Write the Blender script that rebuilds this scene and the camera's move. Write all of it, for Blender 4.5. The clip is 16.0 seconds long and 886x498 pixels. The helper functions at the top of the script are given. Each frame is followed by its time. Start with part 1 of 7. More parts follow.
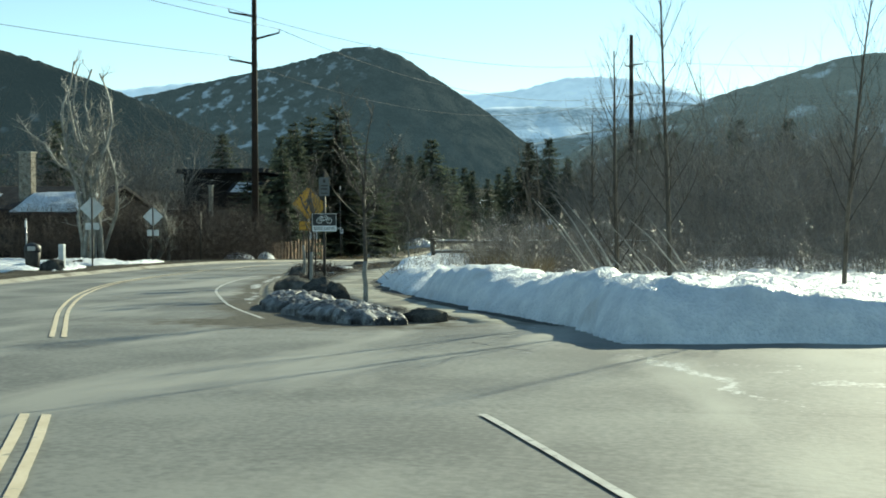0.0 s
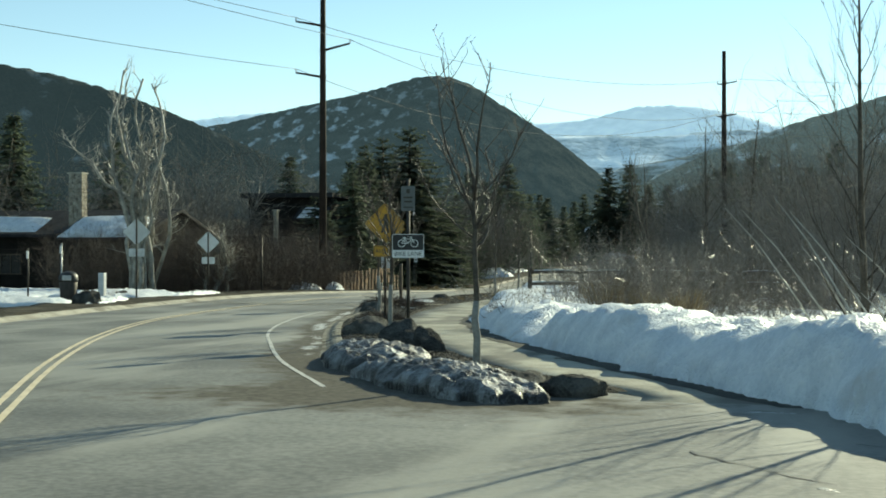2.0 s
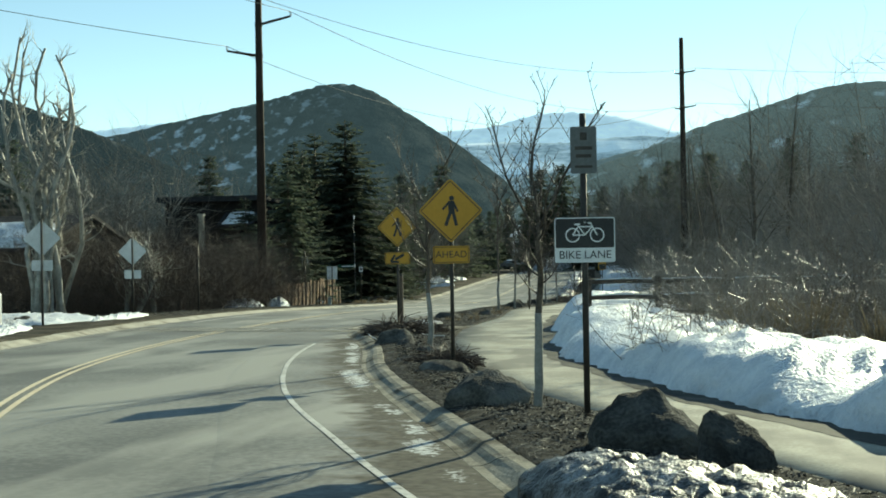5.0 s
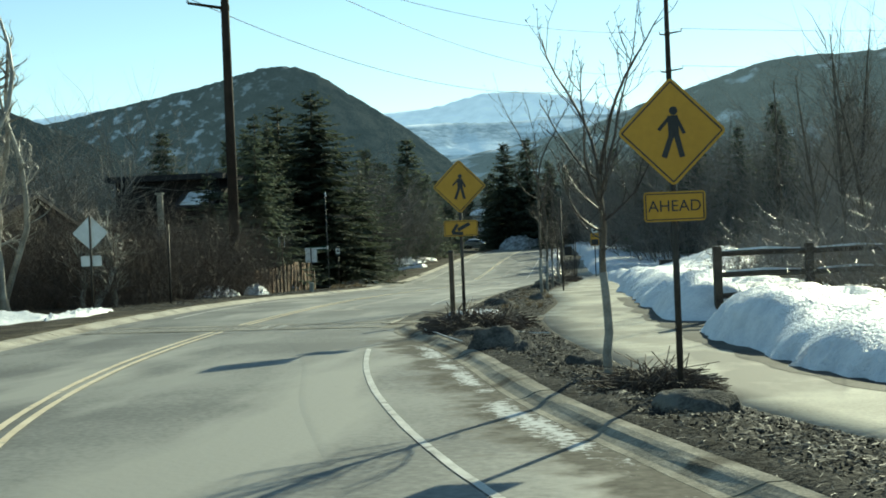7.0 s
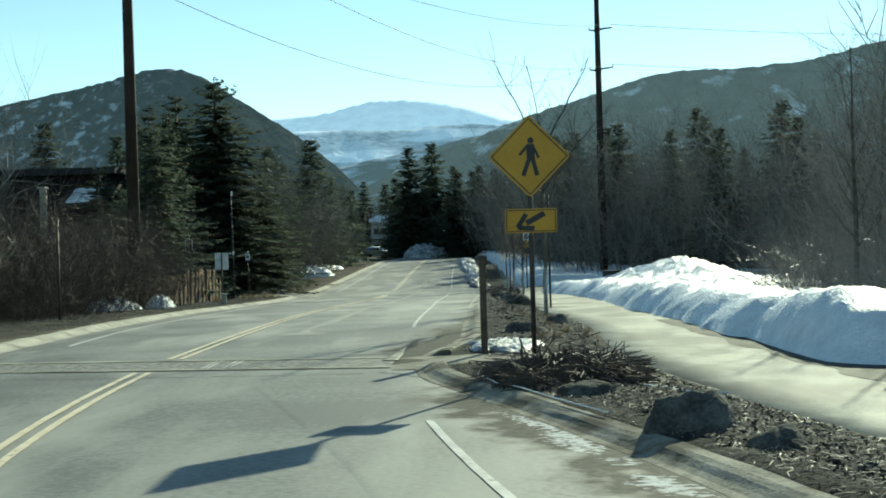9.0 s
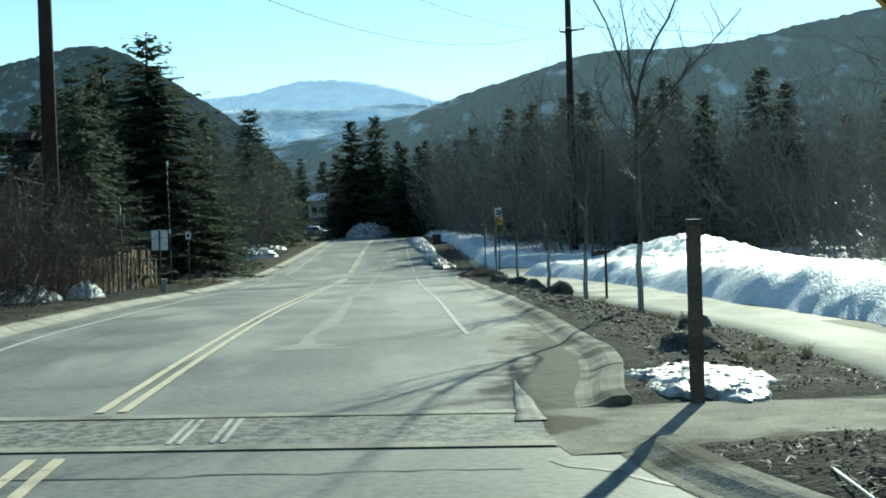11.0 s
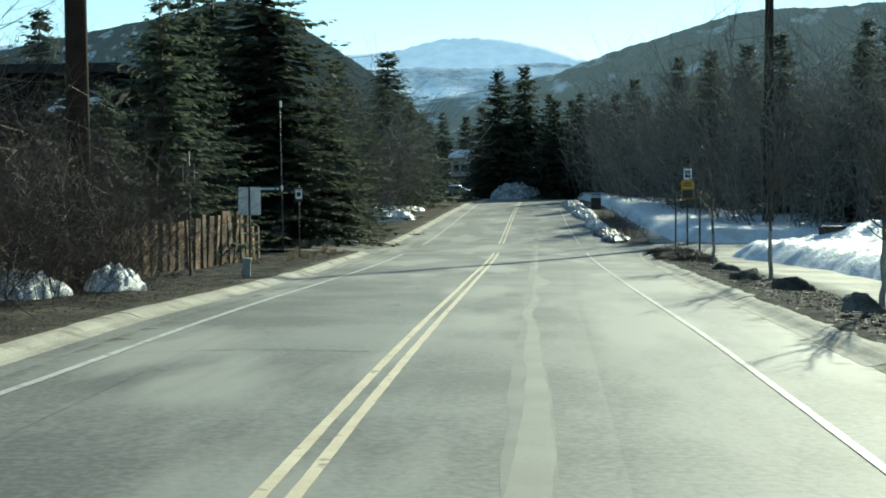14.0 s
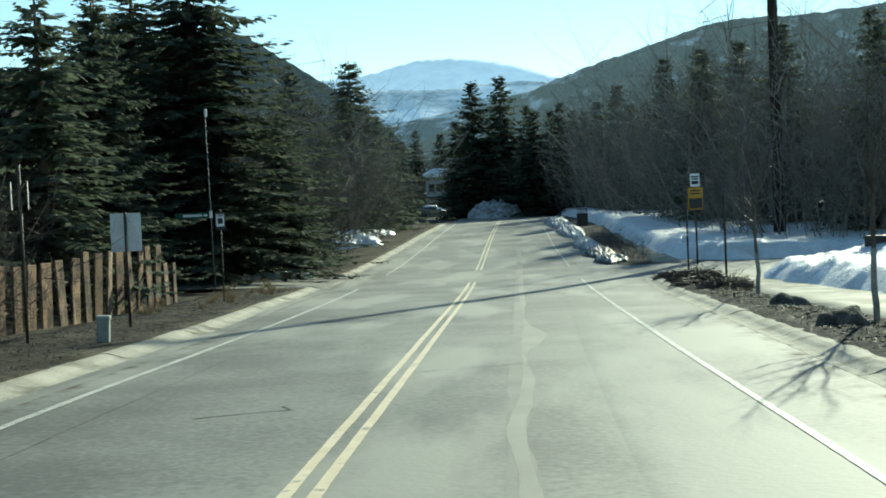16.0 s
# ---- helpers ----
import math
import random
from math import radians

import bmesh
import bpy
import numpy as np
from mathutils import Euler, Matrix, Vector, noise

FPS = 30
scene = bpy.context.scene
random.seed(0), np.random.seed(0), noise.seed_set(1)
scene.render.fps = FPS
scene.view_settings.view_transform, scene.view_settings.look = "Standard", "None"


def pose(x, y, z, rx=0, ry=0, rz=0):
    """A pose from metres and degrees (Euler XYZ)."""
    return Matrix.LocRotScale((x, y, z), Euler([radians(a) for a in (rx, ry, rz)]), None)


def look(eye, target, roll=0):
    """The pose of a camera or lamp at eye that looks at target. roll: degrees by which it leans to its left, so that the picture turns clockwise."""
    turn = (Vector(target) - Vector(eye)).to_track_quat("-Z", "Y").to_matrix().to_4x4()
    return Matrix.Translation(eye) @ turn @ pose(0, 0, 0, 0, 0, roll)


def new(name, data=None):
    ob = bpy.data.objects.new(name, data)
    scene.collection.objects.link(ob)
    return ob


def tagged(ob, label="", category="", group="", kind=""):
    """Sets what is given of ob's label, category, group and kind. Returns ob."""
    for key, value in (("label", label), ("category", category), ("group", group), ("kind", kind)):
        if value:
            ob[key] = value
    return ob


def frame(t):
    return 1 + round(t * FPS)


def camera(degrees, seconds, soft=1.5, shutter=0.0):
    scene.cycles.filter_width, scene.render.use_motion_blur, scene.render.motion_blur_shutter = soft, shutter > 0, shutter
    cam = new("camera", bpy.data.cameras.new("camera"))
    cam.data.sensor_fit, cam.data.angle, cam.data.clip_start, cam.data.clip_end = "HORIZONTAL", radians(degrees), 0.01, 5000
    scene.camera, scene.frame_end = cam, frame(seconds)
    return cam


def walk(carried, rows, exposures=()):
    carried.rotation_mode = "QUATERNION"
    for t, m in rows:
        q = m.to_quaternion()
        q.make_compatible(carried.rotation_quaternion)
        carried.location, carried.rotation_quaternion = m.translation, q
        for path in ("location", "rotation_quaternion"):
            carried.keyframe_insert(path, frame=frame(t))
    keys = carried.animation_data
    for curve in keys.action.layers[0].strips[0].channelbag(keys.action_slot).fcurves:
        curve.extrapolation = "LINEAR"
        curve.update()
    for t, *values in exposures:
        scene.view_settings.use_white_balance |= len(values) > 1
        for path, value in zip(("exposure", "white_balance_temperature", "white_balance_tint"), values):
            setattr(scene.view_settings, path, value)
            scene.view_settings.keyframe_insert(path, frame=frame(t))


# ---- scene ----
cam = camera(38.5, 16.0, soft=1.8)
METRES, EYE, TILT, LEAN, TURN = 71.429, 1.5, 0.0, 0.0, 10.6
ROWS = [
    (0.0, 0.0, 0.0, 0.0, -0.0, -1.27, 0.1),
    (0.5, -0.0021, 0.0302, -0.001, 0.55, -0.36, 0.3),
    (1.0, -0.0047, 0.0589, -0.0012, 1.49, 0.15, 0.33),
    (1.5, -0.0091, 0.0864, -0.0015, 2.36, 0.16, 0.13),
    (2.0, -0.0144, 0.1116, -0.0017, 3.11, 0.06, -0.04),
    (2.5, -0.0216, 0.1384, -0.002, 3.32, 0.2, -0.13),
    (3.0, -0.0298, 0.1645, -0.0021, 2.95, 0.52, 0.02),
    (3.5, -0.039, 0.1928, -0.002, 1.87, 0.77, 0.35),
    (6.0, -0.0844, 0.3323, -0.0043, -2.5, -0.07, 1.56),
    (6.5, -0.0927, 0.3637, -0.005, -2.95, -0.31, 2.06),
    (7.0, -0.1003, 0.3914, -0.005, -3.7, -0.48, 2.33),
    (7.5, -0.1076, 0.4214, -0.0052, -4.87, -0.44, 2.18),
    (8.0, -0.1143, 0.4534, -0.0056, -6.34, -0.34, 1.94),
    (8.5, -0.119, 0.4841, -0.0059, -7.59, -0.3, 1.7),
    (9.0, -0.1228, 0.5137, -0.006, -8.86, -0.26, 1.63),
    (11.5, -0.1303, 0.6793, -0.0085, -12.17, -1.6, 1.74),
    (12.0, -0.1285, 0.7138, -0.0081, -11.4, -1.92, 1.48),
    (12.5, -0.1261, 0.7469, -0.0071, -10.32, -2.15, 1.21),
    (13.0, -0.1218, 0.784, -0.0062, -9.0, -2.35, 0.89),
    (13.5, -0.1166, 0.8162, -0.0067, -7.44, -2.64, 0.51),
    (14.0, -0.1122, 0.8467, -0.0075, -5.72, -2.93, 0.39),
    (14.5, -0.1068, 0.8804, -0.0085, -3.79, -2.61, 0.52),
    (15.0, -0.101, 0.9134, -0.0094, -2.95, -2.01, 0.95),
    (15.5, -0.0949, 0.9481, -0.01, -3.9, -1.89, 1.77),
    (16.0, -0.09, 0.9804, -0.0099, -6.66, -1.98, 2.53),
]
walk(cam, [(t, pose(0, 0, EYE, TILT, LEAN, TURN) @ pose(METRES * x, METRES * y, METRES * z, 90 + pitch, roll, yaw)) for t, x, y, z, yaw, pitch, roll in ROWS],
     exposures=[(0.0, 0.58, 7020, -13), (1.5, 0.50, 7220, -12), (3.5, 0.50, 7470, -13), (6.0, 0.52, 7120, -15), (7.0, 0.53, 7070, -15), (8.0, 0.53, 6870, -15), (9.0, 0.50, 6720, -17), (11.5, 0.48, 6120, -16), (13.0, 0.51, 6270, -14), (14.0, 0.54, 6520, -14), (15.2, 0.60, 6570, -14), (16.0, 0.56, 6520, -15)])

# ---- light: low winter sun ahead and to the right, clear sky ----
SUN_AZ, SUN_EL = 21.8, 22.0
world = bpy.data.worlds.new("sky")
scene.world = world
world.use_nodes = True
wn = world.node_tree.nodes
sky = wn.new("ShaderNodeTexSky")
sky.sky_type = "NISHITA"
sky.sun_disc = False
sky.sun_elevation, sky.sun_rotation = radians(SUN_EL), radians(SUN_AZ)
sky.altitude, sky.air_density, sky.dust_density, sky.ozone_density = 2000, 1.0, 0.08, 1.2
wn["Background"].inputs["Strength"].default_value = 0.125
world.node_tree.links.new(sky.outputs["Color"], wn["Background"].inputs["Color"])

sun = new("sun", bpy.data.lights.new("sun", "SUN"))
sun.data.energy, sun.data.angle, sun.data.color = 5.0, radians(0.55), (1.0, 0.93, 0.80)
a, e = radians(SUN_AZ), radians(SUN_EL)
sun.matrix_world = look((0, 0, 0), (-math.sin(a) * math.cos(e), -math.cos(a) * math.cos(e), -math.sin(e)))


# ---- materials ----
def material(name, low, high, scale, rough=0.8, bump=0.3, fine=8.0, metal=0.0, spec=0.4, contrast=1.0, stain=None,
             stain_scale=0.3, stain_at=0.55, coords="Position", distance=0.02, vary=0.0, haze_glow=None,
             stretch=None, fade_x=None):
    """Two colours mixed by coarse and fine noise, an optional third as stains, a bump from the fine noise; vary shifts
    each object; the emission pair stands in for distance haze.
    """
    m = bpy.data.materials.new(name)
    m.use_nodes = True
    n, l = m.node_tree.nodes, m.node_tree.links
    b = n["Principled BSDF"]
    b.inputs["Roughness"].default_value, b.inputs["Metallic"].default_value = rough, metal
    b.inputs["Specular IOR Level"].default_value = spec
    if coords == "Position":
        co = n.new("ShaderNodeNewGeometry").outputs["Position"]
    else:
        co = n.new("ShaderNodeTexCoord").outputs["Object"]

    if stretch:
        mp = n.new("ShaderNodeMapping")
        mp.inputs["Scale"].default_value = stretch
        l.new(co, mp.inputs["Vector"])
        long_co = mp.outputs["Vector"]
    else:
        long_co = co

    def noise_at(s, detail=4.0, at=None):
        t = n.new("ShaderNodeTexNoise")
        t.inputs["Scale"].default_value, t.inputs["Detail"].default_value = s, detail
        l.new(at or co, t.inputs["Vector"])
        return t.outputs["Fac"]

    def ramp(value, lo, hi):
        r = n.new("ShaderNodeMapRange")
        r.inputs["From Min"].default_value, r.inputs["From Max"].default_value = lo, hi
        l.new(value, r.inputs["Value"])
        return r.outputs["Result"]

    def mix(fac, c1, c2):
        x = n.new("ShaderNodeMix")
        x.data_type = "RGBA"
        l.new(fac, x.inputs[0])
        for c, s in ((c1, x.inputs[6]), (c2, x.inputs[7])):
            if isinstance(c, tuple):
                s.default_value = (*c, 1)
            else:
                l.new(c, s)
        return x.outputs[2]

    coarse, finen = noise_at(scale), noise_at(scale * fine)
    add = n.new("ShaderNodeMath")
    add.operation = "MULTIPLY_ADD"
    l.new(finen, add.inputs[0])
    add.inputs[1].default_value = 0.6
    l.new(coarse, add.inputs[2])
    w = 0.22 / contrast
    colour = mix(ramp(add.outputs[0], 0.8 - w, 0.8 + w), low, high)
    if stain:
        amount = ramp(noise_at(stain_scale, 6.0, long_co), stain_at, stain_at + 0.12)
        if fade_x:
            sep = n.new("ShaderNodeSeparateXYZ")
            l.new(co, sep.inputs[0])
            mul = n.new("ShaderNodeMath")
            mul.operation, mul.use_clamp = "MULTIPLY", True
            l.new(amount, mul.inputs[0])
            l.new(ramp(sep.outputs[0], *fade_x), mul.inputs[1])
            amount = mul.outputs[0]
        colour = mix(amount, colour, stain)
    if vary:
        info = n.new("ShaderNodeObjectInfo")
        hsv = n.new("ShaderNodeHueSaturation")
        l.new(ramp(info.outputs["Random"], 0.0, 1.0), hsv.inputs["Value"])
        n[hsv.inputs["Value"].links[0].from_node.name].inputs["To Min"].default_value = 1 - vary
        n[hsv.inputs["Value"].links[0].from_node.name].inputs["To Max"].default_value = 1 + vary
        l.new(colour, hsv.inputs["Color"])
        colour = hsv.outputs["Color"]
    l.new(colour, b.inputs["Base Color"])
    if bump:
        bp = n.new("ShaderNodeBump")
        bp.inputs["Strength"].default_value, bp.inputs["Distance"].default_value = bump, distance
        l.new(add.outputs[0], bp.inputs["Height"])
        l.new(bp.outputs["Normal"], b.inputs["Normal"])
    if haze_glow:
        b.inputs["Emission Color"].default_value, b.inputs["Emission Strength"].default_value = (*haze_glow[0], 1), haze_glow[1]
    return m


def leaf_like(m, amount=0.35):
    """Lets some light through thin needles or grass."""
    n, l = m.node_tree.nodes, m.node_tree.links
    b, out = n["Principled BSDF"], n["Material Output"]
    tr, mx = n.new("ShaderNodeBsdfTranslucent"), n.new("ShaderNodeMixShader")
    src = b.inputs["Base Color"].links[0].from_socket
    l.new(src, tr.inputs["Color"])
    mx.inputs[0].default_value = amount
    l.new(b.outputs[0], mx.inputs[1])
    l.new(tr.outputs[0], mx.inputs[2])
    l.new(mx.outputs[0], out.inputs["Surface"])
    return m


M_ASPHALT = material("asphalt", (0.098, 0.099, 0.092), (0.208, 0.208, 0.187), 0.35, 0.74, 0.5, 40, spec=0.36, contrast=1.5, stain=(0.28, 0.274, 0.241), stain_scale=0.55, stain_at=0.50, distance=0.012, stretch=(1.0, 0.22, 1.0))


def add_dirt(m):
    """Lays grit and salt over a surface where its mesh says that they gathered, broken up by noise."""
    n, l = m.node_tree.nodes, m.node_tree.links
    b = n["Principled BSDF"]
    colour = b.inputs["Base Color"].links[0].from_socket
    gloss = b.inputs["Specular IOR Level"].default_value
    co = n.new("ShaderNodeNewGeometry").outputs["Position"]
    for name, c1, c2, scale, lo, hi in (("grit", (0.040, 0.036, 0.030), (0.215, 0.198, 0.165), 2.6, 1.08, 1.50), ("salt", (0.36, 0.36, 0.34), (0.74, 0.75, 0.74), 15.0, 1.20, 1.46)):
        at = n.new("ShaderNodeAttribute")
        at.attribute_name = name
        t1, t2, add, ramp = n.new("ShaderNodeTexNoise"), n.new("ShaderNodeTexNoise"), n.new("ShaderNodeMath"), n.new("ShaderNodeMapRange")
        for t, s in ((t1, scale), (t2, 11.0)):
            t.inputs["Scale"].default_value, t.inputs["Detail"].default_value = s, 6.0
            l.new(co, t.inputs["Vector"])
        add.operation = "MULTIPLY_ADD"
        l.new(t1.outputs["Fac"], add.inputs[0])
        add.inputs[1].default_value = 1.5
        l.new(at.outputs["Fac"], add.inputs[2])
        ramp.inputs["From Min"].default_value, ramp.inputs["From Max"].default_value = lo, hi
        l.new(add.outputs[0], ramp.inputs["Value"])
        own, over = n.new("ShaderNodeMix"), n.new("ShaderNodeMix")
        own.data_type = over.data_type = "RGBA"
        l.new(t2.outputs["Fac"], own.inputs[0])
        own.inputs[6].default_value, own.inputs[7].default_value = (*c1, 1), (*c2, 1)
        l.new(ramp.outputs["Result"], over.inputs[0])
        l.new(colour, over.inputs[6])
        l.new(own.outputs[2], over.inputs[7])
        colour = over.outputs[2]
        if name == "grit":
            dull = n.new("ShaderNodeMapRange")
            dull.inputs["To Min"].default_value, dull.inputs["To Max"].default_value = gloss, 0.02
            l.new(ramp.outputs["Result"], dull.inputs["Value"])
            l.new(dull.outputs["Result"], b.inputs["Specular IOR Level"])
    l.new(colour, b.inputs["Base Color"])


add_dirt(M_ASPHALT)
M_PATCH = material("sealed asphalt", (0.205, 0.197, 0.172), (0.29, 0.277, 0.238), 1.2, 0.76, 0.3, 40, distance=0.006, spec=0.38)
M_SEAM = material("worn sealed asphalt", (0.150, 0.148, 0.132), (0.230, 0.223, 0.196), 1.1, 0.75, 0.3, 40, distance=0.006, spec=0.38)
M_WHITE = material("worn white road paint", (0.38, 0.37, 0.335), (0.57, 0.56, 0.515), 3, 0.65, 0.2, 12, stain=(0.19, 0.19, 0.17), stain_scale=7, stain_at=0.575, distance=0.004)
M_YELLOW = material("worn yellow road paint", (0.60, 0.49, 0.32), (0.74, 0.63, 0.45), 3, 0.6, 0.2, 12, stain=(0.26, 0.23, 0.17), stain_scale=6, stain_at=0.60, distance=0.004)
M_CONCRETE = material("pale concrete", (0.225, 0.214, 0.175), (0.42, 0.402, 0.325), 0.9, 0.8, 0.6, 30, contrast=1.5, stain=(0.165, 0.156, 0.13), stain_scale=0.8, stain_at=0.49, distance=0.008, spec=0.2, stretch=(1.0, 0.5, 1.0))
M_CURB = material("pale curb concrete", (0.27, 0.25, 0.205), (0.50, 0.465, 0.385), 1.3, 0.85, 0.6, 20, stain=(0.16, 0.143, 0.112), stain_scale=1.1, stain_at=0.56, distance=0.015, spec=0.18)
M_MUDCURB = material("muddy curb concrete", (0.16, 0.149, 0.122), (0.37, 0.345, 0.285), 1.7, 0.88, 0.7, 18, stain=(0.085, 0.076, 0.06), stain_scale=1.3, stain_at=0.50, distance=0.02, spec=0.06)
M_PAVER = material("dark exposed aggregate", (0.06, 0.06, 0.055), (0.26, 0.25, 0.22), 9, 0.8, 0.7, 6, contrast=2.0, distance=0.015)
M_SOIL = material("damp soil and dead grass", (0.028, 0.025, 0.020), (0.085, 0.076, 0.060), 1.3, 0.95, 1.0, 14, contrast=1.4, stain=(0.125, 0.112, 0.085), stain_scale=0.5, distance=0.05, spec=0.06)
M_MULCH = material("dark wet mulch", (0.015, 0.0147, 0.0135), (0.052, 0.050, 0.0455), 2.2, 0.95, 1.0, 12, contrast=1.4, stain=(0.08, 0.076, 0.067), stain_scale=1.1, stain_at=0.60, distance=0.04, spec=0.06)
M_GRIT = material("road grit", (0.080, 0.077, 0.067), (0.225, 0.216, 0.186), 2.6, 0.95, 0.8, 18, contrast=1.6, stain=(0.27, 0.262, 0.23), stain_scale=1.4, stain_at=0.58, distance=0.02, spec=0.1)
M_SNOW = material("crusted snow", (0.60, 0.635, 0.67), (0.83, 0.85, 0.86), 2.6, 0.5, 1.0, 7, spec=0.5, distance=0.085, stain=(0.58, 0.58, 0.57), stain_scale=0.9, stain_at=0.60)
M_DIRTY = material("dirty ploughed snow", (0.032, 0.030, 0.027), (0.27, 0.275, 0.275), 3.4, 0.42, 1.0, 9, contrast=1.6, spec=0.35, stain=(0.035, 0.032, 0.027), stain_scale=1.5, stain_at=0.45, distance=0.05)
M_OLDSNOW = material("grey old snow", (0.16, 0.165, 0.165), (0.58, 0.60, 0.61), 2.4, 0.5, 1.0, 9, contrast=1.4, spec=0.4, stain=(0.09, 0.086, 0.078), stain_scale=1.2, stain_at=0.56, distance=0.05)
M_WETSHADE = material("wet concrete with painted shade", (0.045, 0.043, 0.038), (0.105, 0.10, 0.086), 1.4, 0.8, 0.4, 20, stain=(0.15, 0.142, 0.12), stain_scale=1.6, stain_at=0.62, distance=0.008, spec=0.08)
M_MUD = material("brown gravel and mud", (0.06, 0.053, 0.042), (0.17, 0.155, 0.125), 1.6, 0.9, 0.8, 24, contrast=1.3, distance=0.02, spec=0.08)
M_ROCK = material("grey boulder", (0.045, 0.044, 0.040), (0.13, 0.125, 0.114), 2.5, 0.95, 1.0, 11, coords="Object", vary=0.25, contrast=1.4, stain=(0.14, 0.136, 0.12), stain_scale=3, distance=0.06, spec=0.06)
M_COBBLE = material("river cobbles", (0.035, 0.032, 0.029), (0.12, 0.114, 0.103), 3, 0.7, 0.3, 10, coords="Position", distance=0.01, spec=0.1)
M_CORTEN = material("weathered brown steel", (0.022, 0.0165, 0.0135), (0.050, 0.036, 0.028), 1.2, 0.75, 0.25, 14, metal=0.1, spec=0.15)
M_STEEL = material("galvanised steel", (0.24, 0.25, 0.26), (0.36, 0.37, 0.38), 4, 0.45, 0.1, 8, metal=0.8)
M_POST = material("dark bronze sign post", (0.03, 0.026, 0.022), (0.07, 0.06, 0.05), 6, 0.6, 0.15, 8, metal=0.3)
M_GREYPLATE = material("dull grey plate", (0.09, 0.10, 0.10), (0.14, 0.15, 0.15), 4, 0.6, 0.05, 8)
M_GREYGREEN = material("faded grey-green plastic", (0.20, 0.23, 0.21), (0.30, 0.335, 0.31), 4, 0.6, 0.05, 8)
M_PLATE = material("bare aluminium sign back", (0.45, 0.46, 0.47), (0.60, 0.61, 0.62), 3, 0.5, 0.05, 8, metal=0.55)
M_SIGNYEL = material("yellow sign sheeting", (0.43, 0.222, 0.014), (0.51, 0.268, 0.02), 2, 0.45, 0.03, 8)
M_SIGNBLK = material("black sign film", (0.015, 0.015, 0.016), (0.03, 0.03, 0.03), 4, 0.5, 0.02, 8)
M_SIGNWHT = material("white sign sheeting", (0.68, 0.69, 0.68), (0.80, 0.80, 0.79), 2, 0.45, 0.03, 8)
M_SIGNGRN = material("dark green sign sheeting", (0.012, 0.06, 0.035), (0.02, 0.09, 0.05), 2, 0.5, 0.03, 8)
M_WIRE = material("weathered aluminium cable", (0.12, 0.125, 0.13), (0.20, 0.205, 0.21), 4, 0.65, 0, 4, metal=0.3)
M_LITTER = material("wet dead leaves", (0.020, 0.019, 0.017), (0.075, 0.070, 0.061), 6, 0.7, 0.2, 6, spec=0.06)
M_STRAW = leaf_like(material("pale dead grass", (0.072, 0.069, 0.061), (0.235, 0.225, 0.196), 5, 0.6, 0, 6, spec=0.2), 0.3)
M_BARK = material("grey-brown bark", (0.05, 0.042, 0.034), (0.15, 0.13, 0.105), 5, 0.8, 0.6, 8, coords="Object", vary=0.2, spec=0.15)
M_PALEBARK = material("pale cottonwood bark", (0.14, 0.13, 0.11), (0.38, 0.36, 0.31), 3, 0.5, 0.5, 8, coords="Object", spec=0.6)
M_TWIG = material("young twigs", (0.042, 0.036, 0.031), (0.105, 0.090, 0.076), 4, 0.58, 0.0, 6, coords="Object", vary=0.2, spec=0.25)
M_SHOOT = material("shiny pale willow shoots", (0.34, 0.31, 0.26), (0.55, 0.51, 0.44), 4, 0.25, 0.0, 6, coords="Object", spec=0.8)
M_WRAP = material("pale tree wrap", (0.17, 0.164, 0.148), (0.32, 0.31, 0.28), 6, 0.85, 0.4, 6, coords="Object", spec=0.15)
M_BRUSH = material("bare grey-brown brush", (0.115, 0.10, 0.083), (0.33, 0.29, 0.245), 1.4, 0.45, 0, 6, coords="Object", vary=0.3, spec=0.22)
M_REDBRUSH = material("bare red-brown willow brush", (0.052, 0.041, 0.034), (0.135, 0.104, 0.084), 1.2, 0.7, 0, 6, coords="Object", vary=0.25, spec=0.12)
M_NEEDLE = leaf_like(material("spruce needles", (0.056, 0.072, 0.050), (0.118, 0.140, 0.098), 1.2, 0.75, 0, 10, coords="Object", vary=0.30, spec=0.15), 0.45)
M_DRY = leaf_like(material("dry grass", (0.10, 0.08, 0.05), (0.24, 0.19, 0.12), 3, 0.7, 0, 6, coords="Object"), 0.3)
M_CEDAR = material("weathered cedar slabs", (0.050, 0.034, 0.024), (0.245, 0.155, 0.095), 2.0, 0.8, 0.6, 10, vary=0.45, spec=0.12, contrast=1.7, stretch=(3.0, 3.0, 0.35), stain=(0.30, 0.245, 0.185), stain_scale=2.0, stain_at=0.60)
M_OLDWOOD = material("old brown timber", (0.045, 0.036, 0.029), (0.115, 0.092, 0.072), 3, 0.8, 0.4, 10, coords="Object", spec=0.15)
M_SIDING = material("dark brown timber siding", (0.009, 0.0078, 0.007), (0.022, 0.019, 0.017), 1.5, 0.8, 0.3, 12, spec=0.08)
M_ROOF = material("dark roof shingle", (0.018, 0.018, 0.02), (0.045, 0.045, 0.048), 2.0, 0.85, 0.4, 14, spec=0.08)
M_STONE = material("tan chimney stone", (0.22, 0.19, 0.15), (0.46, 0.42, 0.35), 3.5, 0.85, 0.7, 5, stain=(0.14, 0.12, 0.10), stain_scale=4, spec=0.15)
M_GLASS = material("dark window glass", (0.012, 0.014, 0.016), (0.03, 0.034, 0.038), 1, 0.08, 0, 4, spec=0.7)
M_HOUSE = material("pale grey house siding", (0.25, 0.26, 0.27), (0.35, 0.36, 0.36), 1, 0.8, 0.1, 8)
M_WHITEBOX = material("white enamel", (0.62, 0.63, 0.62), (0.78, 0.78, 0.77), 4, 0.4, 0.05, 6)


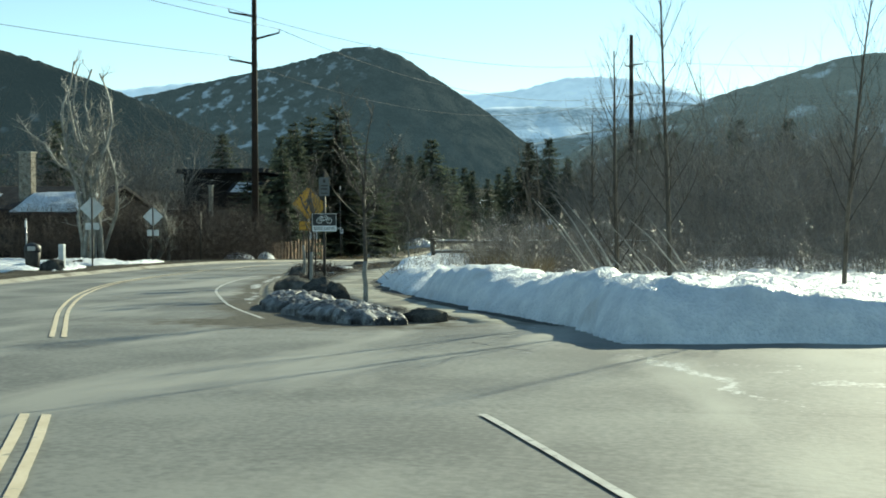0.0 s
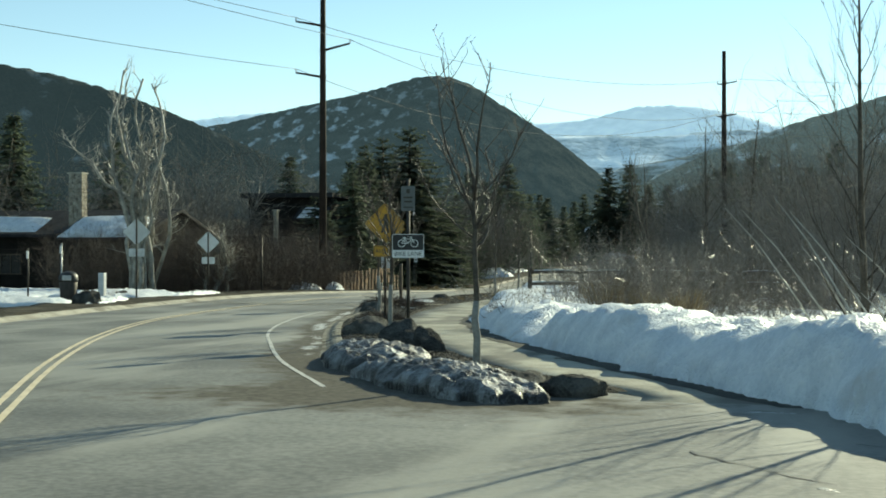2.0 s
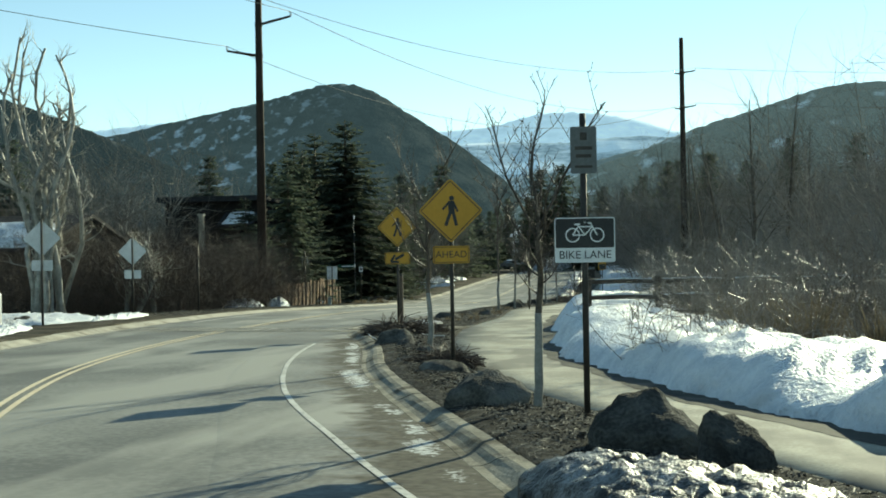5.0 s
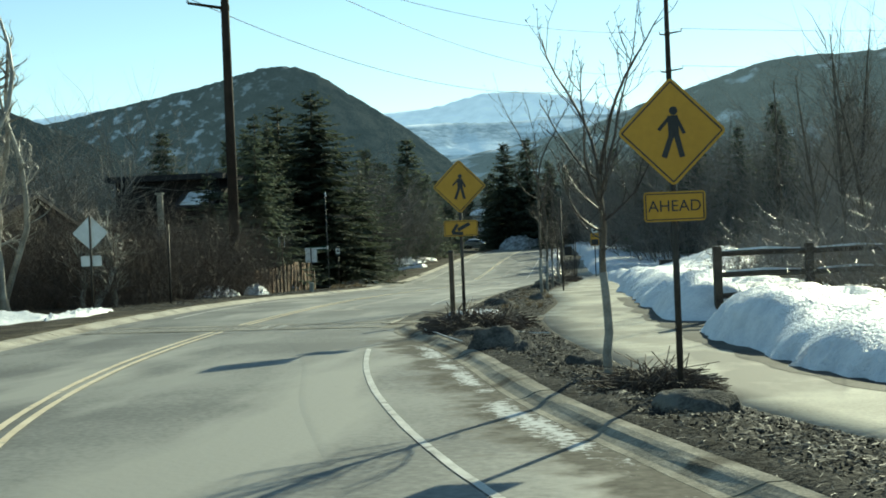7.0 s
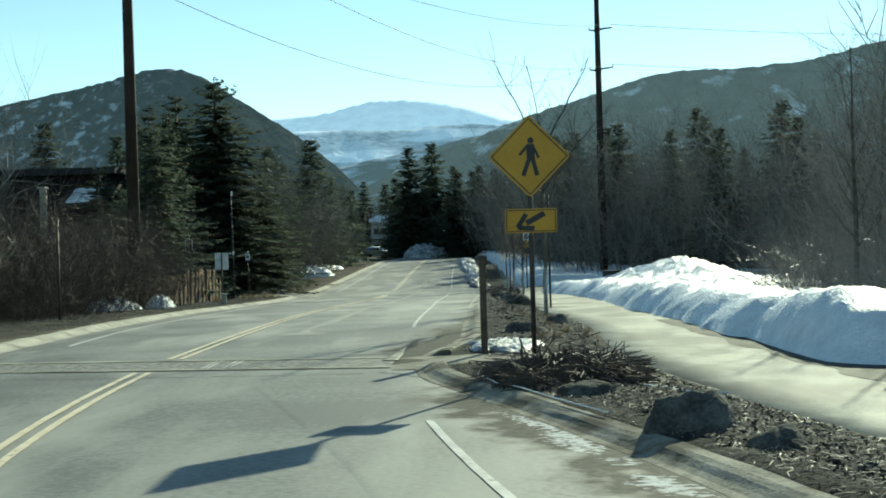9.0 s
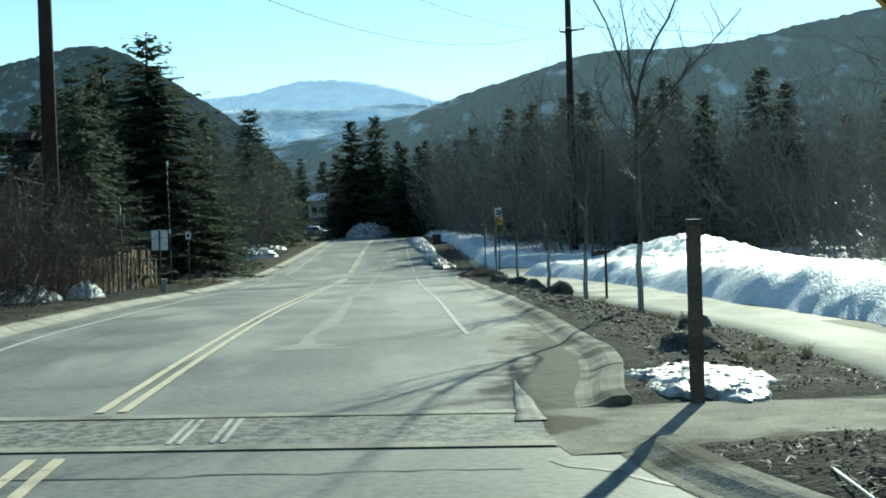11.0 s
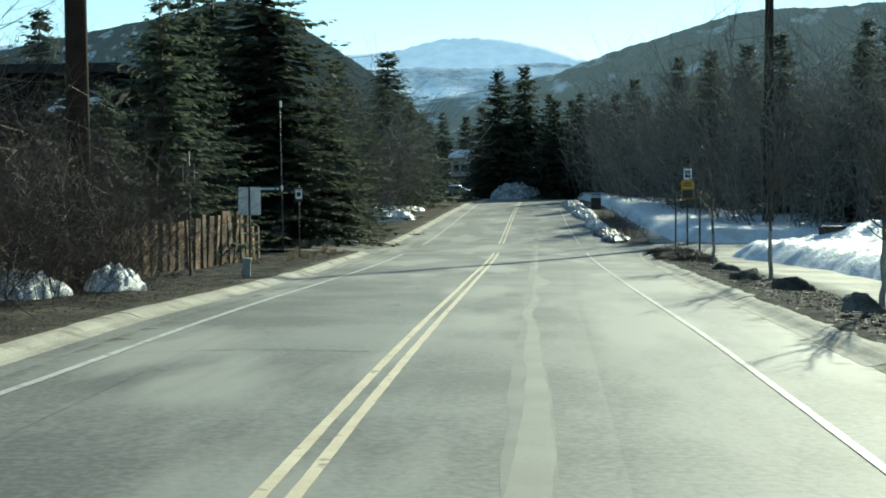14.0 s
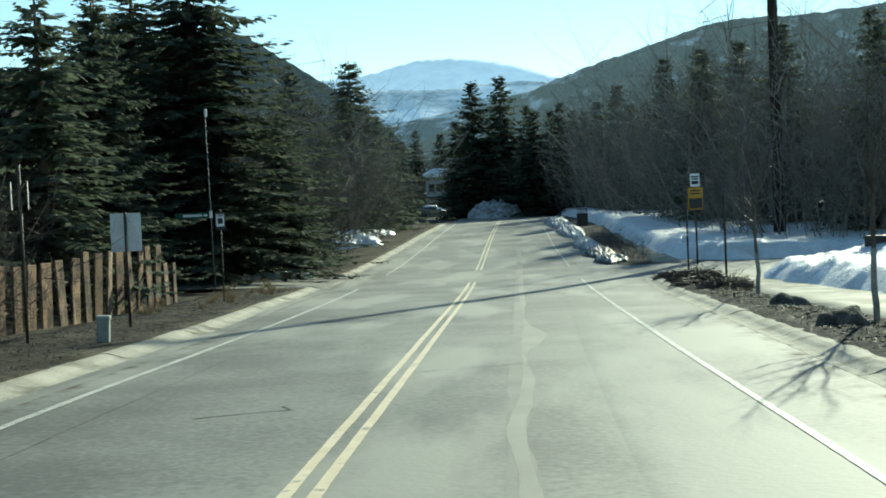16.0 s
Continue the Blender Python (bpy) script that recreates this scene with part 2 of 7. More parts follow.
# ---- plan: smooth lines along the valley, x as a function of y ----
def smooth_line(*points):
    ys, xs = np.array([p[0] for p in points], float), np.array([p[1] for p in points], float)
    slope = np.gradient(xs, ys)

    def value(y):
        y = np.asarray(y, float)
        i = np.clip(np.searchsorted(ys, y) - 1, 0, len(ys) - 2)
        h = ys[i + 1] - ys[i]
        t = np.clip((y - ys[i]) / h, 0, 1)
        return ((2 * t ** 3 - 3 * t ** 2 + 1) * xs[i] + (t ** 3 - 2 * t ** 2 + t) * h * slope[i]
                + (-2 * t ** 3 + 3 * t ** 2) * xs[i + 1] + (t ** 3 - t ** 2) * h * slope[i + 1])
    return value


level = smooth_line((-400, 1.2), (-60, 0.4), (0, 0), (23, -0.33), (46, -0.6), (66, -0.8), (87, -1.35), (113, -2.06), (125, -2.15), (140, -1.9),
                    (160, -1.4), (180, -1.05), (200, -0.95), (300, -1.0), (900, -1.0))
yellow_x = smooth_line((-60, 19), (-10, 2.6), (7.9, -4.5), (17.9, -9.4), (25.6, -13.2), (31.9, -15.9), (38.4, -18.1), (43.5, -19.25), (52.3, -20.3),
                       (57, -20.45), (62, -20.55), (76, -20.82), (90, -21.05), (114, -21.5), (125, -21.7), (150, -22.0), (178, -22.2), (230, -23), (330, -30))
white_x = smooth_line((-20, 9.5), (7.6, -0.4), (10.5, -1.6), (22.5, -7.6), (26.5, -9.7), (30.6, -11.5), (33.9, -12.85), (38.9, -14.4), (46, -15.85), (54, -16.6),
                      (62, -16.9), (75, -17.08), (87, -17.3), (114, -17.5), (124, -17.6), (142, -17.95), (160, -18.2), (230, -19))
left_white_x = smooth_line((52, -22.6), (58.5, -23.3), (64, -23.7), (70, -23.86), (77, -24.18), (82, -24.36), (88, -24.46), (112, -25.38), (123, -25.6), (140, -25.75), (172, -26.0), (230, -27.0))
left_curb_x = smooth_line((-60, 6), (-10, -6.5), (8, -11.5), (25, -17.5), (36, -21.2), (45, -22.9), (55, -24.1), (64, -24.55), (70, -24.85), (76, -25.22), (84, -25.45), (91, -25.66), (97, -26.1), (102, -26.55), (108, -26.85),
                          (121, -27.3), (127, -27.3), (140, -27.2), (174, -27.0), (230, -28), (330, -36))
right_curb_x = smooth_line((22.6, -6.7), (25.8, -8.6), (30.1, -10.15), (35.3, -11.9), (38.5, -12.85), (44.2, -14.2), (48, -15.3), (50.8, -16.1), (54.2, -16.2),
                           (57, -15.78), (62, -15.70), (66, -15.69), (73, -15.69), (81, -15.70), (87.5, -15.67), (93, -15.62), (99, -15.57), (106, -15.48), (113, -15.1))
path_left_x = smooth_line((22.4, -3.6), (23.3, -4.3), (24.6, -5.4), (26.1, -6.3), (28, -7.2), (31.1, -8.5), (37.1, -10.85), (39, -11.43), (43.1, -12.2), (47.3, -12.9),
                          (52.3, -13.4), (60, -13.35), (69, -13.95), (88, -13.68), (95, -13.85), (106, -13.5), (113, -13.5))
SNOW_EDGE = [(14, 21), (4, 19.2), (0.8, 18.7), (-0.7, 18.3), (-1.3, 19.2), (-1.7, 21.4), (-2.6, 22.9), (-3.8, 25.3), (-4.9, 27.5), (-5.8, 29.4), (-7.2, 32.4), (-8.6, 36.8),
             (-9.4, 39.5), (-10.1, 43), (-10.7, 49), (-11.2, 57), (-11.5, 67), (-11.2, 86), (-11.4, 96), (-12.0, 108), (-11.3, 111.5), (-7, 113.5), (6, 114)]
path_right_x = smooth_line(*[(y, x) for x, y in SNOW_EDGE[4:20]], (113, -11.3))


def land(x, y):
    """Height of the bare land: level along the road, rising gently far off to both sides."""
    x, y = np.asarray(x, float), np.asarray(y, float)
    off = np.maximum(np.abs(x + 15) - 45, 0) + np.maximum(y - 260, 0) * 0.6
    return level(np.clip(y, -400, 900)) + 0.03 * off + 0.00002 * off ** 2


def wave(x, y, s, seed=0):
    return noise.noise((x * s + seed * 7.3, y * s - seed * 3.1, seed * 1.7))


# ---- mesh helpers ----
class Geo:
    """Gathers vertices and faces of one mesh."""

    def __init__(self):
        self.v, self.f = [], []

    def add(self, verts, faces):
        k = len(self.v)
        self.v += [tuple(p) for p in verts]
        self.f += [tuple(i + k for i in q) for q in faces]

    def box(self, centre, size, turn=None):
        m = turn.to_3x3() if turn else Matrix.Identity(3)
        c = Vector(centre)
        p = [c + m @ Vector((sx * size[0] / 2, sy * size[1] / 2, sz * size[2] / 2)) for sx in (-1, 1) for sy in (-1, 1) for sz in (-1, 1)]
        self.add(p, [(0, 1, 3, 2), (4, 6, 7, 5), (0, 4, 5, 1), (2, 3, 7, 6), (0, 2, 6, 4), (1, 5, 7, 3)])

    def tube(self, points, radii, sides=5, caps=True):
        pts = [Vector(p) for p in points]
        rings = []
        for i, p in enumerate(pts):
            d = (pts[min(i + 1, len(pts) - 1)] - pts[max(i - 1, 0)])
            d = d.normalized() if d.length > 1e-9 else Vector((0, 0, 1))
            u = d.orthogonal() if i == 0 else (ref - d * ref.dot(d))
            ref = u.normalized()
            w = d.cross(ref)
            rings.append([p + (ref * math.cos(q * 2 * math.pi / sides) + w * math.sin(q * 2 * math.pi / sides)) * radii[i] for q in range(sides)])
        n, faces = len(rings), []
        for i in range(n - 1):
            for q in range(sides):
                r = (q + 1) % sides
                faces.append((i * sides + q, i * sides + r, (i + 1) * sides + r, (i + 1) * sides + q))
        if caps:
            faces += [tuple(range(sides - 1, -1, -1)), tuple(range((n - 1) * sides, n * sides))]
        self.add([p for r in rings for p in r], faces)

    def mesh(self, name, mat, smooth=False):
        me = bpy.data.meshes.new(name)
        me.from_pydata(self.v, [], self.f)
        me.materials.append(mat)
        if smooth:
            me.shade_smooth()
        me.update()
        return me


def part(name, geo, mat, parent=None, label="", smooth=False):
    ob = new(name, geo.mesh(name, mat, smooth) if isinstance(geo, Geo) else geo)
    if parent:
        ob.parent = parent
    if label:
        ob["label"] = label
    return ob


def thing(name, label, category, group="", kind="", at=None):
    ob = new(name)
    ob.empty_display_size = 0.2
    if at:
        ob.matrix_basis = pose(*at)
    return tagged(ob, label, category, group, kind)


def bevel_box(size, bevel, segments=2):
    bm = bmesh.new()
    bmesh.ops.create_cube(bm, size=1)
    bmesh.ops.scale(bm, vec=size, verts=bm.verts)
    bmesh.ops.bevel(bm, geom=bm.edges[:], offset=bevel, segments=segments, affect="EDGES", profile=0.6)
    g = Geo()
    bm.verts.index_update()
    g.add([v.co[:] for v in bm.verts], [[v.index for v in f.verts] for f in bm.faces])
    bm.free()
    return g


def moved(geo, m):
    g = Geo()
    g.add([m @ Vector(v) for v in geo.v], geo.f)
    return g


def grid_mesh(xs, ys, height, keep=None):
    """A sheet over the grid xs by ys; height takes arrays; keep drops faces."""
    gx, gy = np.meshgrid(xs, ys)
    z = height(gx, gy)
    g = Geo()
    g.v = list(zip(gx.ravel().tolist(), gy.ravel().tolist(), z.ravel().tolist()))
    w = len(xs)
    k = keep(gx, gy) if keep is not None else None
    for j in range(len(ys) - 1):
        for i in range(w - 1):
            if k is None or k[j, i] or k[j, i + 1] or k[j + 1, i] or k[j + 1, i + 1]:
                g.f.append((j * w + i, j * w + i + 1, (j + 1) * w + i + 1, (j + 1) * w + i))
    return g


def ribbon(left, right, y0, y1, lift, step=1.0, across=1, skirt=0.0, lift_fn=None):
    """A strip between two lines x(y), lying on the land."""
    ys = np.linspace(y0, y1, max(2, int((y1 - y0) / step) + 1))
    g = Geo()
    for y in ys:
        xl, xr = float(left(y)), float(right(y))
        for i in range(across + 1):
            x = xl + (xr - xl) * i / across
            extra = lift_fn(x, y, i / across) if lift_fn else 0.0
            g.v.append((x, float(y), float(level(y)) + lift + extra))
    w = across + 1
    for j in range(len(ys) - 1):
        for i in range(across):
            g.f.append((j * w + i, j * w + i + 1, (j + 1) * w + i + 1, (j + 1) * w + i))
    if skirt:
        n = len(ys)
        for i, flip in ((0, False), (across, True)):
            k = len(g.v)
            for j in range(n):
                x, y, z = g.v[j * w + i]
                g.v.append((x, y, z - skirt))
            for j in range(n - 1):
                q = (k + j, j * w + i, (j + 1) * w + i, k + j + 1)
                g.f.append(q[::-1] if flip else q)
    return g


def shifted(line, by):
    return lambda y: line(y) + by


# ---- ground, road and path ----
def edge_distance(edge):
    """Distance to a polyline, positive on its right hand."""
    pts = np.array(edge, float)

    def dist(x, y):
        best = np.full(x.shape, 1e9)
        side = np.zeros(x.shape)
        for (ax, ay), (bx, by) in zip(pts[:-1], pts[1:]):
            ex, ey = bx - ax, by - ay
            t = np.clip(((x - ax) * ex + (y - ay) * ey) / (ex * ex + ey * ey), 0, 1)
            dx, dy = x - ax - t * ex, y - ay - t * ey
            d = np.hypot(dx, dy)
            s = ey * (x - ax) - ex * (y - ay)
            closer = d < best - 1e-9
            best = np.where(closer, d, best)
            side = np.where(closer, np.sign(s), side)
        return best * side
    return dist


def vnoise(x, y, s, seed=0):
    f = np.frompyfunc(lambda p, q: wave(p, q, s, seed), 2, 1)
    return f(x, y).astype(float)


bank_edge, bank_edge_far = edge_distance(SNOW_EDGE), edge_distance([(14, 123), (-6, 123.3), (-11, 123.8), (-12.6, 126), (-13.2, 140), (-13.8, 160), (-15, 185), (-17, 240)])

gx = np.concatenate([np.linspace(-2600, -400, 12), np.linspace(-360, -70, 16), np.arange(-64, 42, 1.25), np.linspace(48, 360, 18), np.linspace(420, 2600, 12)])
gy = np.concatenate([np.linspace(-900, -60, 10), np.arange(-50, 210, 1.25), np.linspace(216, 420, 24), np.linspace(460, 3200, 16)])


def ground_height(x, y):
    z = land(x, y)
    road = (x > left_curb_x(np.clip(y, -60, 330)) - 0.3) & (x < np.where(y > 120, -12.0, np.where(y < 24.5, 3.0, -3.0))) & (y < 300)
    apron = (y < 20) & (x > -12) & (x < 40)
    rough = 0.10 * vnoise(x, y, 0.25) + 0.05 * vnoise(x, y, 0.9, 2)
    return np.where(road | apron, z - 0.10, z + np.where(np.abs(x + 15) < 80, rough, 0))


tagged(part("ground", grid_mesh(gx, gy, ground_height), M_SOIL, smooth=True), "brown winter soil with dead grass", "ground", kind="structure")

road = tagged(part("road", ribbon(shifted(left_curb_x, 0.05), lambda y: np.where(y < 22.6, 30.0, np.where(y < 114, right_curb_x(np.clip(y, 22.6, 113)) - 0.02, -15.2 - 0.02 * (y - 114))),
                                 22.6, 240, 0.0, 1.0, 6), M_ASPHALT, smooth=True), "worn grey two-lane asphalt road with pale salt stains", "road", kind="structure")
tagged(part("road_junction", ribbon(shifted(left_curb_x, 0.05), lambda y: 40.0, -60, 23.4, -0.003, 0.8, 10), M_ASPHALT, smooth=True),
       "wide worn asphalt junction with a driveway", "road", kind="structure")
tagged(part("far_verge", ribbon(lambda y: -15.3 - 0.02 * (y - 114), lambda y: -13.7, 123.0, 200, 0.02, 1.0, 4, lift_fn=lambda x, y, t: 0.05 * math.sin(math.pi * t) * (1 + wave(x, y, 1.1, 61))), M_MUD, smooth=True),
       "strip of trodden gravel between the road and the path", "verge", kind="structure")
tagged(part("driveway", ribbon(lambda y: -15.4, lambda y: 8.0, 112.6, 124.5, 0.006, 1.0, 6), M_ASPHALT, smooth=True),
       "asphalt driveway mouth joining the road", "driveway", kind="structure")


def marking(name, line, y0, y1, width, mat, label, step=0.12, lift=0.011):
    """A painted line with worn, slightly ragged edges."""
    def edge(side, seed):
        return lambda y: line(y) + side * width / 2 * (1 + 0.10 * wave(float(y), 0, 1.3, seed) + 0.10 * wave(float(y), 0, 6.0, seed + 1) - 0.35 * max(0.0, wave(float(y), 0, 0.9, seed + 2) - 0.25))
    k = int(abs(y0)) + int(width * 1000)
    tagged(part(name, ribbon(edge(-1, k), edge(1, k + 5), y0, y1, lift, step), mat), label, "road marking", kind="structure")


for off in (-0.03, 0.17):
    for y0, y1 in ((-20, 9.9), (17.8, 52.3), (54.6, 113.6), (123.6, 200)):
        marking("centre_line", shifted(yellow_x, off), y0, y1, 0.092, M_YELLOW, "worn yellow double centre line on asphalt")
for y0, y1 in ((-15, 10.6), (22.6, 46.4), (61.8, 113), (123.6, 165)):
    marking("edge_line", white_x, y0, y1, 0.078, M_WHITE, "worn white edge line on asphalt")
for y0, y1 in ((58.4, 112), (122.6, 200)):
    marking("edge_line", left_white_x, y0, y1, 0.11, M_WHITE, "worn white edge line on asphalt")
# the pale sealed seam wandering down the lane: a broad worn band with a narrower bright strand in it
seam_left = smooth_line((60.6, -19.30), (65, -19.30), (70, -19.40), (75.6, -19.44), (79.6, -19.50), (88, -19.57), (100, -19.72), (127, -19.97), (150, -20.2))
seam_right = smooth_line((60.6, -19.04), (61.4, -19.05), (62.2, -19.17), (63.0, -19.16), (64.8, -19.00), (67.6, -18.99), (72, -19.11), (75.6, -19.19), (78, -19.31), (80.5, -19.22), (85.8, -19.26), (87.4, -19.06),
                         (88.2, -19.02), (90.2, -19.24), (100, -19.42), (127, -19.70), (150, -20.0))
seam_mid = smooth_line((60.6, -19.26), (63, -19.29), (65, -19.26), (68.6, -19.24), (72.1, -19.31), (76, -19.35), (78, -19.47), (80.5, -19.38), (86, -19.42), (92, -19.42), (100, -19.57), (127, -19.86), (150, -20.1))


def wander(line, seed, amount=0.03):
    """The line with the small unevenness of poured sealer."""
    return lambda y: line(y) + amount * wave(float(y), 0, 0.7, seed) + 0.4 * amount * wave(float(y), 0, 2.6, seed + 1) + 0.15 * amount * wave(float(y), 0, 9.0, seed + 2)


tagged(part("sealed_seam", ribbon(wander(seam_left, 31), wander(seam_right, 34), 60.6, 140, 0.0015, 0.08), M_SEAM),
       "broad pale worn seam in the asphalt", "road repair", kind="structure")
tagged(part("sealed_strand", ribbon(wander(seam_mid, 37), wander(shifted(seam_right, -0.015), 40), 60.6, 118, 0.0028, 0.08), M_PATCH),
       "pale sealed strand along the seam in the asphalt", "road repair", kind="structure")
tagged(part("sealed_patch", ribbon(lambda y: -19.9 + 0.55 * (y - 60) + 0.16 * np.sin(y * 7) + 0.08 * np.sin(y * 19), lambda y: -18.45 - 0.42 * (y - 60) + 0.14 * np.sin(y * 9) + 0.08 * np.sin(y * 23), 60.2, 61.3, 0.003, 0.04), M_PATCH),
       "pale sealed patch in the asphalt", "road repair", kind="structure")

# crosswalk: rough aggregate band between two concrete strips
cross = thing("crosswalk", "rough aggregate crosswalk between two pale concrete strips", "crosswalk", kind="structure")


def slanted(name, y0, y1, mat, lift, x0=-23.6, x1=-16.7, n=24):
    g = Geo()
    for i in range(n + 1):
        x = x0 + (x1 - x0) * i / n
        for y in (y0, y1):
            yy = y - 0.12 * (x + 16.7)
            g.v.append((x, yy, float(level(yy)) + lift + (0.004 * wave(x, yy, 3) if lift < 0.012 else 0)))
    g.f = [(2 * i, 2 * i + 2, 2 * i + 3, 2 * i + 1) for i in range(n)]
    part(name, g, mat, cross)


slanted("aggregate_band", 52.35, 53.75, M_PAVER, 0.005)
slanted("concrete_strip", 52.15, 52.36, M_CONCRETE, 0.013)
slanted("concrete_strip", 53.73, 53.94, M_CONCRETE, 0.013)
for x in (-19.5, -19.42, -19.18, -19.10):
    g = Geo()
    g.add([(x, 52.75, level(52.75) + 0.014), (x + 0.04, 52.75, level(52.75) + 0.014), (x + 0.02, 53.95, level(53.95) + 0.014), (x - 0.02, 53.95, level(53.95) + 0.014)], [(0, 1, 2, 3)])
    part("white_bar", g, M_WHITE, cross)

tagged(part("bike_path", ribbon(shifted(path_left_x, -0.1), lambda y: path_right_x(y) + 1.2, 21.4, 113, 0.0, 0.5, 4, skirt=0.05, lift_fn=lambda x, y, t: -0.002 + 0.032 * min(1.0, max(0.0, (y - 21.4) / 2.0))), M_CONCRETE, smooth=True),
       "pale dry concrete bike path with wet edges", "path", kind="structure")
# Dark ribbon: wet concrete, with the snow bank's shade also put into its colour.
tagged(part("wet_path_edge", ribbon(lambda y: path_right_x(y) - 0.36 - 0.16 * wave(float(y), 0, 0.9, 51) - 0.06 * wave(float(y), 0, 3.1, 52), lambda y: path_right_x(y) + 0.6, 21.6, 62, 0.0, 0.2, 3, lift_fn=lambda x, y, t: 0.002 + 0.032 * min(1.0, max(0.0, (y - 21.4) / 2.0))), M_WETSHADE, smooth=True),
       "dark strip of wet path along the foot of the snow, bank shade painted in", "path", kind="structure")
tagged(part("bike_path_end", ribbon(lambda y: -13.9, lambda y: -11.0, 123.5, 190, 0.03, 1.5, 2, skirt=0.1), M_CONCRETE, smooth=True),
       "shaded concrete bike path between snow banks", "path", kind="structure")


def dirty_sheet(left, right, y0, y1, lift, step, across, grit, salt, label):
    """A stretch of asphalt whose mesh carries how much grit and salt lies on it."""
    ob = part("road_edge", ribbon(left, right, y0, y1, lift, step, across, lift_fn=lambda x, y, t: -0.03 * max(0.0, 1 - min(t * 8, (y - y0) * 1.5, (y1 - y) * 1.5))), M_ASPHALT, smooth=True)
    me = ob.data
    for key, fn in (("grit", grit), ("salt", salt)):
        at = me.attributes.new(key, "FLOAT", "POINT")
        at.data.foreach_set("value", [fn(v.co.x, v.co.y) for v in me.vertices])
    tagged(ob, label, "road", kind="structure")


def bell(v, width):
    return math.exp(-(v / width) ** 2)


def near_grit(x, y):
    d = float(right_curb_x(y)) - x
    return (0.95 + 0.15 * min(1, max(0, (31 - y) / 4))) * bell(d - 0.15, 0.75 + 0.5 * min(1, max(0, (32 - y) / 4)) + 0.35 * wave(y, 0, 0.35, 3)) * min(1, max(0, (50.2 - y) / 2)) * min(1, max(0, (y - 20.6) / 2)) + 1.05 * bell(x + 6.4, 3.6) * bell(y - 21.5, 1.6)


def near_salt(x, y):
    d = float(right_curb_x(y)) - x
    w = 0.05 + 1.2 * wave(y, 0, 0.8, 8) + 0.8 * wave(x, y, 1.9, 9) + 0.5 * wave(x, y, 5.0, 10)
    return 0.72 * bell(d - 0.26 - 0.16 * wave(y, 2, 0.6, 5) - 0.12 * wave(x, y, 1.3, 12), 0.19 + 0.08 * max(0, w)) * min(1, max(0, (y - 27) / 1.5)) * min(1, max(0, (48 - y) / 2)) * min(1, max(0, 0.75 + w))


def junction_salt(x, y):
    streak = 0.9 * wave(x * 0.35, y, 1.1, 41) + 0.6 * wave(x, y * 2.0, 2.6, 42) + 0.35 * wave(x, y, 7.0, 43)
    return 0.8 * min(1.0, max(0.0, streak - 0.18) * 1.8) * bell(y - 20.6, 1.6) * bell(x + 3.4, 3.0)


def far_grit_shade(x, y):
    # Second term darkens the stretch near the ramp: grit, with tree shade painted in.
    return 0.55 * bell(float(right_curb_x(y)) - x, 0.6 + 0.4 * wave(y, 0, 0.3, 3)) + (0.85 * bell(y - 57, 5.0) * bell(float(right_curb_x(y)) - x, 1.5))


dirty_sheet(shifted(right_curb_x, -2.6), shifted(right_curb_x, -0.05), 23.6, 50.4, 0.004, 0.075, 40, near_grit, near_salt, "asphalt edge with brown grit and a pale salt crust")
def mouth_salt(x, y):
    off = x - 0.1 + 0.35 * (y - 14.4)
    seam = bell(off - 0.45 * wave(x, y, 0.8, 71) - 0.2 * wave(x, y, 2.4, 74), 0.16) * bell(y - 14.0, 3.0)
    streak = wave(x * 0.6, y * 1.6, 1.2, 75) + 0.7 * wave(x, y * 1.8, 2.7, 72) + 0.4 * wave(x, y, 7.0, 73)
    return 0.95 * max(0.8 * seam, 0.75 * min(0.8, max(0.0, streak) * 2.0) * bell(off - 1.6, 1.5) * bell(y - 14.0, 2.6))


dirty_sheet(lambda y: -3.2, lambda y: 7.5, 10.6, 18.55, 0.005, 0.1, 80, lambda x, y: 0.0, mouth_salt, "asphalt with pale salt and ice crust at the driveway mouth")
dirty_sheet(lambda y: -12.5, lambda y: -0.6, 18.6, 25.2, 0.007, 0.15, 70, near_grit, junction_salt, "asphalt with brown gravel spilled round the planting strip")
dirty_sheet(shifted(right_curb_x, -3.2), shifted(right_curb_x, -0.05), 52.6, 112.5, 0.004, 0.25, 28, far_grit_shade, lambda x, y: 0.0, "asphalt edge with dusty brown grit and painted tree shade near the ramp")
dirty_sheet(shifted(left_curb_x, 0.3), shifted(left_curb_x, 1.8), 30, 118, 0.004, 0.3, 12, lambda x, y: 0.6 * bell(x - float(left_curb_x(y)) - 0.4, 0.4), lambda x, y: 0.0, "asphalt edge dusted with grit along the curb")


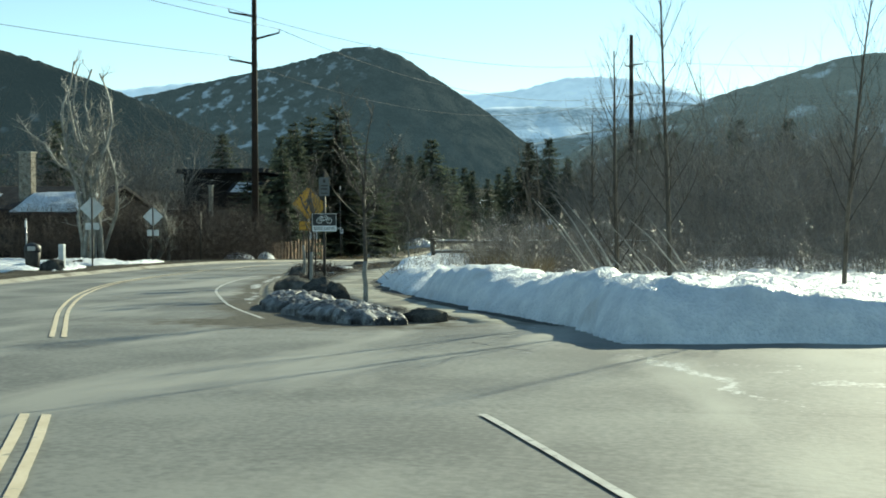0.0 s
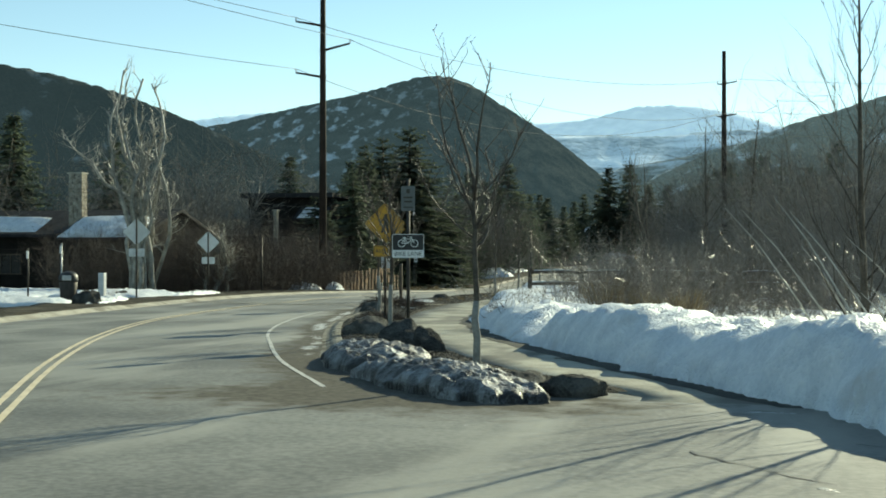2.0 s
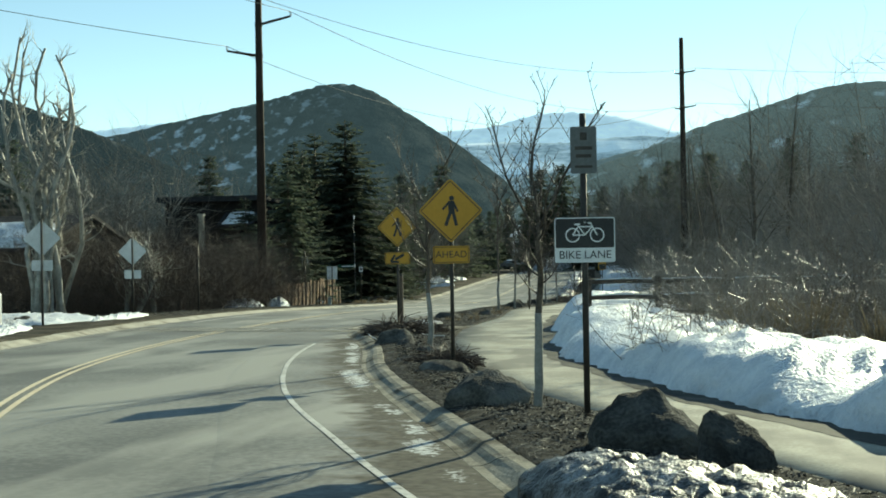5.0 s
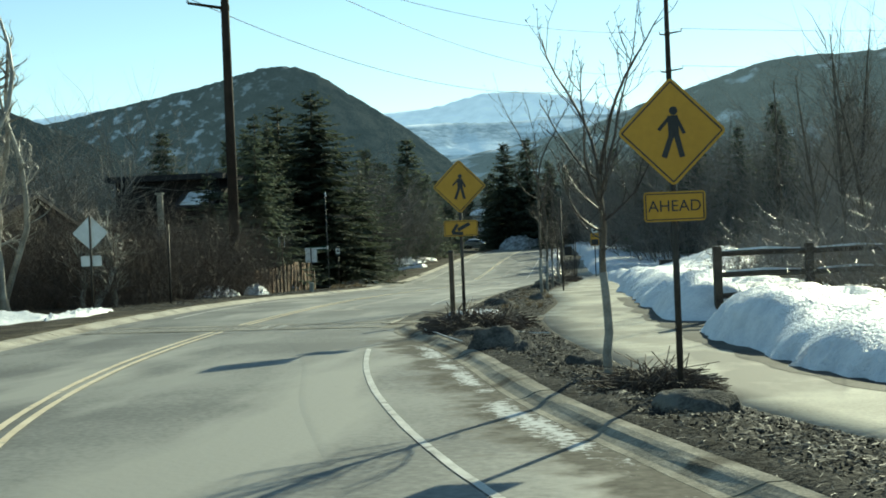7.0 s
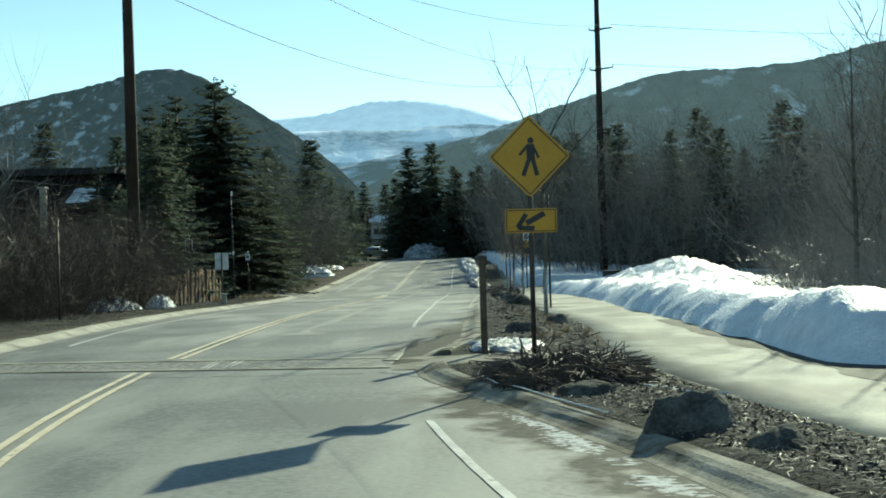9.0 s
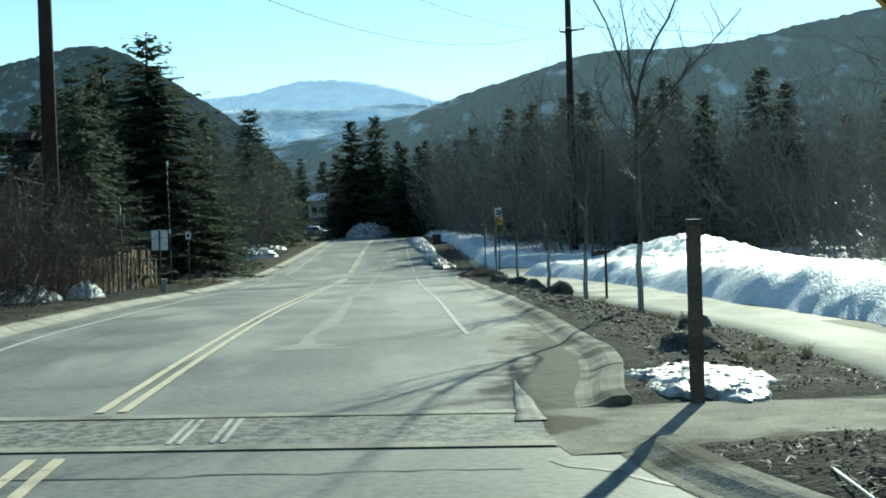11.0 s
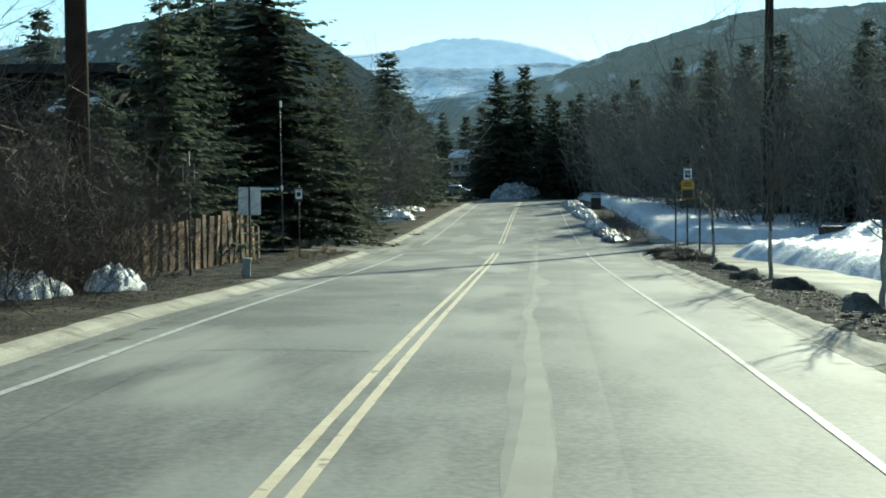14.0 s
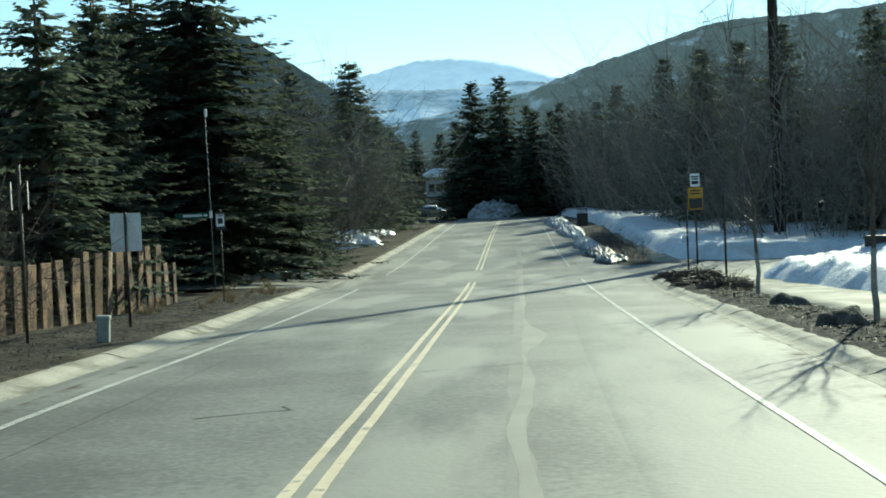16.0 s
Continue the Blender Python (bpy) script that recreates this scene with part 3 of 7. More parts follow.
# ---- curbs, in cast lengths ----
def curb(name, line, y0, y1, side, label, gutter=True, mat=None, wide=1.0):
    """side +1: the kerb rises towards +x."""
    base = thing(name, label, "curb", kind="structure")
    n = max(1, int((y1 - y0) / 2.4))
    cuts = np.linspace(y0, y1, n + 1)
    section = [(-0.42, -0.05), (-0.42, 0.012), (-0.05, 0.0), (0.02, 0.02), (0.10, 0.065), (0.18, 0.09), (0.34, 0.095), (0.37, 0.07), (0.37, -0.05)]
    if not gutter:
        section = [(-0.16, -0.05), (-0.16, 0.006), (-0.05, 0.012), (0.04, 0.034), (0.13, 0.070), (0.22, 0.092), (0.37, 0.10), (0.41, 0.08), (0.41, -0.05)]
    for i in range(n):
        g = Geo()
        steps = np.linspace(cuts[i] + 0.008, cuts[i + 1] - 0.008, 5)
        sag, off = random.uniform(-0.006, 0.006), random.uniform(-0.012, 0.012)
        for y in steps:
            for u, h in section:
                g.v.append((float(line(y)) + side * u * wide + off + 0.010 * wave(float(y), u * 3, 3.0, 41), float(y), float(level(y)) + h + (sag + 0.008 * wave(float(y), u * 4, 2.2, 42)) * (h > 0.02)))
        w = len(section)
        for j in range(4):
            for k in range(w - 1):
                q = (j * w + k, j * w + k + 1, (j + 1) * w + k + 1, (j + 1) * w + k)
                g.f.append(q if side < 0 else q[::-1])
        g.f += [tuple(range(w)), tuple(range(4 * w, 5 * w))[::-1]]
        part("curb_length", g, mat or M_CURB, base)


curb("curb_right", right_curb_x, 26, 51.9, 1, "dusty concrete rolled curb along the planting strip", False, M_MUDCURB, 0.74)
curb("curb_right_mid", right_curb_x, 53.95, 71.0, 1, "muddy concrete rolled curb along the planting strip", False, M_MUDCURB, 0.8)
curb("curb_right_far", right_curb_x, 71.0, 111.5, 1, "dusty concrete rolled curb along the planting strip", False, M_CURB)
for y0, y1 in ((28, 113.4), (122.6, 190)):
    curb("curb_left", left_curb_x, y0, y1, -1, "pale concrete rolled curb along the verge", False)
side = Geo()
for i in range(25):
    u = i / 24
    flare = 1.5 * max(0.0, 1 - u * 5) ** 2
    for y in (114.6 + 2.2 * u - flare, 118.2 + 2.2 * u, 121.6 + 2.2 * u + flare):
        x = float(left_curb_x(y)) + 0.3 - 34 * u
        side.v.append((x, y, float(land(x, y)) + 0.10 * min(1, u * 9) + 0.008))
for i in range(24):
    for k in range(2):
        side.f.append((3 * i + k, 3 * i + k + 1, 3 * i + k + 4, 3 * i + k + 3))
tagged(part("side_street", side, M_SEAM, smooth=True), "pale worn asphalt side street joining the road", "road", kind="structure")
tagged(part("valley_gutter", ribbon(shifted(left_curb_x, -0.30), shifted(left_curb_x, 0.42), 113.4, 122.6, 0.013, 0.6, 2), M_CURB, smooth=True), "flat concrete gutter across the side street mouth", "gutter", kind="structure")

# ramp of pale concrete at the crosswalk
ramp = Geo()
ys = np.linspace(51.8, 53.9, 12)
for y in ys:
    for i in range(7):
        t = i / 6
        x0 = -16.75 + 0.25 * abs(y - 52.8) ** 1.4 * 0.4
        x = x0 + (-13.35 - x0) * t
        narrow = 0.45 * max(0.0, t - 0.25)
        yy = 52.85 + (y - 52.85) * (1 - narrow)
        ramp.v.append((x, yy, float(level(yy)) + 0.004 + 0.04 * min(1, t * 2)))
for j in range(11):
    for i in range(6):
        ramp.f.append((j * 7 + i, j * 7 + i + 1, (j + 1) * 7 + i + 1, (j + 1) * 7 + i))
tagged(part("ramp_apron", ribbon(shifted(right_curb_x, -0.12), shifted(path_left_x, 0.1), 49.2, 57.0, 0.004, 0.4, 6, lift_fn=lambda x, y, t: 0.02 * t), M_GRIT, smooth=True),
       "trodden brown grit round the curb ramp", "gravel", kind="structure")
tagged(part("curb_ramp", ramp, M_MUDCURB, smooth=True), "pale concrete curb ramp at the crosswalk", "curb ramp", kind="structure")


tagged(part("gutter_slab", ribbon(lambda y: -16.90 + 0.075 * (y - 53.3) + 0.02 * wave(float(y), 0, 3.0, 61), lambda y: -16.66 - 0.012 * (y - 53.3) + 0.03 * wave(float(y), 0, 2.2, 62), 53.3, 55.9, 0.017, 0.12, 3, skirt=0.04), M_CURB, smooth=True),
       "bare pale concrete gutter slab at the foot of the ramp", "gutter", kind="structure")


# ---- planting strip ----
def strip_bump(x, y, t):
    ends = min(1.0, max(0.0, (y - 22.4) / 0.7)) * min(1.0, max(0.0, (abs(y - 52.85) - 0.65) * (1.5 if y < 52.85 else 0.4)))
    sink = max(0.0, 1 - (y - 22.5) / 0.5) + max(0.0, 1 - abs(y - 52.1) / 0.35) + max(0.0, 1 - abs(y - 53.6) / 0.35)
    return (0.072 * math.sin(math.pi * min(max(t, 0), 1) ** 0.6) + (0.035 * wave(x, y, 1.3, 4) + 0.03 * wave(x, y, 4, 5)) * min(1.0, 0.15 + 5 * max(0.0, min(t, 1 - t))) + 0.04) * ends - 0.04 - 0.10 * min(1.0, sink)


for y0, y1 in ((22.5, 52.1), (53.6, 112.4)):
    tagged(part("planting_strip", ribbon(shifted(right_curb_x, 0.2), shifted(path_left_x, 0.05), y0, y1, 0.06, 0.25, 14, skirt=0.25, lift_fn=strip_bump), M_MULCH, smooth=True),
           "planting strip of dark soil and mulch between road and path", "planting strip", kind="structure")
def crack(points, width, mat, label, name="road_crack"):
    """A crooked thin line lying on the asphalt."""
    rng = random.Random(len(points) * 31 + int(abs(points[0][0]) * 10))
    g = Geo()
    line = []
    for (ax, ay), (bx, by) in zip(points[:-1], points[1:]):
        n = max(2, int(math.hypot(bx - ax, by - ay) / 0.18))
        line += [(ax + (bx - ax) * i / n + rng.uniform(-.04, .04), ay + (by - ay) * i / n + rng.uniform(-.04, .04)) for i in range(n)]
    for i, (x, y) in enumerate(line):
        w = width * rng.uniform(0.3, 1.0)
        nx, ny = (line[min(i + 1, len(line) - 1)][1] - line[max(i - 1, 0)][1]), -(line[min(i + 1, len(line) - 1)][0] - line[max(i - 1, 0)][0])
        q = math.hypot(nx, ny) or 1
        for s in (-1, 1):
            px, py = x + s * nx / q * w / 2, y + s * ny / q * w / 2
            g.v.append((px, py, float(level(py)) + 0.004))
    g.f = [(2 * i, 2 * i + 1, 2 * i + 3, 2 * i + 2) for i in range(len(line) - 1)]
    tagged(part(name, g, mat), label, "road wear", kind="structure")


M_TAR = material("dark tar", (0.02, 0.02, 0.02), (0.05, 0.05, 0.048), 4, 0.6, 0.2, 10)
for pts, w in ((((-3.0, 18.2), (-2.2, 17.1), (-1.2, 16.0), (0.8, 15.2), (3.5, 14.6)), 0.05), (((-1.6, 19.0), (1.0, 17.4), (4.0, 17.0)), 0.04), (((-24.5, 52.2), (-20.5, 51.6), (-16.8, 51.4)), 0.04),
               (((-16.8, 51.6), (-15.9, 50.4), (-15.2, 49.6)), 0.07), (((-22.5, 79.5), (-21.6, 79.9), (-21.9, 80.4)), 0.05), (((-20.9, 83), (-18.4, 84.2), (-17.2, 84.0)), 0.03), (((-25.8, 71), (-22.6, 72.4), (-20.9, 72.2)), 0.03)):
    crack(pts, w, M_TAR, "dark tar-filled crack in the asphalt")
for pts, w in ((((-0.9, 16.6), (0.2, 15.4), (1.0, 14.0), (1.9, 13.7), (3.2, 13.0)), 0.10), (((-2.0, 16.6), (-0.6, 15.6), (0.2, 14.6)), 0.07)):
    crack(pts, w, M_DIRTY, "streak of icy meltwater crust on the asphalt", "melt_streak")
for y0, y1 in ((28, 112.9), (123.4, 190)):
    tagged(part("verge", ribbon(lambda y: left_curb_x(y) - 3.2, shifted(left_curb_x, -0.33), y0, y1, 0.11, 0.6, 6, skirt=0.3,
                                lift_fn=lambda x, y, t: 0.06 * wave(x, y, 0.8, 3) + 0.03 * wave(x, y, 3, 6)), M_SOIL, smooth=True),
           "verge of bare soil and flattened dead grass", "verge", kind="structure")


def cobbles(y0, y1, count, seed, lo, hi, left, right, name="cobbles", label="grey river cobbles laid in the planting strip", mat=None, flat=False):
    """Many small rounded stones, in one mesh."""
    rng = random.Random(seed)
    g = Geo()
    base = bmesh.new()
    bmesh.ops.create_icosphere(base, subdivisions=1, radius=1)
    bv, bf = [v.co.copy() for v in base.verts], [[v.index for v in f.verts] for f in base.faces]
    base.free()
    for _ in range(count):
        y = rng.uniform(y0, y1)
        t = rng.random()
        x = float(left(y)) + t * float(right(y) - left(y))
        r = rng.uniform(lo, hi)
        m = Matrix.Translation((x, y, float(level(y)) + (0.008 if flat else 0.06 + strip_bump(x, y, t) + r * 0.15))) @ Euler((rng.uniform(-.4, .4), rng.uniform(-.4, .4), rng.uniform(0, 6))).to_matrix().to_4x4()
        s = Vector((r * rng.uniform(0.8, 1.5), r * rng.uniform(0.7, 1.1), r * rng.uniform(0.45, 0.75)))
        g.add([m @ Vector((v.x * s.x, v.y * s.y, v.z * s.z)) for v in bv], bf)
    return tagged(part(name, g, mat or M_COBBLE, smooth=True), label, name, kind="stuff")


cobbles(25, 50, 420, 3, 0.012, 0.04, shifted(right_curb_x, 0.4), shifted(path_left_x, -0.1))
cobbles(55.5, 112, 900, 4, 0.02, 0.05, shifted(right_curb_x, 0.4), shifted(path_left_x, -0.1))


def leaf_litter(y0, y1, count, seed, left, right, bump=True, straw=False):
    """Many curled dead leaves and chips of mulch, or thin bent straws, in one mesh."""
    rng = random.Random(seed)
    g = Geo()
    for _ in range(count):
        y, t = rng.uniform(y0, y1), rng.random()
        x = float(left(y)) + t * float(right(y) - left(y))
        z = float(level(y)) + (0.075 + strip_bump(x, y, t) if bump else 0.13 + 0.06 * wave(x, y, 0.8, 3) + 0.03 * wave(x, y, 3, 6))
        tip = 0.22 if straw else 0.6
        m = Matrix.Translation((x, y, z)) @ Euler((rng.uniform(-tip, tip), rng.uniform(-tip, tip), rng.uniform(0, 6.28))).to_matrix().to_4x4()
        if straw:
            a, b, c = rng.uniform(0.04, 0.11), rng.uniform(0.002, 0.0045), rng.uniform(-0.04, 0.04)
            g.add([m @ Vector(p) for p in ((-a, -b, 0), (0, c - b, 0.012), (a, -b, 0), (a, b, 0.002), (0, c + b, 0.014), (-a, b, 0.002))], [(0, 1, 4, 5), (1, 2, 3, 4)])
        else:
            a, b = rng.uniform(0.010, 0.032), rng.uniform(0.006, 0.017)
            g.add([m @ Vector(p) for p in ((-a, 0, 0), (0, -b, 0.25 * b), (a, 0, 0.012), (0, b, 0.35 * b))], [(0, 1, 2, 3)])
    if straw:
        return tagged(part("dead_grass", g, M_STRAW), "flattened strands of pale dead grass on dark soil", "dead grass", kind="stuff")
    return tagged(part("leaf_litter", g, M_LITTER), "wet dead leaves and mulch chips on dark soil", "leaf litter", kind="stuff")


leaf_litter(22.8, 51.5, 6000, 25, shifted(right_curb_x, 0.3), shifted(path_left_x, -0.02), straw=True)
leaf_litter(54.2, 112, 5000, 26, shifted(right_curb_x, 0.3), shifted(path_left_x, -0.02), straw=True)
leaf_litter(62, 112, 9000, 27, lambda y: left_curb_x(y) - 3.1, shifted(left_curb_x, -0.4), False, True)
leaf_litter(22.8, 51.5, 15000, 15, shifted(right_curb_x, 0.4), shifted(path_left_x, -0.02))
leaf_litter(54.2, 112, 11000, 16, shifted(right_curb_x, 0.4), shifted(path_left_x, -0.02))
leaf_litter(62, 112, 6000, 17, lambda y: left_curb_x(y) - 3.1, shifted(left_curb_x, -0.5), False)


# ---- snow ----
def bank_height(edge, low=0.64, crest_at=0.60, mound=False):
    def height(x, y):
        d = edge(x, y)
        d = d + 0.24 * vnoise(x, y, 0.45, 1) + 0.11 * vnoise(x, y, 1.2, 2) + 0.05 * vnoise(x, y, 3.6, 6) + 0.02 * vnoise(x, y, 9.0, 16)
        open_k = np.clip((y - 50) / 10, 0, 1) if mound else 0.0
        near_k = np.clip((36 - y) / 5, 0, 1) if mound else 0.0
        d = d + near_k * (0.12 * vnoise(x, y, 0.95, 23) + 0.05 * vnoise(x, y, 2.6, 24))
        rise = np.clip(d / (crest_at + 0.25 * open_k), 0, 1)
        rise = np.sin(rise * math.pi / 2) ** 0.8
        crest = (low - 0.16 * open_k) * (1 + 0.42 * vnoise(x, y, 0.2, 3))
        if mound:
            lower = np.clip((y - 29) / 6, 0, 1)
            crest = crest * (1 - 0.28 * lower * (1 - open_k)) * (1 - 0.6 * np.exp(-((x + 6.3) / 1.0) ** 2 - ((y - 32.4) / 1.1) ** 2))
        fall = np.clip((d - 1.2) / 4.5, 0, 1)
        fall = fall * fall * (3 - 2 * fall)
        if mound:
            crest = crest * (1 - 0.45 * np.clip((x - 2.0) / 2.5, 0, 1) * near_k)
        top = np.clip((d - 0.3) / 0.6, 0, 1)
        h = crest * rise * (1 - 0.55 * fall) + rise * (0.12 * vnoise(x, y, 0.8, 7) + (0.02 + 0.07 * top) * vnoise(x, y, 2.2, 8) + (0.008 + 0.03 * top) * vnoise(x, y, 5.5, 4))
        ridges = rise * top * ((0.08 + 0.06 * open_k) * np.abs(vnoise(x * 0.9, y * 0.8, 2.4, 9)) + 0.08 * open_k * vnoise(x, y, 0.9, 11) + 0.03 * vnoise(x, y, 8.0, 10))
        # melt grooves in the crust, drawn out towards the sun
        along_sun, across_sun = 0.37 * x + 0.93 * y, 0.93 * x - 0.37 * y
        groove = 1 - 2 * np.abs(vnoise(across_sun * 1.0 + 0.25 * vnoise(x, y, 1.1, 29), along_sun * 0.28, 2.3, 27))
        fine = 1 - 2 * np.abs(vnoise(across_sun, along_sun * 0.3, 6.0, 28))
        ridges = ridges + rise * top * ((0.07 + 0.04 * near_k) * groove + 0.03 * fine) + rise * near_k * top * 0.10 * (0.45 - np.abs(vnoise(x, y, 1.25, 21)))
        if mound:
            gap = 1 - 0.96 * np.exp(-((y - 49.4 + 0.12 * (x + 10)) / 1.55) ** 4 - (np.maximum(x + 7.0, 0) / 2.0) ** 2)
            lobe = np.exp(-((y - 46.2) / 2.3) ** 2) + 0.9 * np.exp(-((y - 53.2) / 2.2) ** 2) + 0.35 * np.exp(-((y - 60.5) / 2.5) ** 2)
            h = h + rise * 0.30 * lobe * np.exp(-((d - 0.8) / 1.2) ** 2)
            h, ridges = h * gap, ridges * gap
            h = h + rise * 1.40 * np.exp(-((x + 4.9) / 2.6) ** 2 - ((y - 103) / 12) ** 2)
        return land(x, y) + np.where(d <= 0, -0.12, h + ridges + (0.02 - 0.10 * (1 - gap) if mound else 0.02))
    return height


fx = np.concatenate([np.arange(-13.5, -8.0, 0.22), np.arange(-8.0, 2.0, 0.125), np.arange(2.0, 6.0, 0.22), np.arange(6.0, 16, 0.6), np.linspace(17, 90, 30)])
fy = np.concatenate([np.arange(17.6, 34, 0.11), np.arange(34, 60, 0.2), np.arange(60, 114.5, 0.28)])
tagged(part("snow_bank", grid_mesh(fx, fy, bank_height(bank_edge, mound=True), lambda x, y: bank_edge(x, y) > -0.45), M_SNOW, smooth=True),
       "long ploughed bank of white crusted snow beside the path", "snow bank", kind="stuff")
fx = np.concatenate([np.arange(-18, 0, 0.4), np.linspace(0.5, 90, 36)])
fy = np.concatenate([np.arange(122.4, 190, 0.5), np.linspace(191, 260, 40)])
tagged(part("snow_bank", grid_mesh(fx, fy, bank_height(bank_edge_far, 0.62), lambda x, y: bank_edge_far(x, y) > -0.6), M_SNOW, smooth=True),
       "shaded bank of ploughed snow beyond the driveway", "snow bank", kind="stuff")


def snow_heap(cx, cy, rx, ry, h, turn=0.0, mat=None, seed=0, label="patch of crusted snow on the verge", rough=0.35, name="snow_patch", n=34, crust=0.0):
    """A low heap with an uneven rim; it dips under the ground at its edge."""
    c, s = math.cos(radians(turn)), math.sin(radians(turn))
    g = Geo()
    for j in range(n + 1):
        for i in range(n + 1):
            u, v = (i / n * 2 - 1) * 1.15, (j / n * 2 - 1) * 1.15
            x, y = cx + c * u * rx - s * v * ry, cy + s * u * rx + c * v * ry
            r = math.hypot(u, v) + 0.28 * wave(u, v, 1.6, seed) + 0.12 * wave(u, v, 5, seed + 1)
            k = max(0.0, 1 - r * r)
            z = float(land(x, y)) + 0.06 + h * (k ** 0.6) * (1 + 0.6 * rough * wave(x, y, 2.2, seed) + rough * wave(x, y, 6, seed + 2) + 0.7 * rough * wave(x, y, 14, seed + 3)) - (0.22 if k <= 0 else 0)
            if crust and k > 0:
                z += crust * min(1.0, k * 4) * ((1 - 2 * abs(wave(x + 0.4 * y, 1.7 * y - 0.5 * x, 3.2, seed + 5))) + 0.5 * (1 - 2 * abs(wave(x, y, 8.0, seed + 6))))
            g.v.append((x, y, z))
    w = n + 1
    for j in range(n):
        for i in range(n):
            q = (j * w + i, j * w + i + 1, (j + 1) * w + i + 1, (j + 1) * w + i)
            g.f.append(q)
    return tagged(part(name, g, mat or M_SNOW, smooth=True), label, "snow", kind="stuff")


for i, (cx, cy, rx, ry, h, turn) in enumerate(((-6.2, 22.9, 0.74, 2.0, 0.24, 38), (-8.1, 26.1, 0.78, 1.9, 0.27, 26), (-15.05, 55.0, 0.58, 1.2, 0.045, 4))):
    snow_heap(cx, cy, rx, ry, h, turn, M_OLDSNOW if i > 1 else M_DIRTY, 20 + i, "heap of dirty grey ploughed snow on the planting strip", 0.16, "dirty_snow_heap", 84, 0.035)
for i, (cx, cy, rx, ry, h, turn) in enumerate(((-31.5, 47.5, 5.0, 3.2, 0.25, 20), (-29.0, 57.5, 2.4, 3.2, 0.25, 10), (-37, 58, 5, 6, 0.2, 0), (-25.8, 50.5, 0.5, 2.6, 0.16, 14), (-26.7, 60.5, 0.45, 3.0, 0.16, 6),
                                               (-27.75, 82.7, 0.62, 0.95, 0.46, 0), (-29.0, 80.6, 1.0, 1.5, 0.42, 12), (-30.6, 121.7, 1.9, 0.6, 0.3, 0), (-33.8, 112.5, 1.2, 0.8, 0.25, 0),
                                               (-31.2, 149, 2.2, 2.4, 0.8, 0), (-32, 162, 2.5, 3.5, 0.5, 0), (-40, 48, 5, 4, 0.25, 0))):
    snow_heap(cx, cy, rx, ry, h, turn, None, 40 + i, rough=0.45, n=48, crust=0.05)
for i, (cx, cy, rx, ry, h, turn) in enumerate(((-15.6, 126.5, 0.7, 2.8, 0.24, 0), (-15.8, 132, 0.7, 3.5, 0.26, 2), (-16.1, 141, 0.7, 5.5, 0.28, 2), (-16.5, 155, 0.8, 8, 0.35, 2), (-17.0, 172, 0.9, 9, 0.4, 2))):
    snow_heap(cx, cy, rx, ry, h, turn, M_OLDSNOW if i > 1 else M_DIRTY, 60 + i, "ploughed snow ridge along the road", 0.45, "snow_ridge", 44, 0.03)
snow_heap(-23.4, 211, 3.2, 1.9, 1.75, 0, M_OLDSNOW, 80, "broad heap of ploughed snow beyond the crest", 0.3, "snow_ridge")


tagged(part("snow_field", grid_mesh(np.linspace(-170, 170, 60), np.linspace(300, 900, 60), lambda x, y: land(x, y) + 0.15 + 0.25 * vnoise(x, y, 0.05, 12)), M_SNOW, smooth=True),
       "wide snow-covered field beyond the end of the road", "snow field", kind="stuff")


# ---- mountains ----
def mountain(name, near, far, profile, mat, label, seed, rough=0.05, a0=-60, a1=50, base=-6.0, n=520, rows=26, cx=-15.0, cy=40.0):
    """A ridge seen from the valley: profile gives its height angle by bearing; slopes carry gullies and a ragged skyline."""
    line = smooth_line(*profile)
    g = Geo()
    for j in range(rows + 3):
        t = min(1.0, j / rows)
        for i in range(n + 1):
            az = a0 + (a1 - a0) * i / n
            d = near + (far - near) * t + (200 * (j - rows) if j > rows else 0)
            top = far * math.tan(radians(max(0.05, float(line(az)))))
            shape = t ** 0.85
            gully = rough * top * (noise.fractal((az * 0.55 + seed, t * 3.0, seed), 1.0, 2.0, 5)) * math.sin(math.pi * min(1, t * 0.98 + 0.02))
            rag = 0.008 * top * wave(az * 9, t, 1.0, seed) + 0.010 * top * wave(az * 31, t, 1.0, seed)
            z = base + (top - base) * shape + gully + rag - (60 * (j - rows) if j > rows else 0)
            g.v.append((cx + d * math.sin(radians(az)), cy + d * math.cos(radians(az)), z))
    w = n + 1
    for j in range(rows + 2):
        for i in range(n):
            g.f.append((j * w + i, j * w + i + 1, (j + 1) * w + i + 1, (j + 1) * w + i))
    return tagged(part(name, g, mat, smooth=True), label, "mountain", kind="structure")


# Distance haze is put into the slopes: bluish colours and a faint blue emission.
M_HILL = material("oak brush slope with snow gaps", (0.003, 0.004, 0.004), (0.045, 0.045, 0.040), 0.05, 0.95, 1.0, 9, stain=(0.56, 0.61, 0.66), stain_scale=0.10, stain_at=0.55, distance=6, haze_glow=((0.25, 0.40, 0.52), 0.10), fade_x=(-340, -470), contrast=1.6, stretch=(0.8, 0.40, 0.8), spec=0)
M_LOWSLOPE = material("brushy slope with snowfields", (0.04, 0.045, 0.045), (0.12, 0.12, 0.11), 0.012, 0.95, 0.4, 12, stain=(0.66, 0.70, 0.74), stain_scale=0.02, stain_at=0.47, distance=6, haze_glow=((0.30, 0.46, 0.60), 0.18), contrast=1.4, stretch=(0.6, 1.0, 2.2), spec=0)
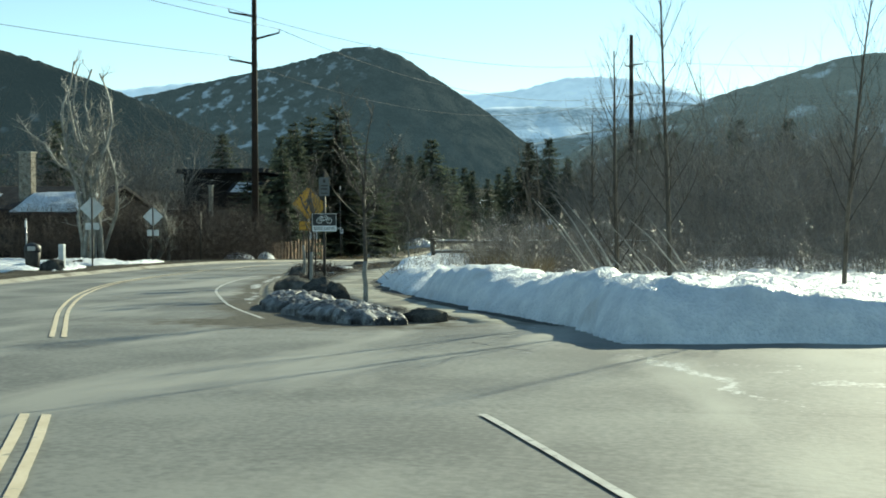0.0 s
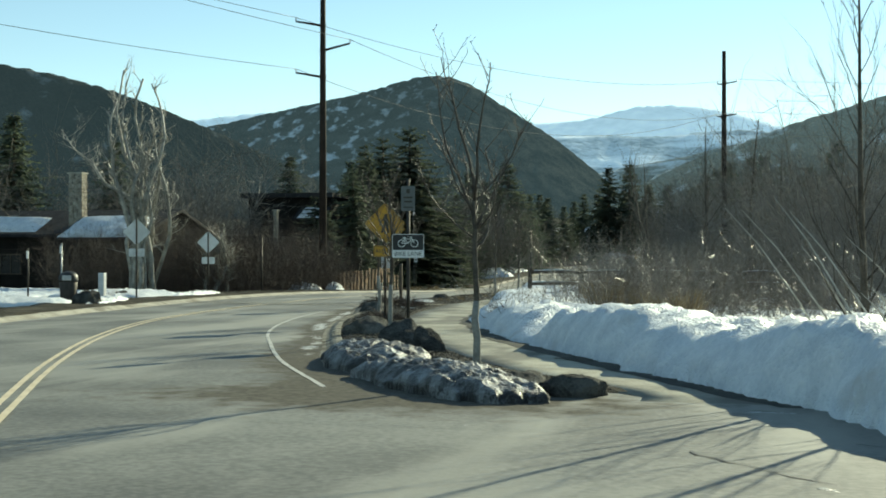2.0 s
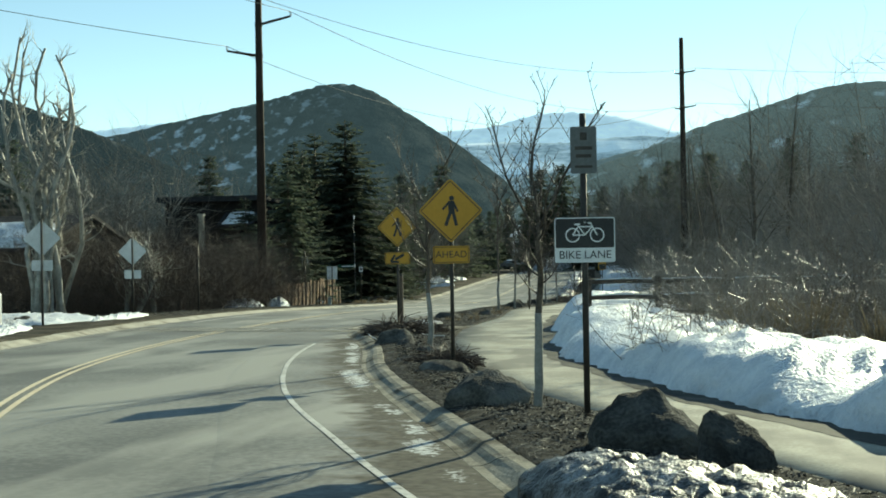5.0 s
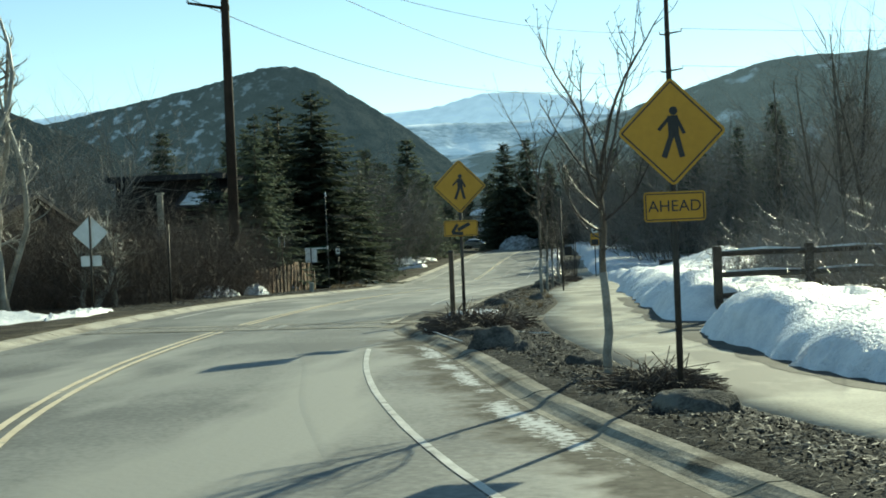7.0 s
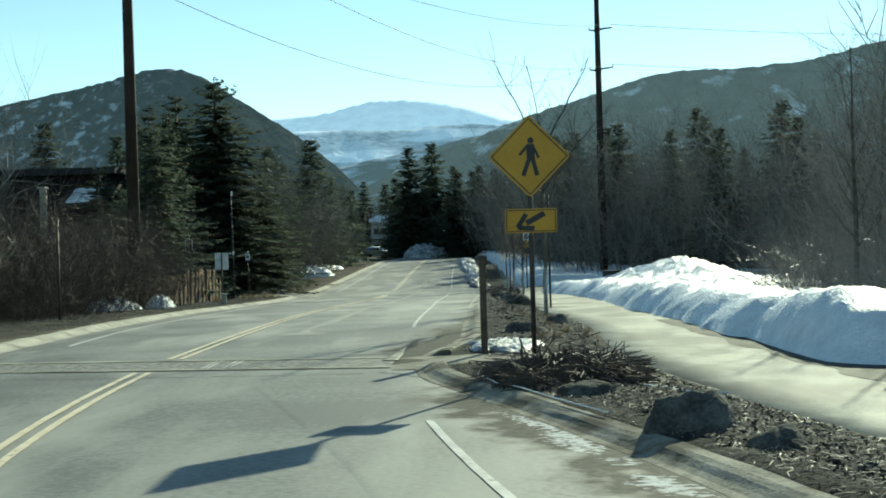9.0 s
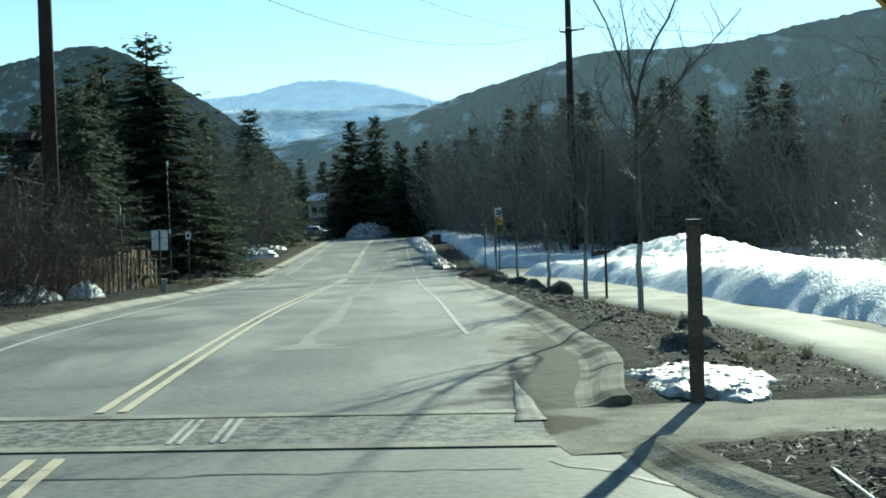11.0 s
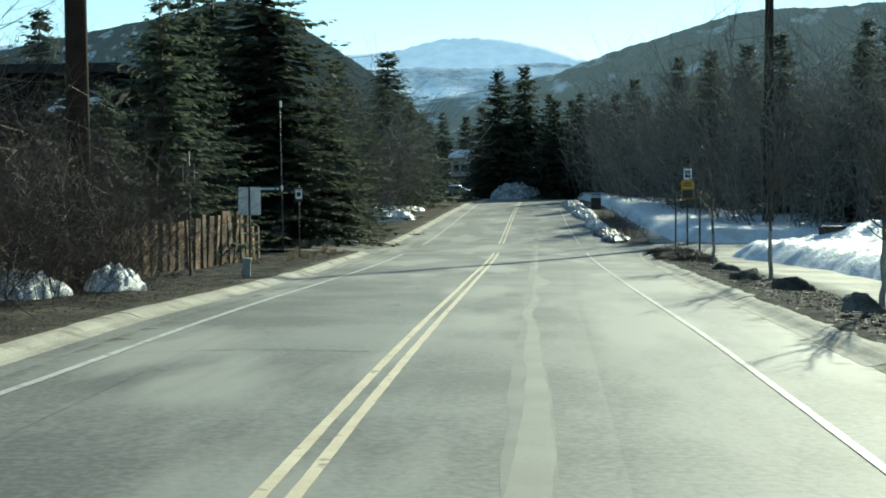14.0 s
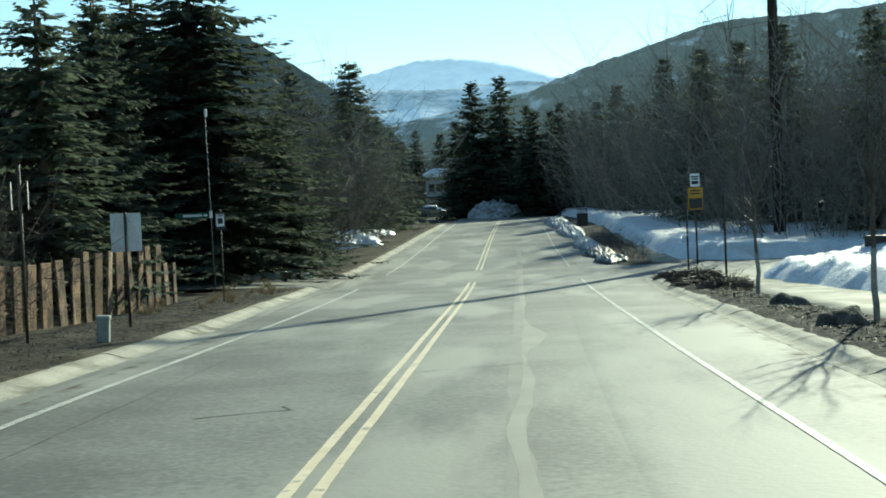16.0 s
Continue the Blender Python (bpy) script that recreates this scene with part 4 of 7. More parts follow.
M_DARKHILL = material("dark brush slope", (0.010, 0.011, 0.010), (0.026, 0.025, 0.021), 0.05, 0.95, 1.0, 9, contrast=1.6, stain=(0.20, 0.22, 0.24), stain_scale=0.05, stain_at=0.64, distance=5, haze_glow=((0.25, 0.40, 0.52), 0.07), spec=0)
M_HAZYHILL = material("hazy brush slope", (0.024, 0.025, 0.022), (0.075, 0.070, 0.058), 0.05, 0.95, 1.0, 9, contrast=1.6, stain=(0.48, 0.52, 0.55), stain_scale=0.035, stain_at=0.57, distance=5, haze_glow=((0.30, 0.43, 0.52), 0.19), spec=0)
M_MIDHILL = material("hazy snow slope with brush", (0.05, 0.075, 0.11), (0.40, 0.46, 0.53), 0.006, 0.95, 0.5, 10, contrast=1.5, distance=10, haze_glow=((0.34, 0.53, 0.76), 0.29), stain=(0.68, 0.73, 0.78), stain_scale=0.006, stain_at=0.52, stretch=(0.5, 0.5, 5.0), spec=0)
M_FARHILL = material("hazy far snow range", (0.30, 0.36, 0.42), (0.62, 0.66, 0.70), 0.003, 0.95, 0.4, 8, distance=10, haze_glow=((0.40, 0.58, 0.82), 0.52), spec=0)
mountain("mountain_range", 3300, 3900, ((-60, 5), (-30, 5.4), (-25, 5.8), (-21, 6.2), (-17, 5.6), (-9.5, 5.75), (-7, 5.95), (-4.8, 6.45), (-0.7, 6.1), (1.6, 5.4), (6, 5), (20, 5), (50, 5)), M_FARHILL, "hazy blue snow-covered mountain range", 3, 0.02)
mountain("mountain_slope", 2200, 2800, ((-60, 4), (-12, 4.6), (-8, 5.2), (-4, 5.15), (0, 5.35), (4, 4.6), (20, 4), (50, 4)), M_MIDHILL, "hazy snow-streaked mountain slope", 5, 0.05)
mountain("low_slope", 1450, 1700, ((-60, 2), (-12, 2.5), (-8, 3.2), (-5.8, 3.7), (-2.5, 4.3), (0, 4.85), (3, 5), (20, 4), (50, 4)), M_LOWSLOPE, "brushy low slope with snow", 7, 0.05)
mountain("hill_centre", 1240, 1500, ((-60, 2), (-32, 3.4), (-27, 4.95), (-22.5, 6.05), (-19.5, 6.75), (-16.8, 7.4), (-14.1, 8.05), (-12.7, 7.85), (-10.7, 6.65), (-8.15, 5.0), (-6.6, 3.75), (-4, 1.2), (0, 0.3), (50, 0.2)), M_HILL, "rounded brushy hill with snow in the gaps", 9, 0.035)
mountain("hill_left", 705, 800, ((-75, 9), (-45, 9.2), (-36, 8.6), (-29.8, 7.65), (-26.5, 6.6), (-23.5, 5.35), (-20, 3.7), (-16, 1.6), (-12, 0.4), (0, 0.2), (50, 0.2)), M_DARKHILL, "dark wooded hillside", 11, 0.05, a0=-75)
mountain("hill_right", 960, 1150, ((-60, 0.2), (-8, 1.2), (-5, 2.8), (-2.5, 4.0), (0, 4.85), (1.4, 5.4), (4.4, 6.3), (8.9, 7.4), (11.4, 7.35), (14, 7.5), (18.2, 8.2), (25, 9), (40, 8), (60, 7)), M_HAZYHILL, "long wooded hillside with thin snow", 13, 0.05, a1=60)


# ---- vegetation ----
def ground_at(x, y):
    return float(land(x, y))


def limb(g, rng, p, d, length, r, depth, bend=0.25, sides=5, droop=0.0, kids=3, spread=0.75, shrink=0.62, knobs=0.0):
    """A tapering, crooked limb with its side branches."""
    n = 4 if depth > 0 else 3
    pts, rad = [p.copy()], [r]
    q, dirn = p.copy(), d.normalized()
    for i in range(n):
        dirn = (dirn + Vector((rng.uniform(-bend, bend), rng.uniform(-bend, bend), rng.uniform(-bend, bend) * 0.6 + 0.06 - droop))).normalized()
        q = q + dirn * length / n
        pts.append(q.copy())
        rad.append(r * (1 - 0.72 * (i + 1) / n) * (1 + knobs * rng.uniform(-1, 1)))
    g.tube(pts, rad, sides, caps=False)
    if depth <= 0:
        return
    for k in range(kids):
        t = rng.uniform(0.3, 1.0) if k else 1.0
        i = min(n - 1, int(t * n))
        at = pts[i].lerp(pts[i + 1], t * n - i) if i < n else pts[-1]
        side = Vector((rng.uniform(-1, 1), rng.uniform(-1, 1), rng.uniform(-0.2, 0.7))).normalized()
        nd = (dirn + side * spread).normalized()
        limb(g, rng, at, nd, length * shrink * rng.uniform(0.75, 1.15), max(0.0024, r * 0.5 * (1.15 - 0.5 * t)), depth - 1, bend, max(3, sides - 1), droop, kids, spread, shrink, knobs)


def young_tree(seed, height=3.5, wide=0.0):
    """A small street tree: a wrapped trunk, a few upright leaders and upturned side limbs with short knobbly spurs."""
    rng = random.Random(seed)
    trunk, crown, wrap = Geo(), Geo(), Geo()
    lean = Vector((rng.uniform(-0.03, 0.03), rng.uniform(-0.03, 0.03), 1))
    top = height * 0.56
    pts = [lean * (top * i / 10) + Vector((rng.uniform(-.02, .02), rng.uniform(-.02, .02), 0)) for i in range(11)]
    pts[0].z = -0.25
    trunk.tube(pts, [0.046 - 0.0017 * i for i in range(11)], 8)
    k = max(2, int(1.1 / (top / 10)) + 1)
    wrap.tube(pts[:k], [0.052 - 0.0017 * i for i in range(k)], 9)

    def spur(at, d, length, r):
        """A short crooked twig with a swollen bud at its end."""
        mid = at + d * length * 0.55 + Vector((rng.uniform(-1, 1), rng.uniform(-1, 1), rng.uniform(-0.3, 1))) * length * 0.14
        tip = mid + (d + Vector((rng.uniform(-.5, .5), rng.uniform(-.5, .5), 0.5))).normalized() * length * 0.5
        crown.tube([at, mid, tip, tip + (tip - mid).normalized() * 0.02], [r, r * 0.75, r * 0.55, r * 1.3], 4)
        return mid, tip

    def branch(at, d, length, r, twigs, rise, crook=0.2):
        n = 8
        line, q = [at.copy()], at.copy()
        for i in range(n):
            d = (d + Vector((rng.uniform(-crook, crook), rng.uniform(-crook, crook), rise + rng.uniform(-.1, .1)))).normalized()
            q = q + d * length / n
            line.append(q.copy())
        crown.tube(line, [r * (1 - 0.80 * i / n) * (1 + 0.16 * rng.uniform(-1, 1)) + 0.002 for i in range(n + 1)], 6)
        for j in range(twigs):
            t = n * (0.12 + 0.86 * (j + rng.random()) / twigs)
            i = min(n - 1, int(t))
            p = line[i].lerp(line[i + 1], t - i)
            az = rng.uniform(0, 6.283)
            e = (Vector((math.cos(az), math.sin(az), rng.uniform(0.1, 0.9))) + d * 0.6).normalized()
            if rng.random() < 0.45:
                spur(p, e, rng.uniform(0.03, 0.08), 0.0045)
            else:
                m, tip = spur(p, e, length * rng.uniform(0.14, 0.34), 0.0062)
                for w in (m, tip, m.lerp(tip, 0.5)):
                    az = rng.uniform(0, 6.283)
                    spur(w, Vector((math.cos(az), math.sin(az), 0.8)).normalized(), rng.uniform(0.03, 0.10), 0.004)

    def on_trunk(share):
        k = min(9, int(share * 10))
        return pts[k].lerp(pts[k + 1], share * 10 - k)

    # upright leaders
    for i in range(4):
        az = i * 1.75 + seed * 1.3
        out = (0.10, 0.42, 0.36, 0.62)[i]
        at = on_trunk((0.97, 0.88, 0.95, 0.80)[i])
        branch(at, Vector((math.cos(az) * out, math.sin(az) * out, 1)).normalized(), (height - at.z) * (1.0, 0.92, 0.98, 0.78)[i], (0.0060, 0.0046, 0.0050, 0.0038)[i] * min(4.3, height), 22, 0.06, 0.2)
    # side limbs, spreading and then turning up
    for i in range(6):
        az = i * 2.4 + seed
        at = on_trunk(0.70 + 0.05 * i)
        branch(at, Vector((math.cos(az), math.sin(az), 0.35 + 0.06 * i - 0.2 * wide)).normalized(), height * rng.uniform(0.22, 0.32), 0.0135 - 0.0005 * i, 15, 0.16, 0.24)
    for i in range(3):
        az = i * 2.1 + seed * 1.7
        branch(on_trunk(0.60 + 0.06 * i), Vector((math.cos(az), math.sin(az), 0.5)).normalized(), height * rng.uniform(0.06, 0.12), 0.008, 4, 0.06)
    return trunk, wrap, crown


def make_young_tree(seed, x, y, height, label, wide, wrapped=True):
    base = thing("young_tree", label, "tree", "young street trees", at=(x, y, ground_at(x, y) + 0.15))
    trunk, wrap, crown = young_tree(seed, height, wide)
    part("trunk", trunk, M_BARK, base, smooth=True)
    if wrapped:
        part("trunk_wrap", wrap, M_WRAP, base, "pale wrap round the trunk", smooth=True)
    part("crown", crown, M_TWIG, base, smooth=True)
    return base


TREES = ((1, -5.88, 23.43, 4.1, 0.0), (2, -9.55, 32.1, 3.5, 0.5), (4, -12.1, 40.0, 3.9, 0.3), (5, -13.9, 64.5, 6.3, 0.6), (6, -13.95, 70.7, 4.2, 0.2), (7, -14.05, 87.2, 3.8, 0.2), (8, -14.15, 96.6, 4.0, 0.2), (9, -14.0, 77.6, 3.0, 0.2))
for seed, x, y, h, wide in TREES:
    make_young_tree(seed, x, y, h, "leafless young street tree with a pale wrapped trunk", wide)


def tall_tree(seed, height, r, kids=4, depth=4, spread=0.6, lean=(0, 0), low=0.25, bend=0.16, shrink=0.6, wob=0.05):
    rng = random.Random(seed)
    trunk, crown = Geo(), Geo()
    n = 9
    pts, q = [], Vector((0, 0, -0.3))
    d = Vector((lean[0], lean[1], 1)).normalized()
    for i in range(n + 1):
        pts.append(q.copy())
        d = (d + Vector((rng.uniform(-wob, wob), rng.uniform(-wob, wob), 0.03))).normalized()
        q = q + d * (height + 0.3) / n
    trunk.tube(pts, [r * (1 - 0.9 * i / n) + 0.006 for i in range(n + 1)], 8)
    m = 24
    for i in range(m):
        t = low + (0.97 - low) * i / (m - 1)
        k = min(n - 1, int(t * n))
        at = pts[k].lerp(pts[k + 1], t * n - k)
        az = i * 2.4 + rng.uniform(-.5, .5)
        dd = Vector((math.cos(az), math.sin(az), 1.2 + 0.6 * t))
        limb(crown, rng, at, dd, height * (0.27 - 0.18 * t) * rng.uniform(0.8, 1.2), max(0.008, r * 0.42 * (1.05 - t)), depth - 1, bend, 5, 0, kids, spread, shrink)
    return trunk, crown


def make_tall_tree(name, seed, x, y, height, r, label, bark=None, twig=None, **kw):
    base = thing(name, label, "tree", at=(x, y, ground_at(x, y)))
    trunk, crown = tall_tree(seed, height, r, **kw)
    part("trunk", trunk, bark or M_BARK, base, smooth=True)
    part("crown", crown, twig or M_BARK, base, smooth=True)
    return base


make_tall_tree("bare_tree", 31, -0.17, 22.9, 6.4, 0.046, "slender leafless tree standing in the snow bank", depth=3, kids=4, low=0.3, spread=0.55, wob=0.015)
make_tall_tree("bare_tree", 32, -1.13, 23.8, 5.0, 0.05, "leafless tree with upswept forked stems in the snow", depth=3, kids=4, low=0.12, spread=0.45, wob=0.02)
make_tall_tree("bare_tree", 33, 3.1, 25.5, 6.6, 0.046, "tall slender leafless tree behind the snow bank", depth=3, kids=3, low=0.3)
for seed, x, y, h in ((43, -6.6, 58.5, 5.6), (44, -6.9, 63.5, 6.0), (45, -6.2, 55.0, 5.4), (36, -4.6, 66.5, 8.0), (37, -2.8, 73.5, 9.0), (38, -1.2, 80.5, 8.5), (39, 0.4, 87.0, 9.5)):
    make_tall_tree("bare_tree", seed, x, y, h, 0.012 * h, "slender leafless tree standing in snow", depth=3, kids=3, low=0.28)


bent = thing("bent_shoots", "pale shiny shoots bent over in the snow bank", "shrub", at=(-0.6, 23.7, ground_at(-0.6, 23.7) + 0.3))
shoot_rng = random.Random(8)
for k in range(16):
    g = Geo()
    p = Vector((shoot_rng.uniform(-1.0, 1.3), shoot_rng.uniform(-1.2, 1.2), 0))
    d = Vector((-shoot_rng.uniform(0.45, 0.95), shoot_rng.uniform(-.2, .2), 1)).normalized()
    reach = shoot_rng.uniform(1.0, 2.5)
    q = p + d * reach
    g.tube([p, p + d * reach * 0.35 + Vector((0.05, 0, 0.05)), p + d * reach * 0.7 + Vector((0.02, 0, 0.10)), q], [0.013, 0.012, 0.009, 0.004], 5)
    part("shoot", g, M_SHOOT, bent, smooth=True)


def make_cottonwood(seed, x, y, stems, length):
    """An old many-stemmed tree: thick crooked stems with broken tops and fine dead twigs."""
    rng = random.Random(seed)
    base = thing("cottonwood_tree", "old pale leafless cottonwood with crooked stems", "tree", at=(x, y, ground_at(x, y)))
    for k in range(stems):
        az = k * 6.283 / stems + rng.uniform(-.4, .4)
        g = Geo()
        out = rng.uniform(0.02, 0.10)
        p, d = Vector((0.55 * math.cos(az), 0.8 * math.sin(az), -0.3)), Vector((out * math.cos(az), out * math.sin(az), 1)).normalized()
        pts, n = [p], 11
        top = length * rng.uniform(0.62, 1.0)
        for i in range(n):
            q = pts[-1]
            d = (d + Vector((rng.uniform(-.36, .36) - 0.10 * q.x, rng.uniform(-.36, .36) - 0.10 * q.y, 0.26))).normalized()
            pts.append(q + d * top / n)
        r = rng.uniform(0.11, 0.17)
        g.tube(pts, [r * (1 - 0.70 * i / n) * (1 + 0.12 * rng.uniform(-1, 1)) for i in range(n + 1)], 8)
        for i in range(24):
            t = rng.uniform(0.25, 0.99) * n
            at = pts[int(t)].lerp(pts[min(n, int(t) + 1)], t % 1)
            a2 = rng.uniform(0, 6.28)
            limb(g, rng, at, Vector((math.cos(a2), math.sin(a2), rng.uniform(0.4, 1.6))), rng.uniform(0.3, 0.95), r * rng.uniform(0.18, 0.42), 2, 0.45, 4, 0, 3, 0.8, 0.62)
        part("stem", g, M_PALEBARK, base, smooth=True)
    if length > 8:
        g = Geo()
        arc = [Vector((-0.3, 0, 4.2)), Vector((-1.0, 0.1, 4.9)), Vector((-2.2, 0.1, 5.5)), Vector((-3.0, 0.2, 6.6)), Vector((-4.0, 0.2, 7.3)), Vector((-4.7, 0.2, 8.3))]
        g.tube(arc, [0.10, 0.085, 0.07, 0.055, 0.035, 0.012], 7)
        for i in range(26):
            t = rng.uniform(0.8, 4.98)
            at = arc[int(t)].lerp(arc[min(5, int(t) + 1)], t % 1)
            a2 = rng.uniform(0, 6.28)
            limb(g, rng, at, Vector((math.cos(a2), math.sin(a2), rng.uniform(0.2, 1.2))), rng.uniform(0.5, 1.3), 0.02, 2, 0.4, 4, 0, 3, 0.8, 0.62)
        part("limb", g, M_PALEBARK, base, smooth=True)


make_cottonwood(61, -31.9, 65.5, 10, 12.2)
make_cottonwood(62, -30.2, 70.5, 5, 3.6)


def brush(seed, height, radius, stems, twigs, fine=0.8, wild=0.4, thin=1.0):
    """A tangled clump of thin crooked stems, forking into fine bent twigs."""
    rng = random.Random(seed)
    g, fine_twigs = Geo(), Geo()

    def any_way(k):
        return Vector((rng.uniform(-k, k), rng.uniform(-k, k), rng.uniform(-k, k)))

    for _ in range(stems):
        az, rr = rng.uniform(0, 6.28), radius * 0.5 * math.sqrt(rng.random())
        p = Vector((rr * math.cos(az), rr * math.sin(az), -0.15))
        out = rng.uniform(0.05, 0.8)
        d = (Vector((math.cos(az) * out, math.sin(az) * out, 1)) + any_way(0.25)).normalized()
        length, r = height * rng.uniform(0.4, 1.0), rng.uniform(0.004, 0.0105) * (height / 3) ** 0.9 * thin
        pts, dirs = [p], []
        for s in range(3):
            d = (d + any_way(wild) + Vector((0, 0, 0.12))).normalized()
            dirs.append(d)
            pts.append(pts[-1] + d * length / 3)
        g.tube(pts, [r, r * 0.75, r * 0.5, r * 0.2], 3, caps=False)
        for s in range(twigs):
            t = 3 * rng.uniform(0.06, 0.995) ** 0.75
            k = int(t)
            at = pts[k].lerp(pts[k + 1], t - k)
            e = (dirs[k] * 0.6 + any_way(0.9)).normalized()
            reach = length * rng.uniform(0.08, 0.30)
            q = at + e * reach
            e2 = (e + any_way(0.7) + Vector((0, 0, 0.25))).normalized()
            q2 = q + e2 * reach * rng.uniform(0.4, 0.9)
            w = e.cross(any_way(1)).normalized() * r * fine
            fine_twigs.add([at + w, at - w, q - w * 0.6, q + w * 0.6, q2], [(0, 1, 2, 3), (3, 2, 4)])
    return g, fine_twigs


M_WOODS = material("dull grey-brown bare woods", (0.13, 0.117, 0.102), (0.31, 0.28, 0.245), 0.9, 0.9, 0, 6, coords="Object", vary=0.3, spec=0.1)


def brush_meshes(mat, *shape):
    """The two shared meshes of a clump: its stems and its fine twigs."""
    stems, twigs = brush(*shape)
    return stems.mesh("brushwood", mat), twigs.mesh("crown", mat)


BRUSH = {}
for i in range(4):
    BRUSH["grey", i] = brush_meshes(M_BRUSH, 200 + i, 3.2, 3.0, 40, 20, 0.75)
    BRUSH["red", i] = brush_meshes(M_REDBRUSH, 250 + i, 3.2, 3.0, 50, 26, 0.75, 0.45, 0.6)
WOODS = [brush_meshes(M_WOODS, 300 + i, 7.0, 5.4, 34, 23, 0.55, 0.25) for i in range(3)]


def clump(name, meshes, x, y, size, turn):
    ob = new(name)
    ob.empty_display_size = 0.2
    ob.matrix_basis = Matrix.LocRotScale((x, y, ground_at(x, y)), Euler((0, 0, turn)), size)
    tagged(part("brushwood", meshes[0], None, ob), kind="stuff")
    tagged(part("crown", meshes[1], None, ob), kind="stuff")
    return ob


def shrub(kind, i, x, y, s, turn, label, sz=1.0, name="bare_shrub"):
    return tagged(clump(name, BRUSH[kind, i % 4], x, y, (s, s, s * sz), turn), label, "shrub", "bare brush")


def wood(i, x, y, s, turn):
    return tagged(clump("bare_thicket", WOODS[i % 3], x, y, (s, s, s), turn), "grey-brown leafless thicket of tall thin stems", "thicket", "bare woods")


rng = random.Random(77)


def along(points, spacing, offsets, jitter, place):
    """Calls place(x, y) along a line and along lines beside it, to its right."""
    for off in offsets:
        for (ax, ay), (bx, by) in zip(points[:-1], points[1:]):
            length = math.hypot(bx - ax, by - ay)
            n = max(1, round(length / spacing))
            nx, ny = (by - ay) / length, -(bx - ax) / length
            for i in range(n):
                t = (i + rng.random()) / n
                place(ax + (bx - ax) * t + nx * off + rng.uniform(-jitter, jitter), ay + (by - ay) * t + ny * off + rng.uniform(-jitter, jitter))


def right_shrub(x, y):
    shrub("grey" if rng.random() < 0.9 else "red", rng.randrange(4), x, y, rng.uniform(0.45, 0.9), rng.uniform(0, 6.28), "bare grey-brown willow brush standing in snow")


def left_shrub(x, y):
    shrub("red", rng.randrange(4), x, y, rng.uniform(1.0, 1.6), rng.uniform(0, 6.28), "dense bare red-brown willow brush")


def any_wood(x, y):
    s = rng.uniform(0.8, 1.35)
    if x > -12 and y < 116:
        s *= 0.88 if y < 68 else 1.15
    elif x > -16 and y > 116:
        s *= 1.6
    elif x < -38 and y < 140:
        s *= 1.4
    wood(rng.randrange(3), x, y, s, rng.uniform(0, 6.28))


# willow brush on the right behind the snow, woods beyond it
along(((9, 43), (1.5, 47), (-3.4, 42.5), (-4.4, 36.5)), 1.5, (0, 2.5), 0.7, right_shrub)
along(((-4.6, 36.5), (-6.0, 42), (-6.8, 50), (-7.2, 60), (-6.5, 72)), 1.7, (0, 2.5, 5.5), 0.8, right_shrub)
along(((-5.0, 72), (1, 82), (3, 112)), 3.0, (0, 3), 1.2, right_shrub)
along(((26, 38), (12, 46), (3, 56), (-1, 64), (1, 74), (6, 90), (7, 112)), 3.6, (0, 4.5, 11), 1.6, any_wood)
along(((9, 118), (0, 128), (-5, 145), (-7, 165), (-9, 190), (-13, 215)), 4.8, (0, 6, 13), 1.8, any_wood)
# brush and woods on the left
for i, (x, y, s) in enumerate(((-47.8, 103, 1.75), (-50.2, 109, 1.95), (-48.6, 97, 1.6), (-52.5, 116, 2.0), (-49.4, 121, 2.0), (-46.9, 92, 1.45), (-54.5, 108, 1.9))):
    wood(i, x, y, s, 1.7 * i)
for i, (x, y, s) in enumerate(((-14.75, 124.6, 0.36), (-14.6, 127.2, 0.42), (-14.8, 130.4, 0.38), (-14.7, 134.0, 0.42), (-14.9, 139.0, 0.45), (-15.0, 146.0, 0.45))):
    shrub("red", i, x, y, s, 1.1 * i, "low dark leafless shrub between the road and the path")
for i, (x, y, s) in enumerate(((-28.15, 80.9, 0.85), (-28.7, 83.6, 1.1), (-29.2, 86.2, 1.0), (-29.3, 88.6, 0.75), (-28.6, 79.0, 1.2))):
    shrub("red", i, x, y, s, 1.3 * i, "dense bare red-brown willow brush")
along(((-28.4, 68), (-28.9, 76), (-29.2, 83.0)), 1.7, (0, -2.6, -5.5, -9), 0.8, left_shrub)
for i, (x, y, s) in enumerate(((-34.4, 73.5, 1.45), (-33.4, 71.2, 1.3), (-35.4, 76.5, 1.5), (-36.4, 79.5, 1.5), (-34.0, 76.0, 1.3))):
    shrub("red", i, x, y, s, 2.1 * i, "dense bare red-brown willow brush")
along(((-30.5, 84), (-33.0, 92), (-34.5, 95)), 2.0, (0, -2.6), 0.6, left_shrub)
along(((-60, 64), (-58, 80), (-50, 94), (-48, 112), (-44, 130), (-41, 150), (-43, 180), (-44, 208)), 5.4, (0, -8), 2.0, any_wood)
along(((-34.5, 128), (-34.0, 150), (-34, 172)), 3.4, (0, -5), 1.2, lambda x, y: wood(rng.randrange(3), x, y, rng.uniform(1.1, 1.75), rng.uniform(0, 6.28)))
along(((-85, 290), (-20, 302), (20, 290)), 7.0, (0,), 2.0, lambda x, y: wood(rng.randrange(3), x, y, rng.uniform(1.3, 1.8), rng.uniform(0, 6.28)))
along(((-75, 232), (-42, 228)), 4.5, (0, -7), 2.0, any_wood)
along(((-15, 232), (22, 230)), 4.5, (0, -7), 2.0, any_wood)


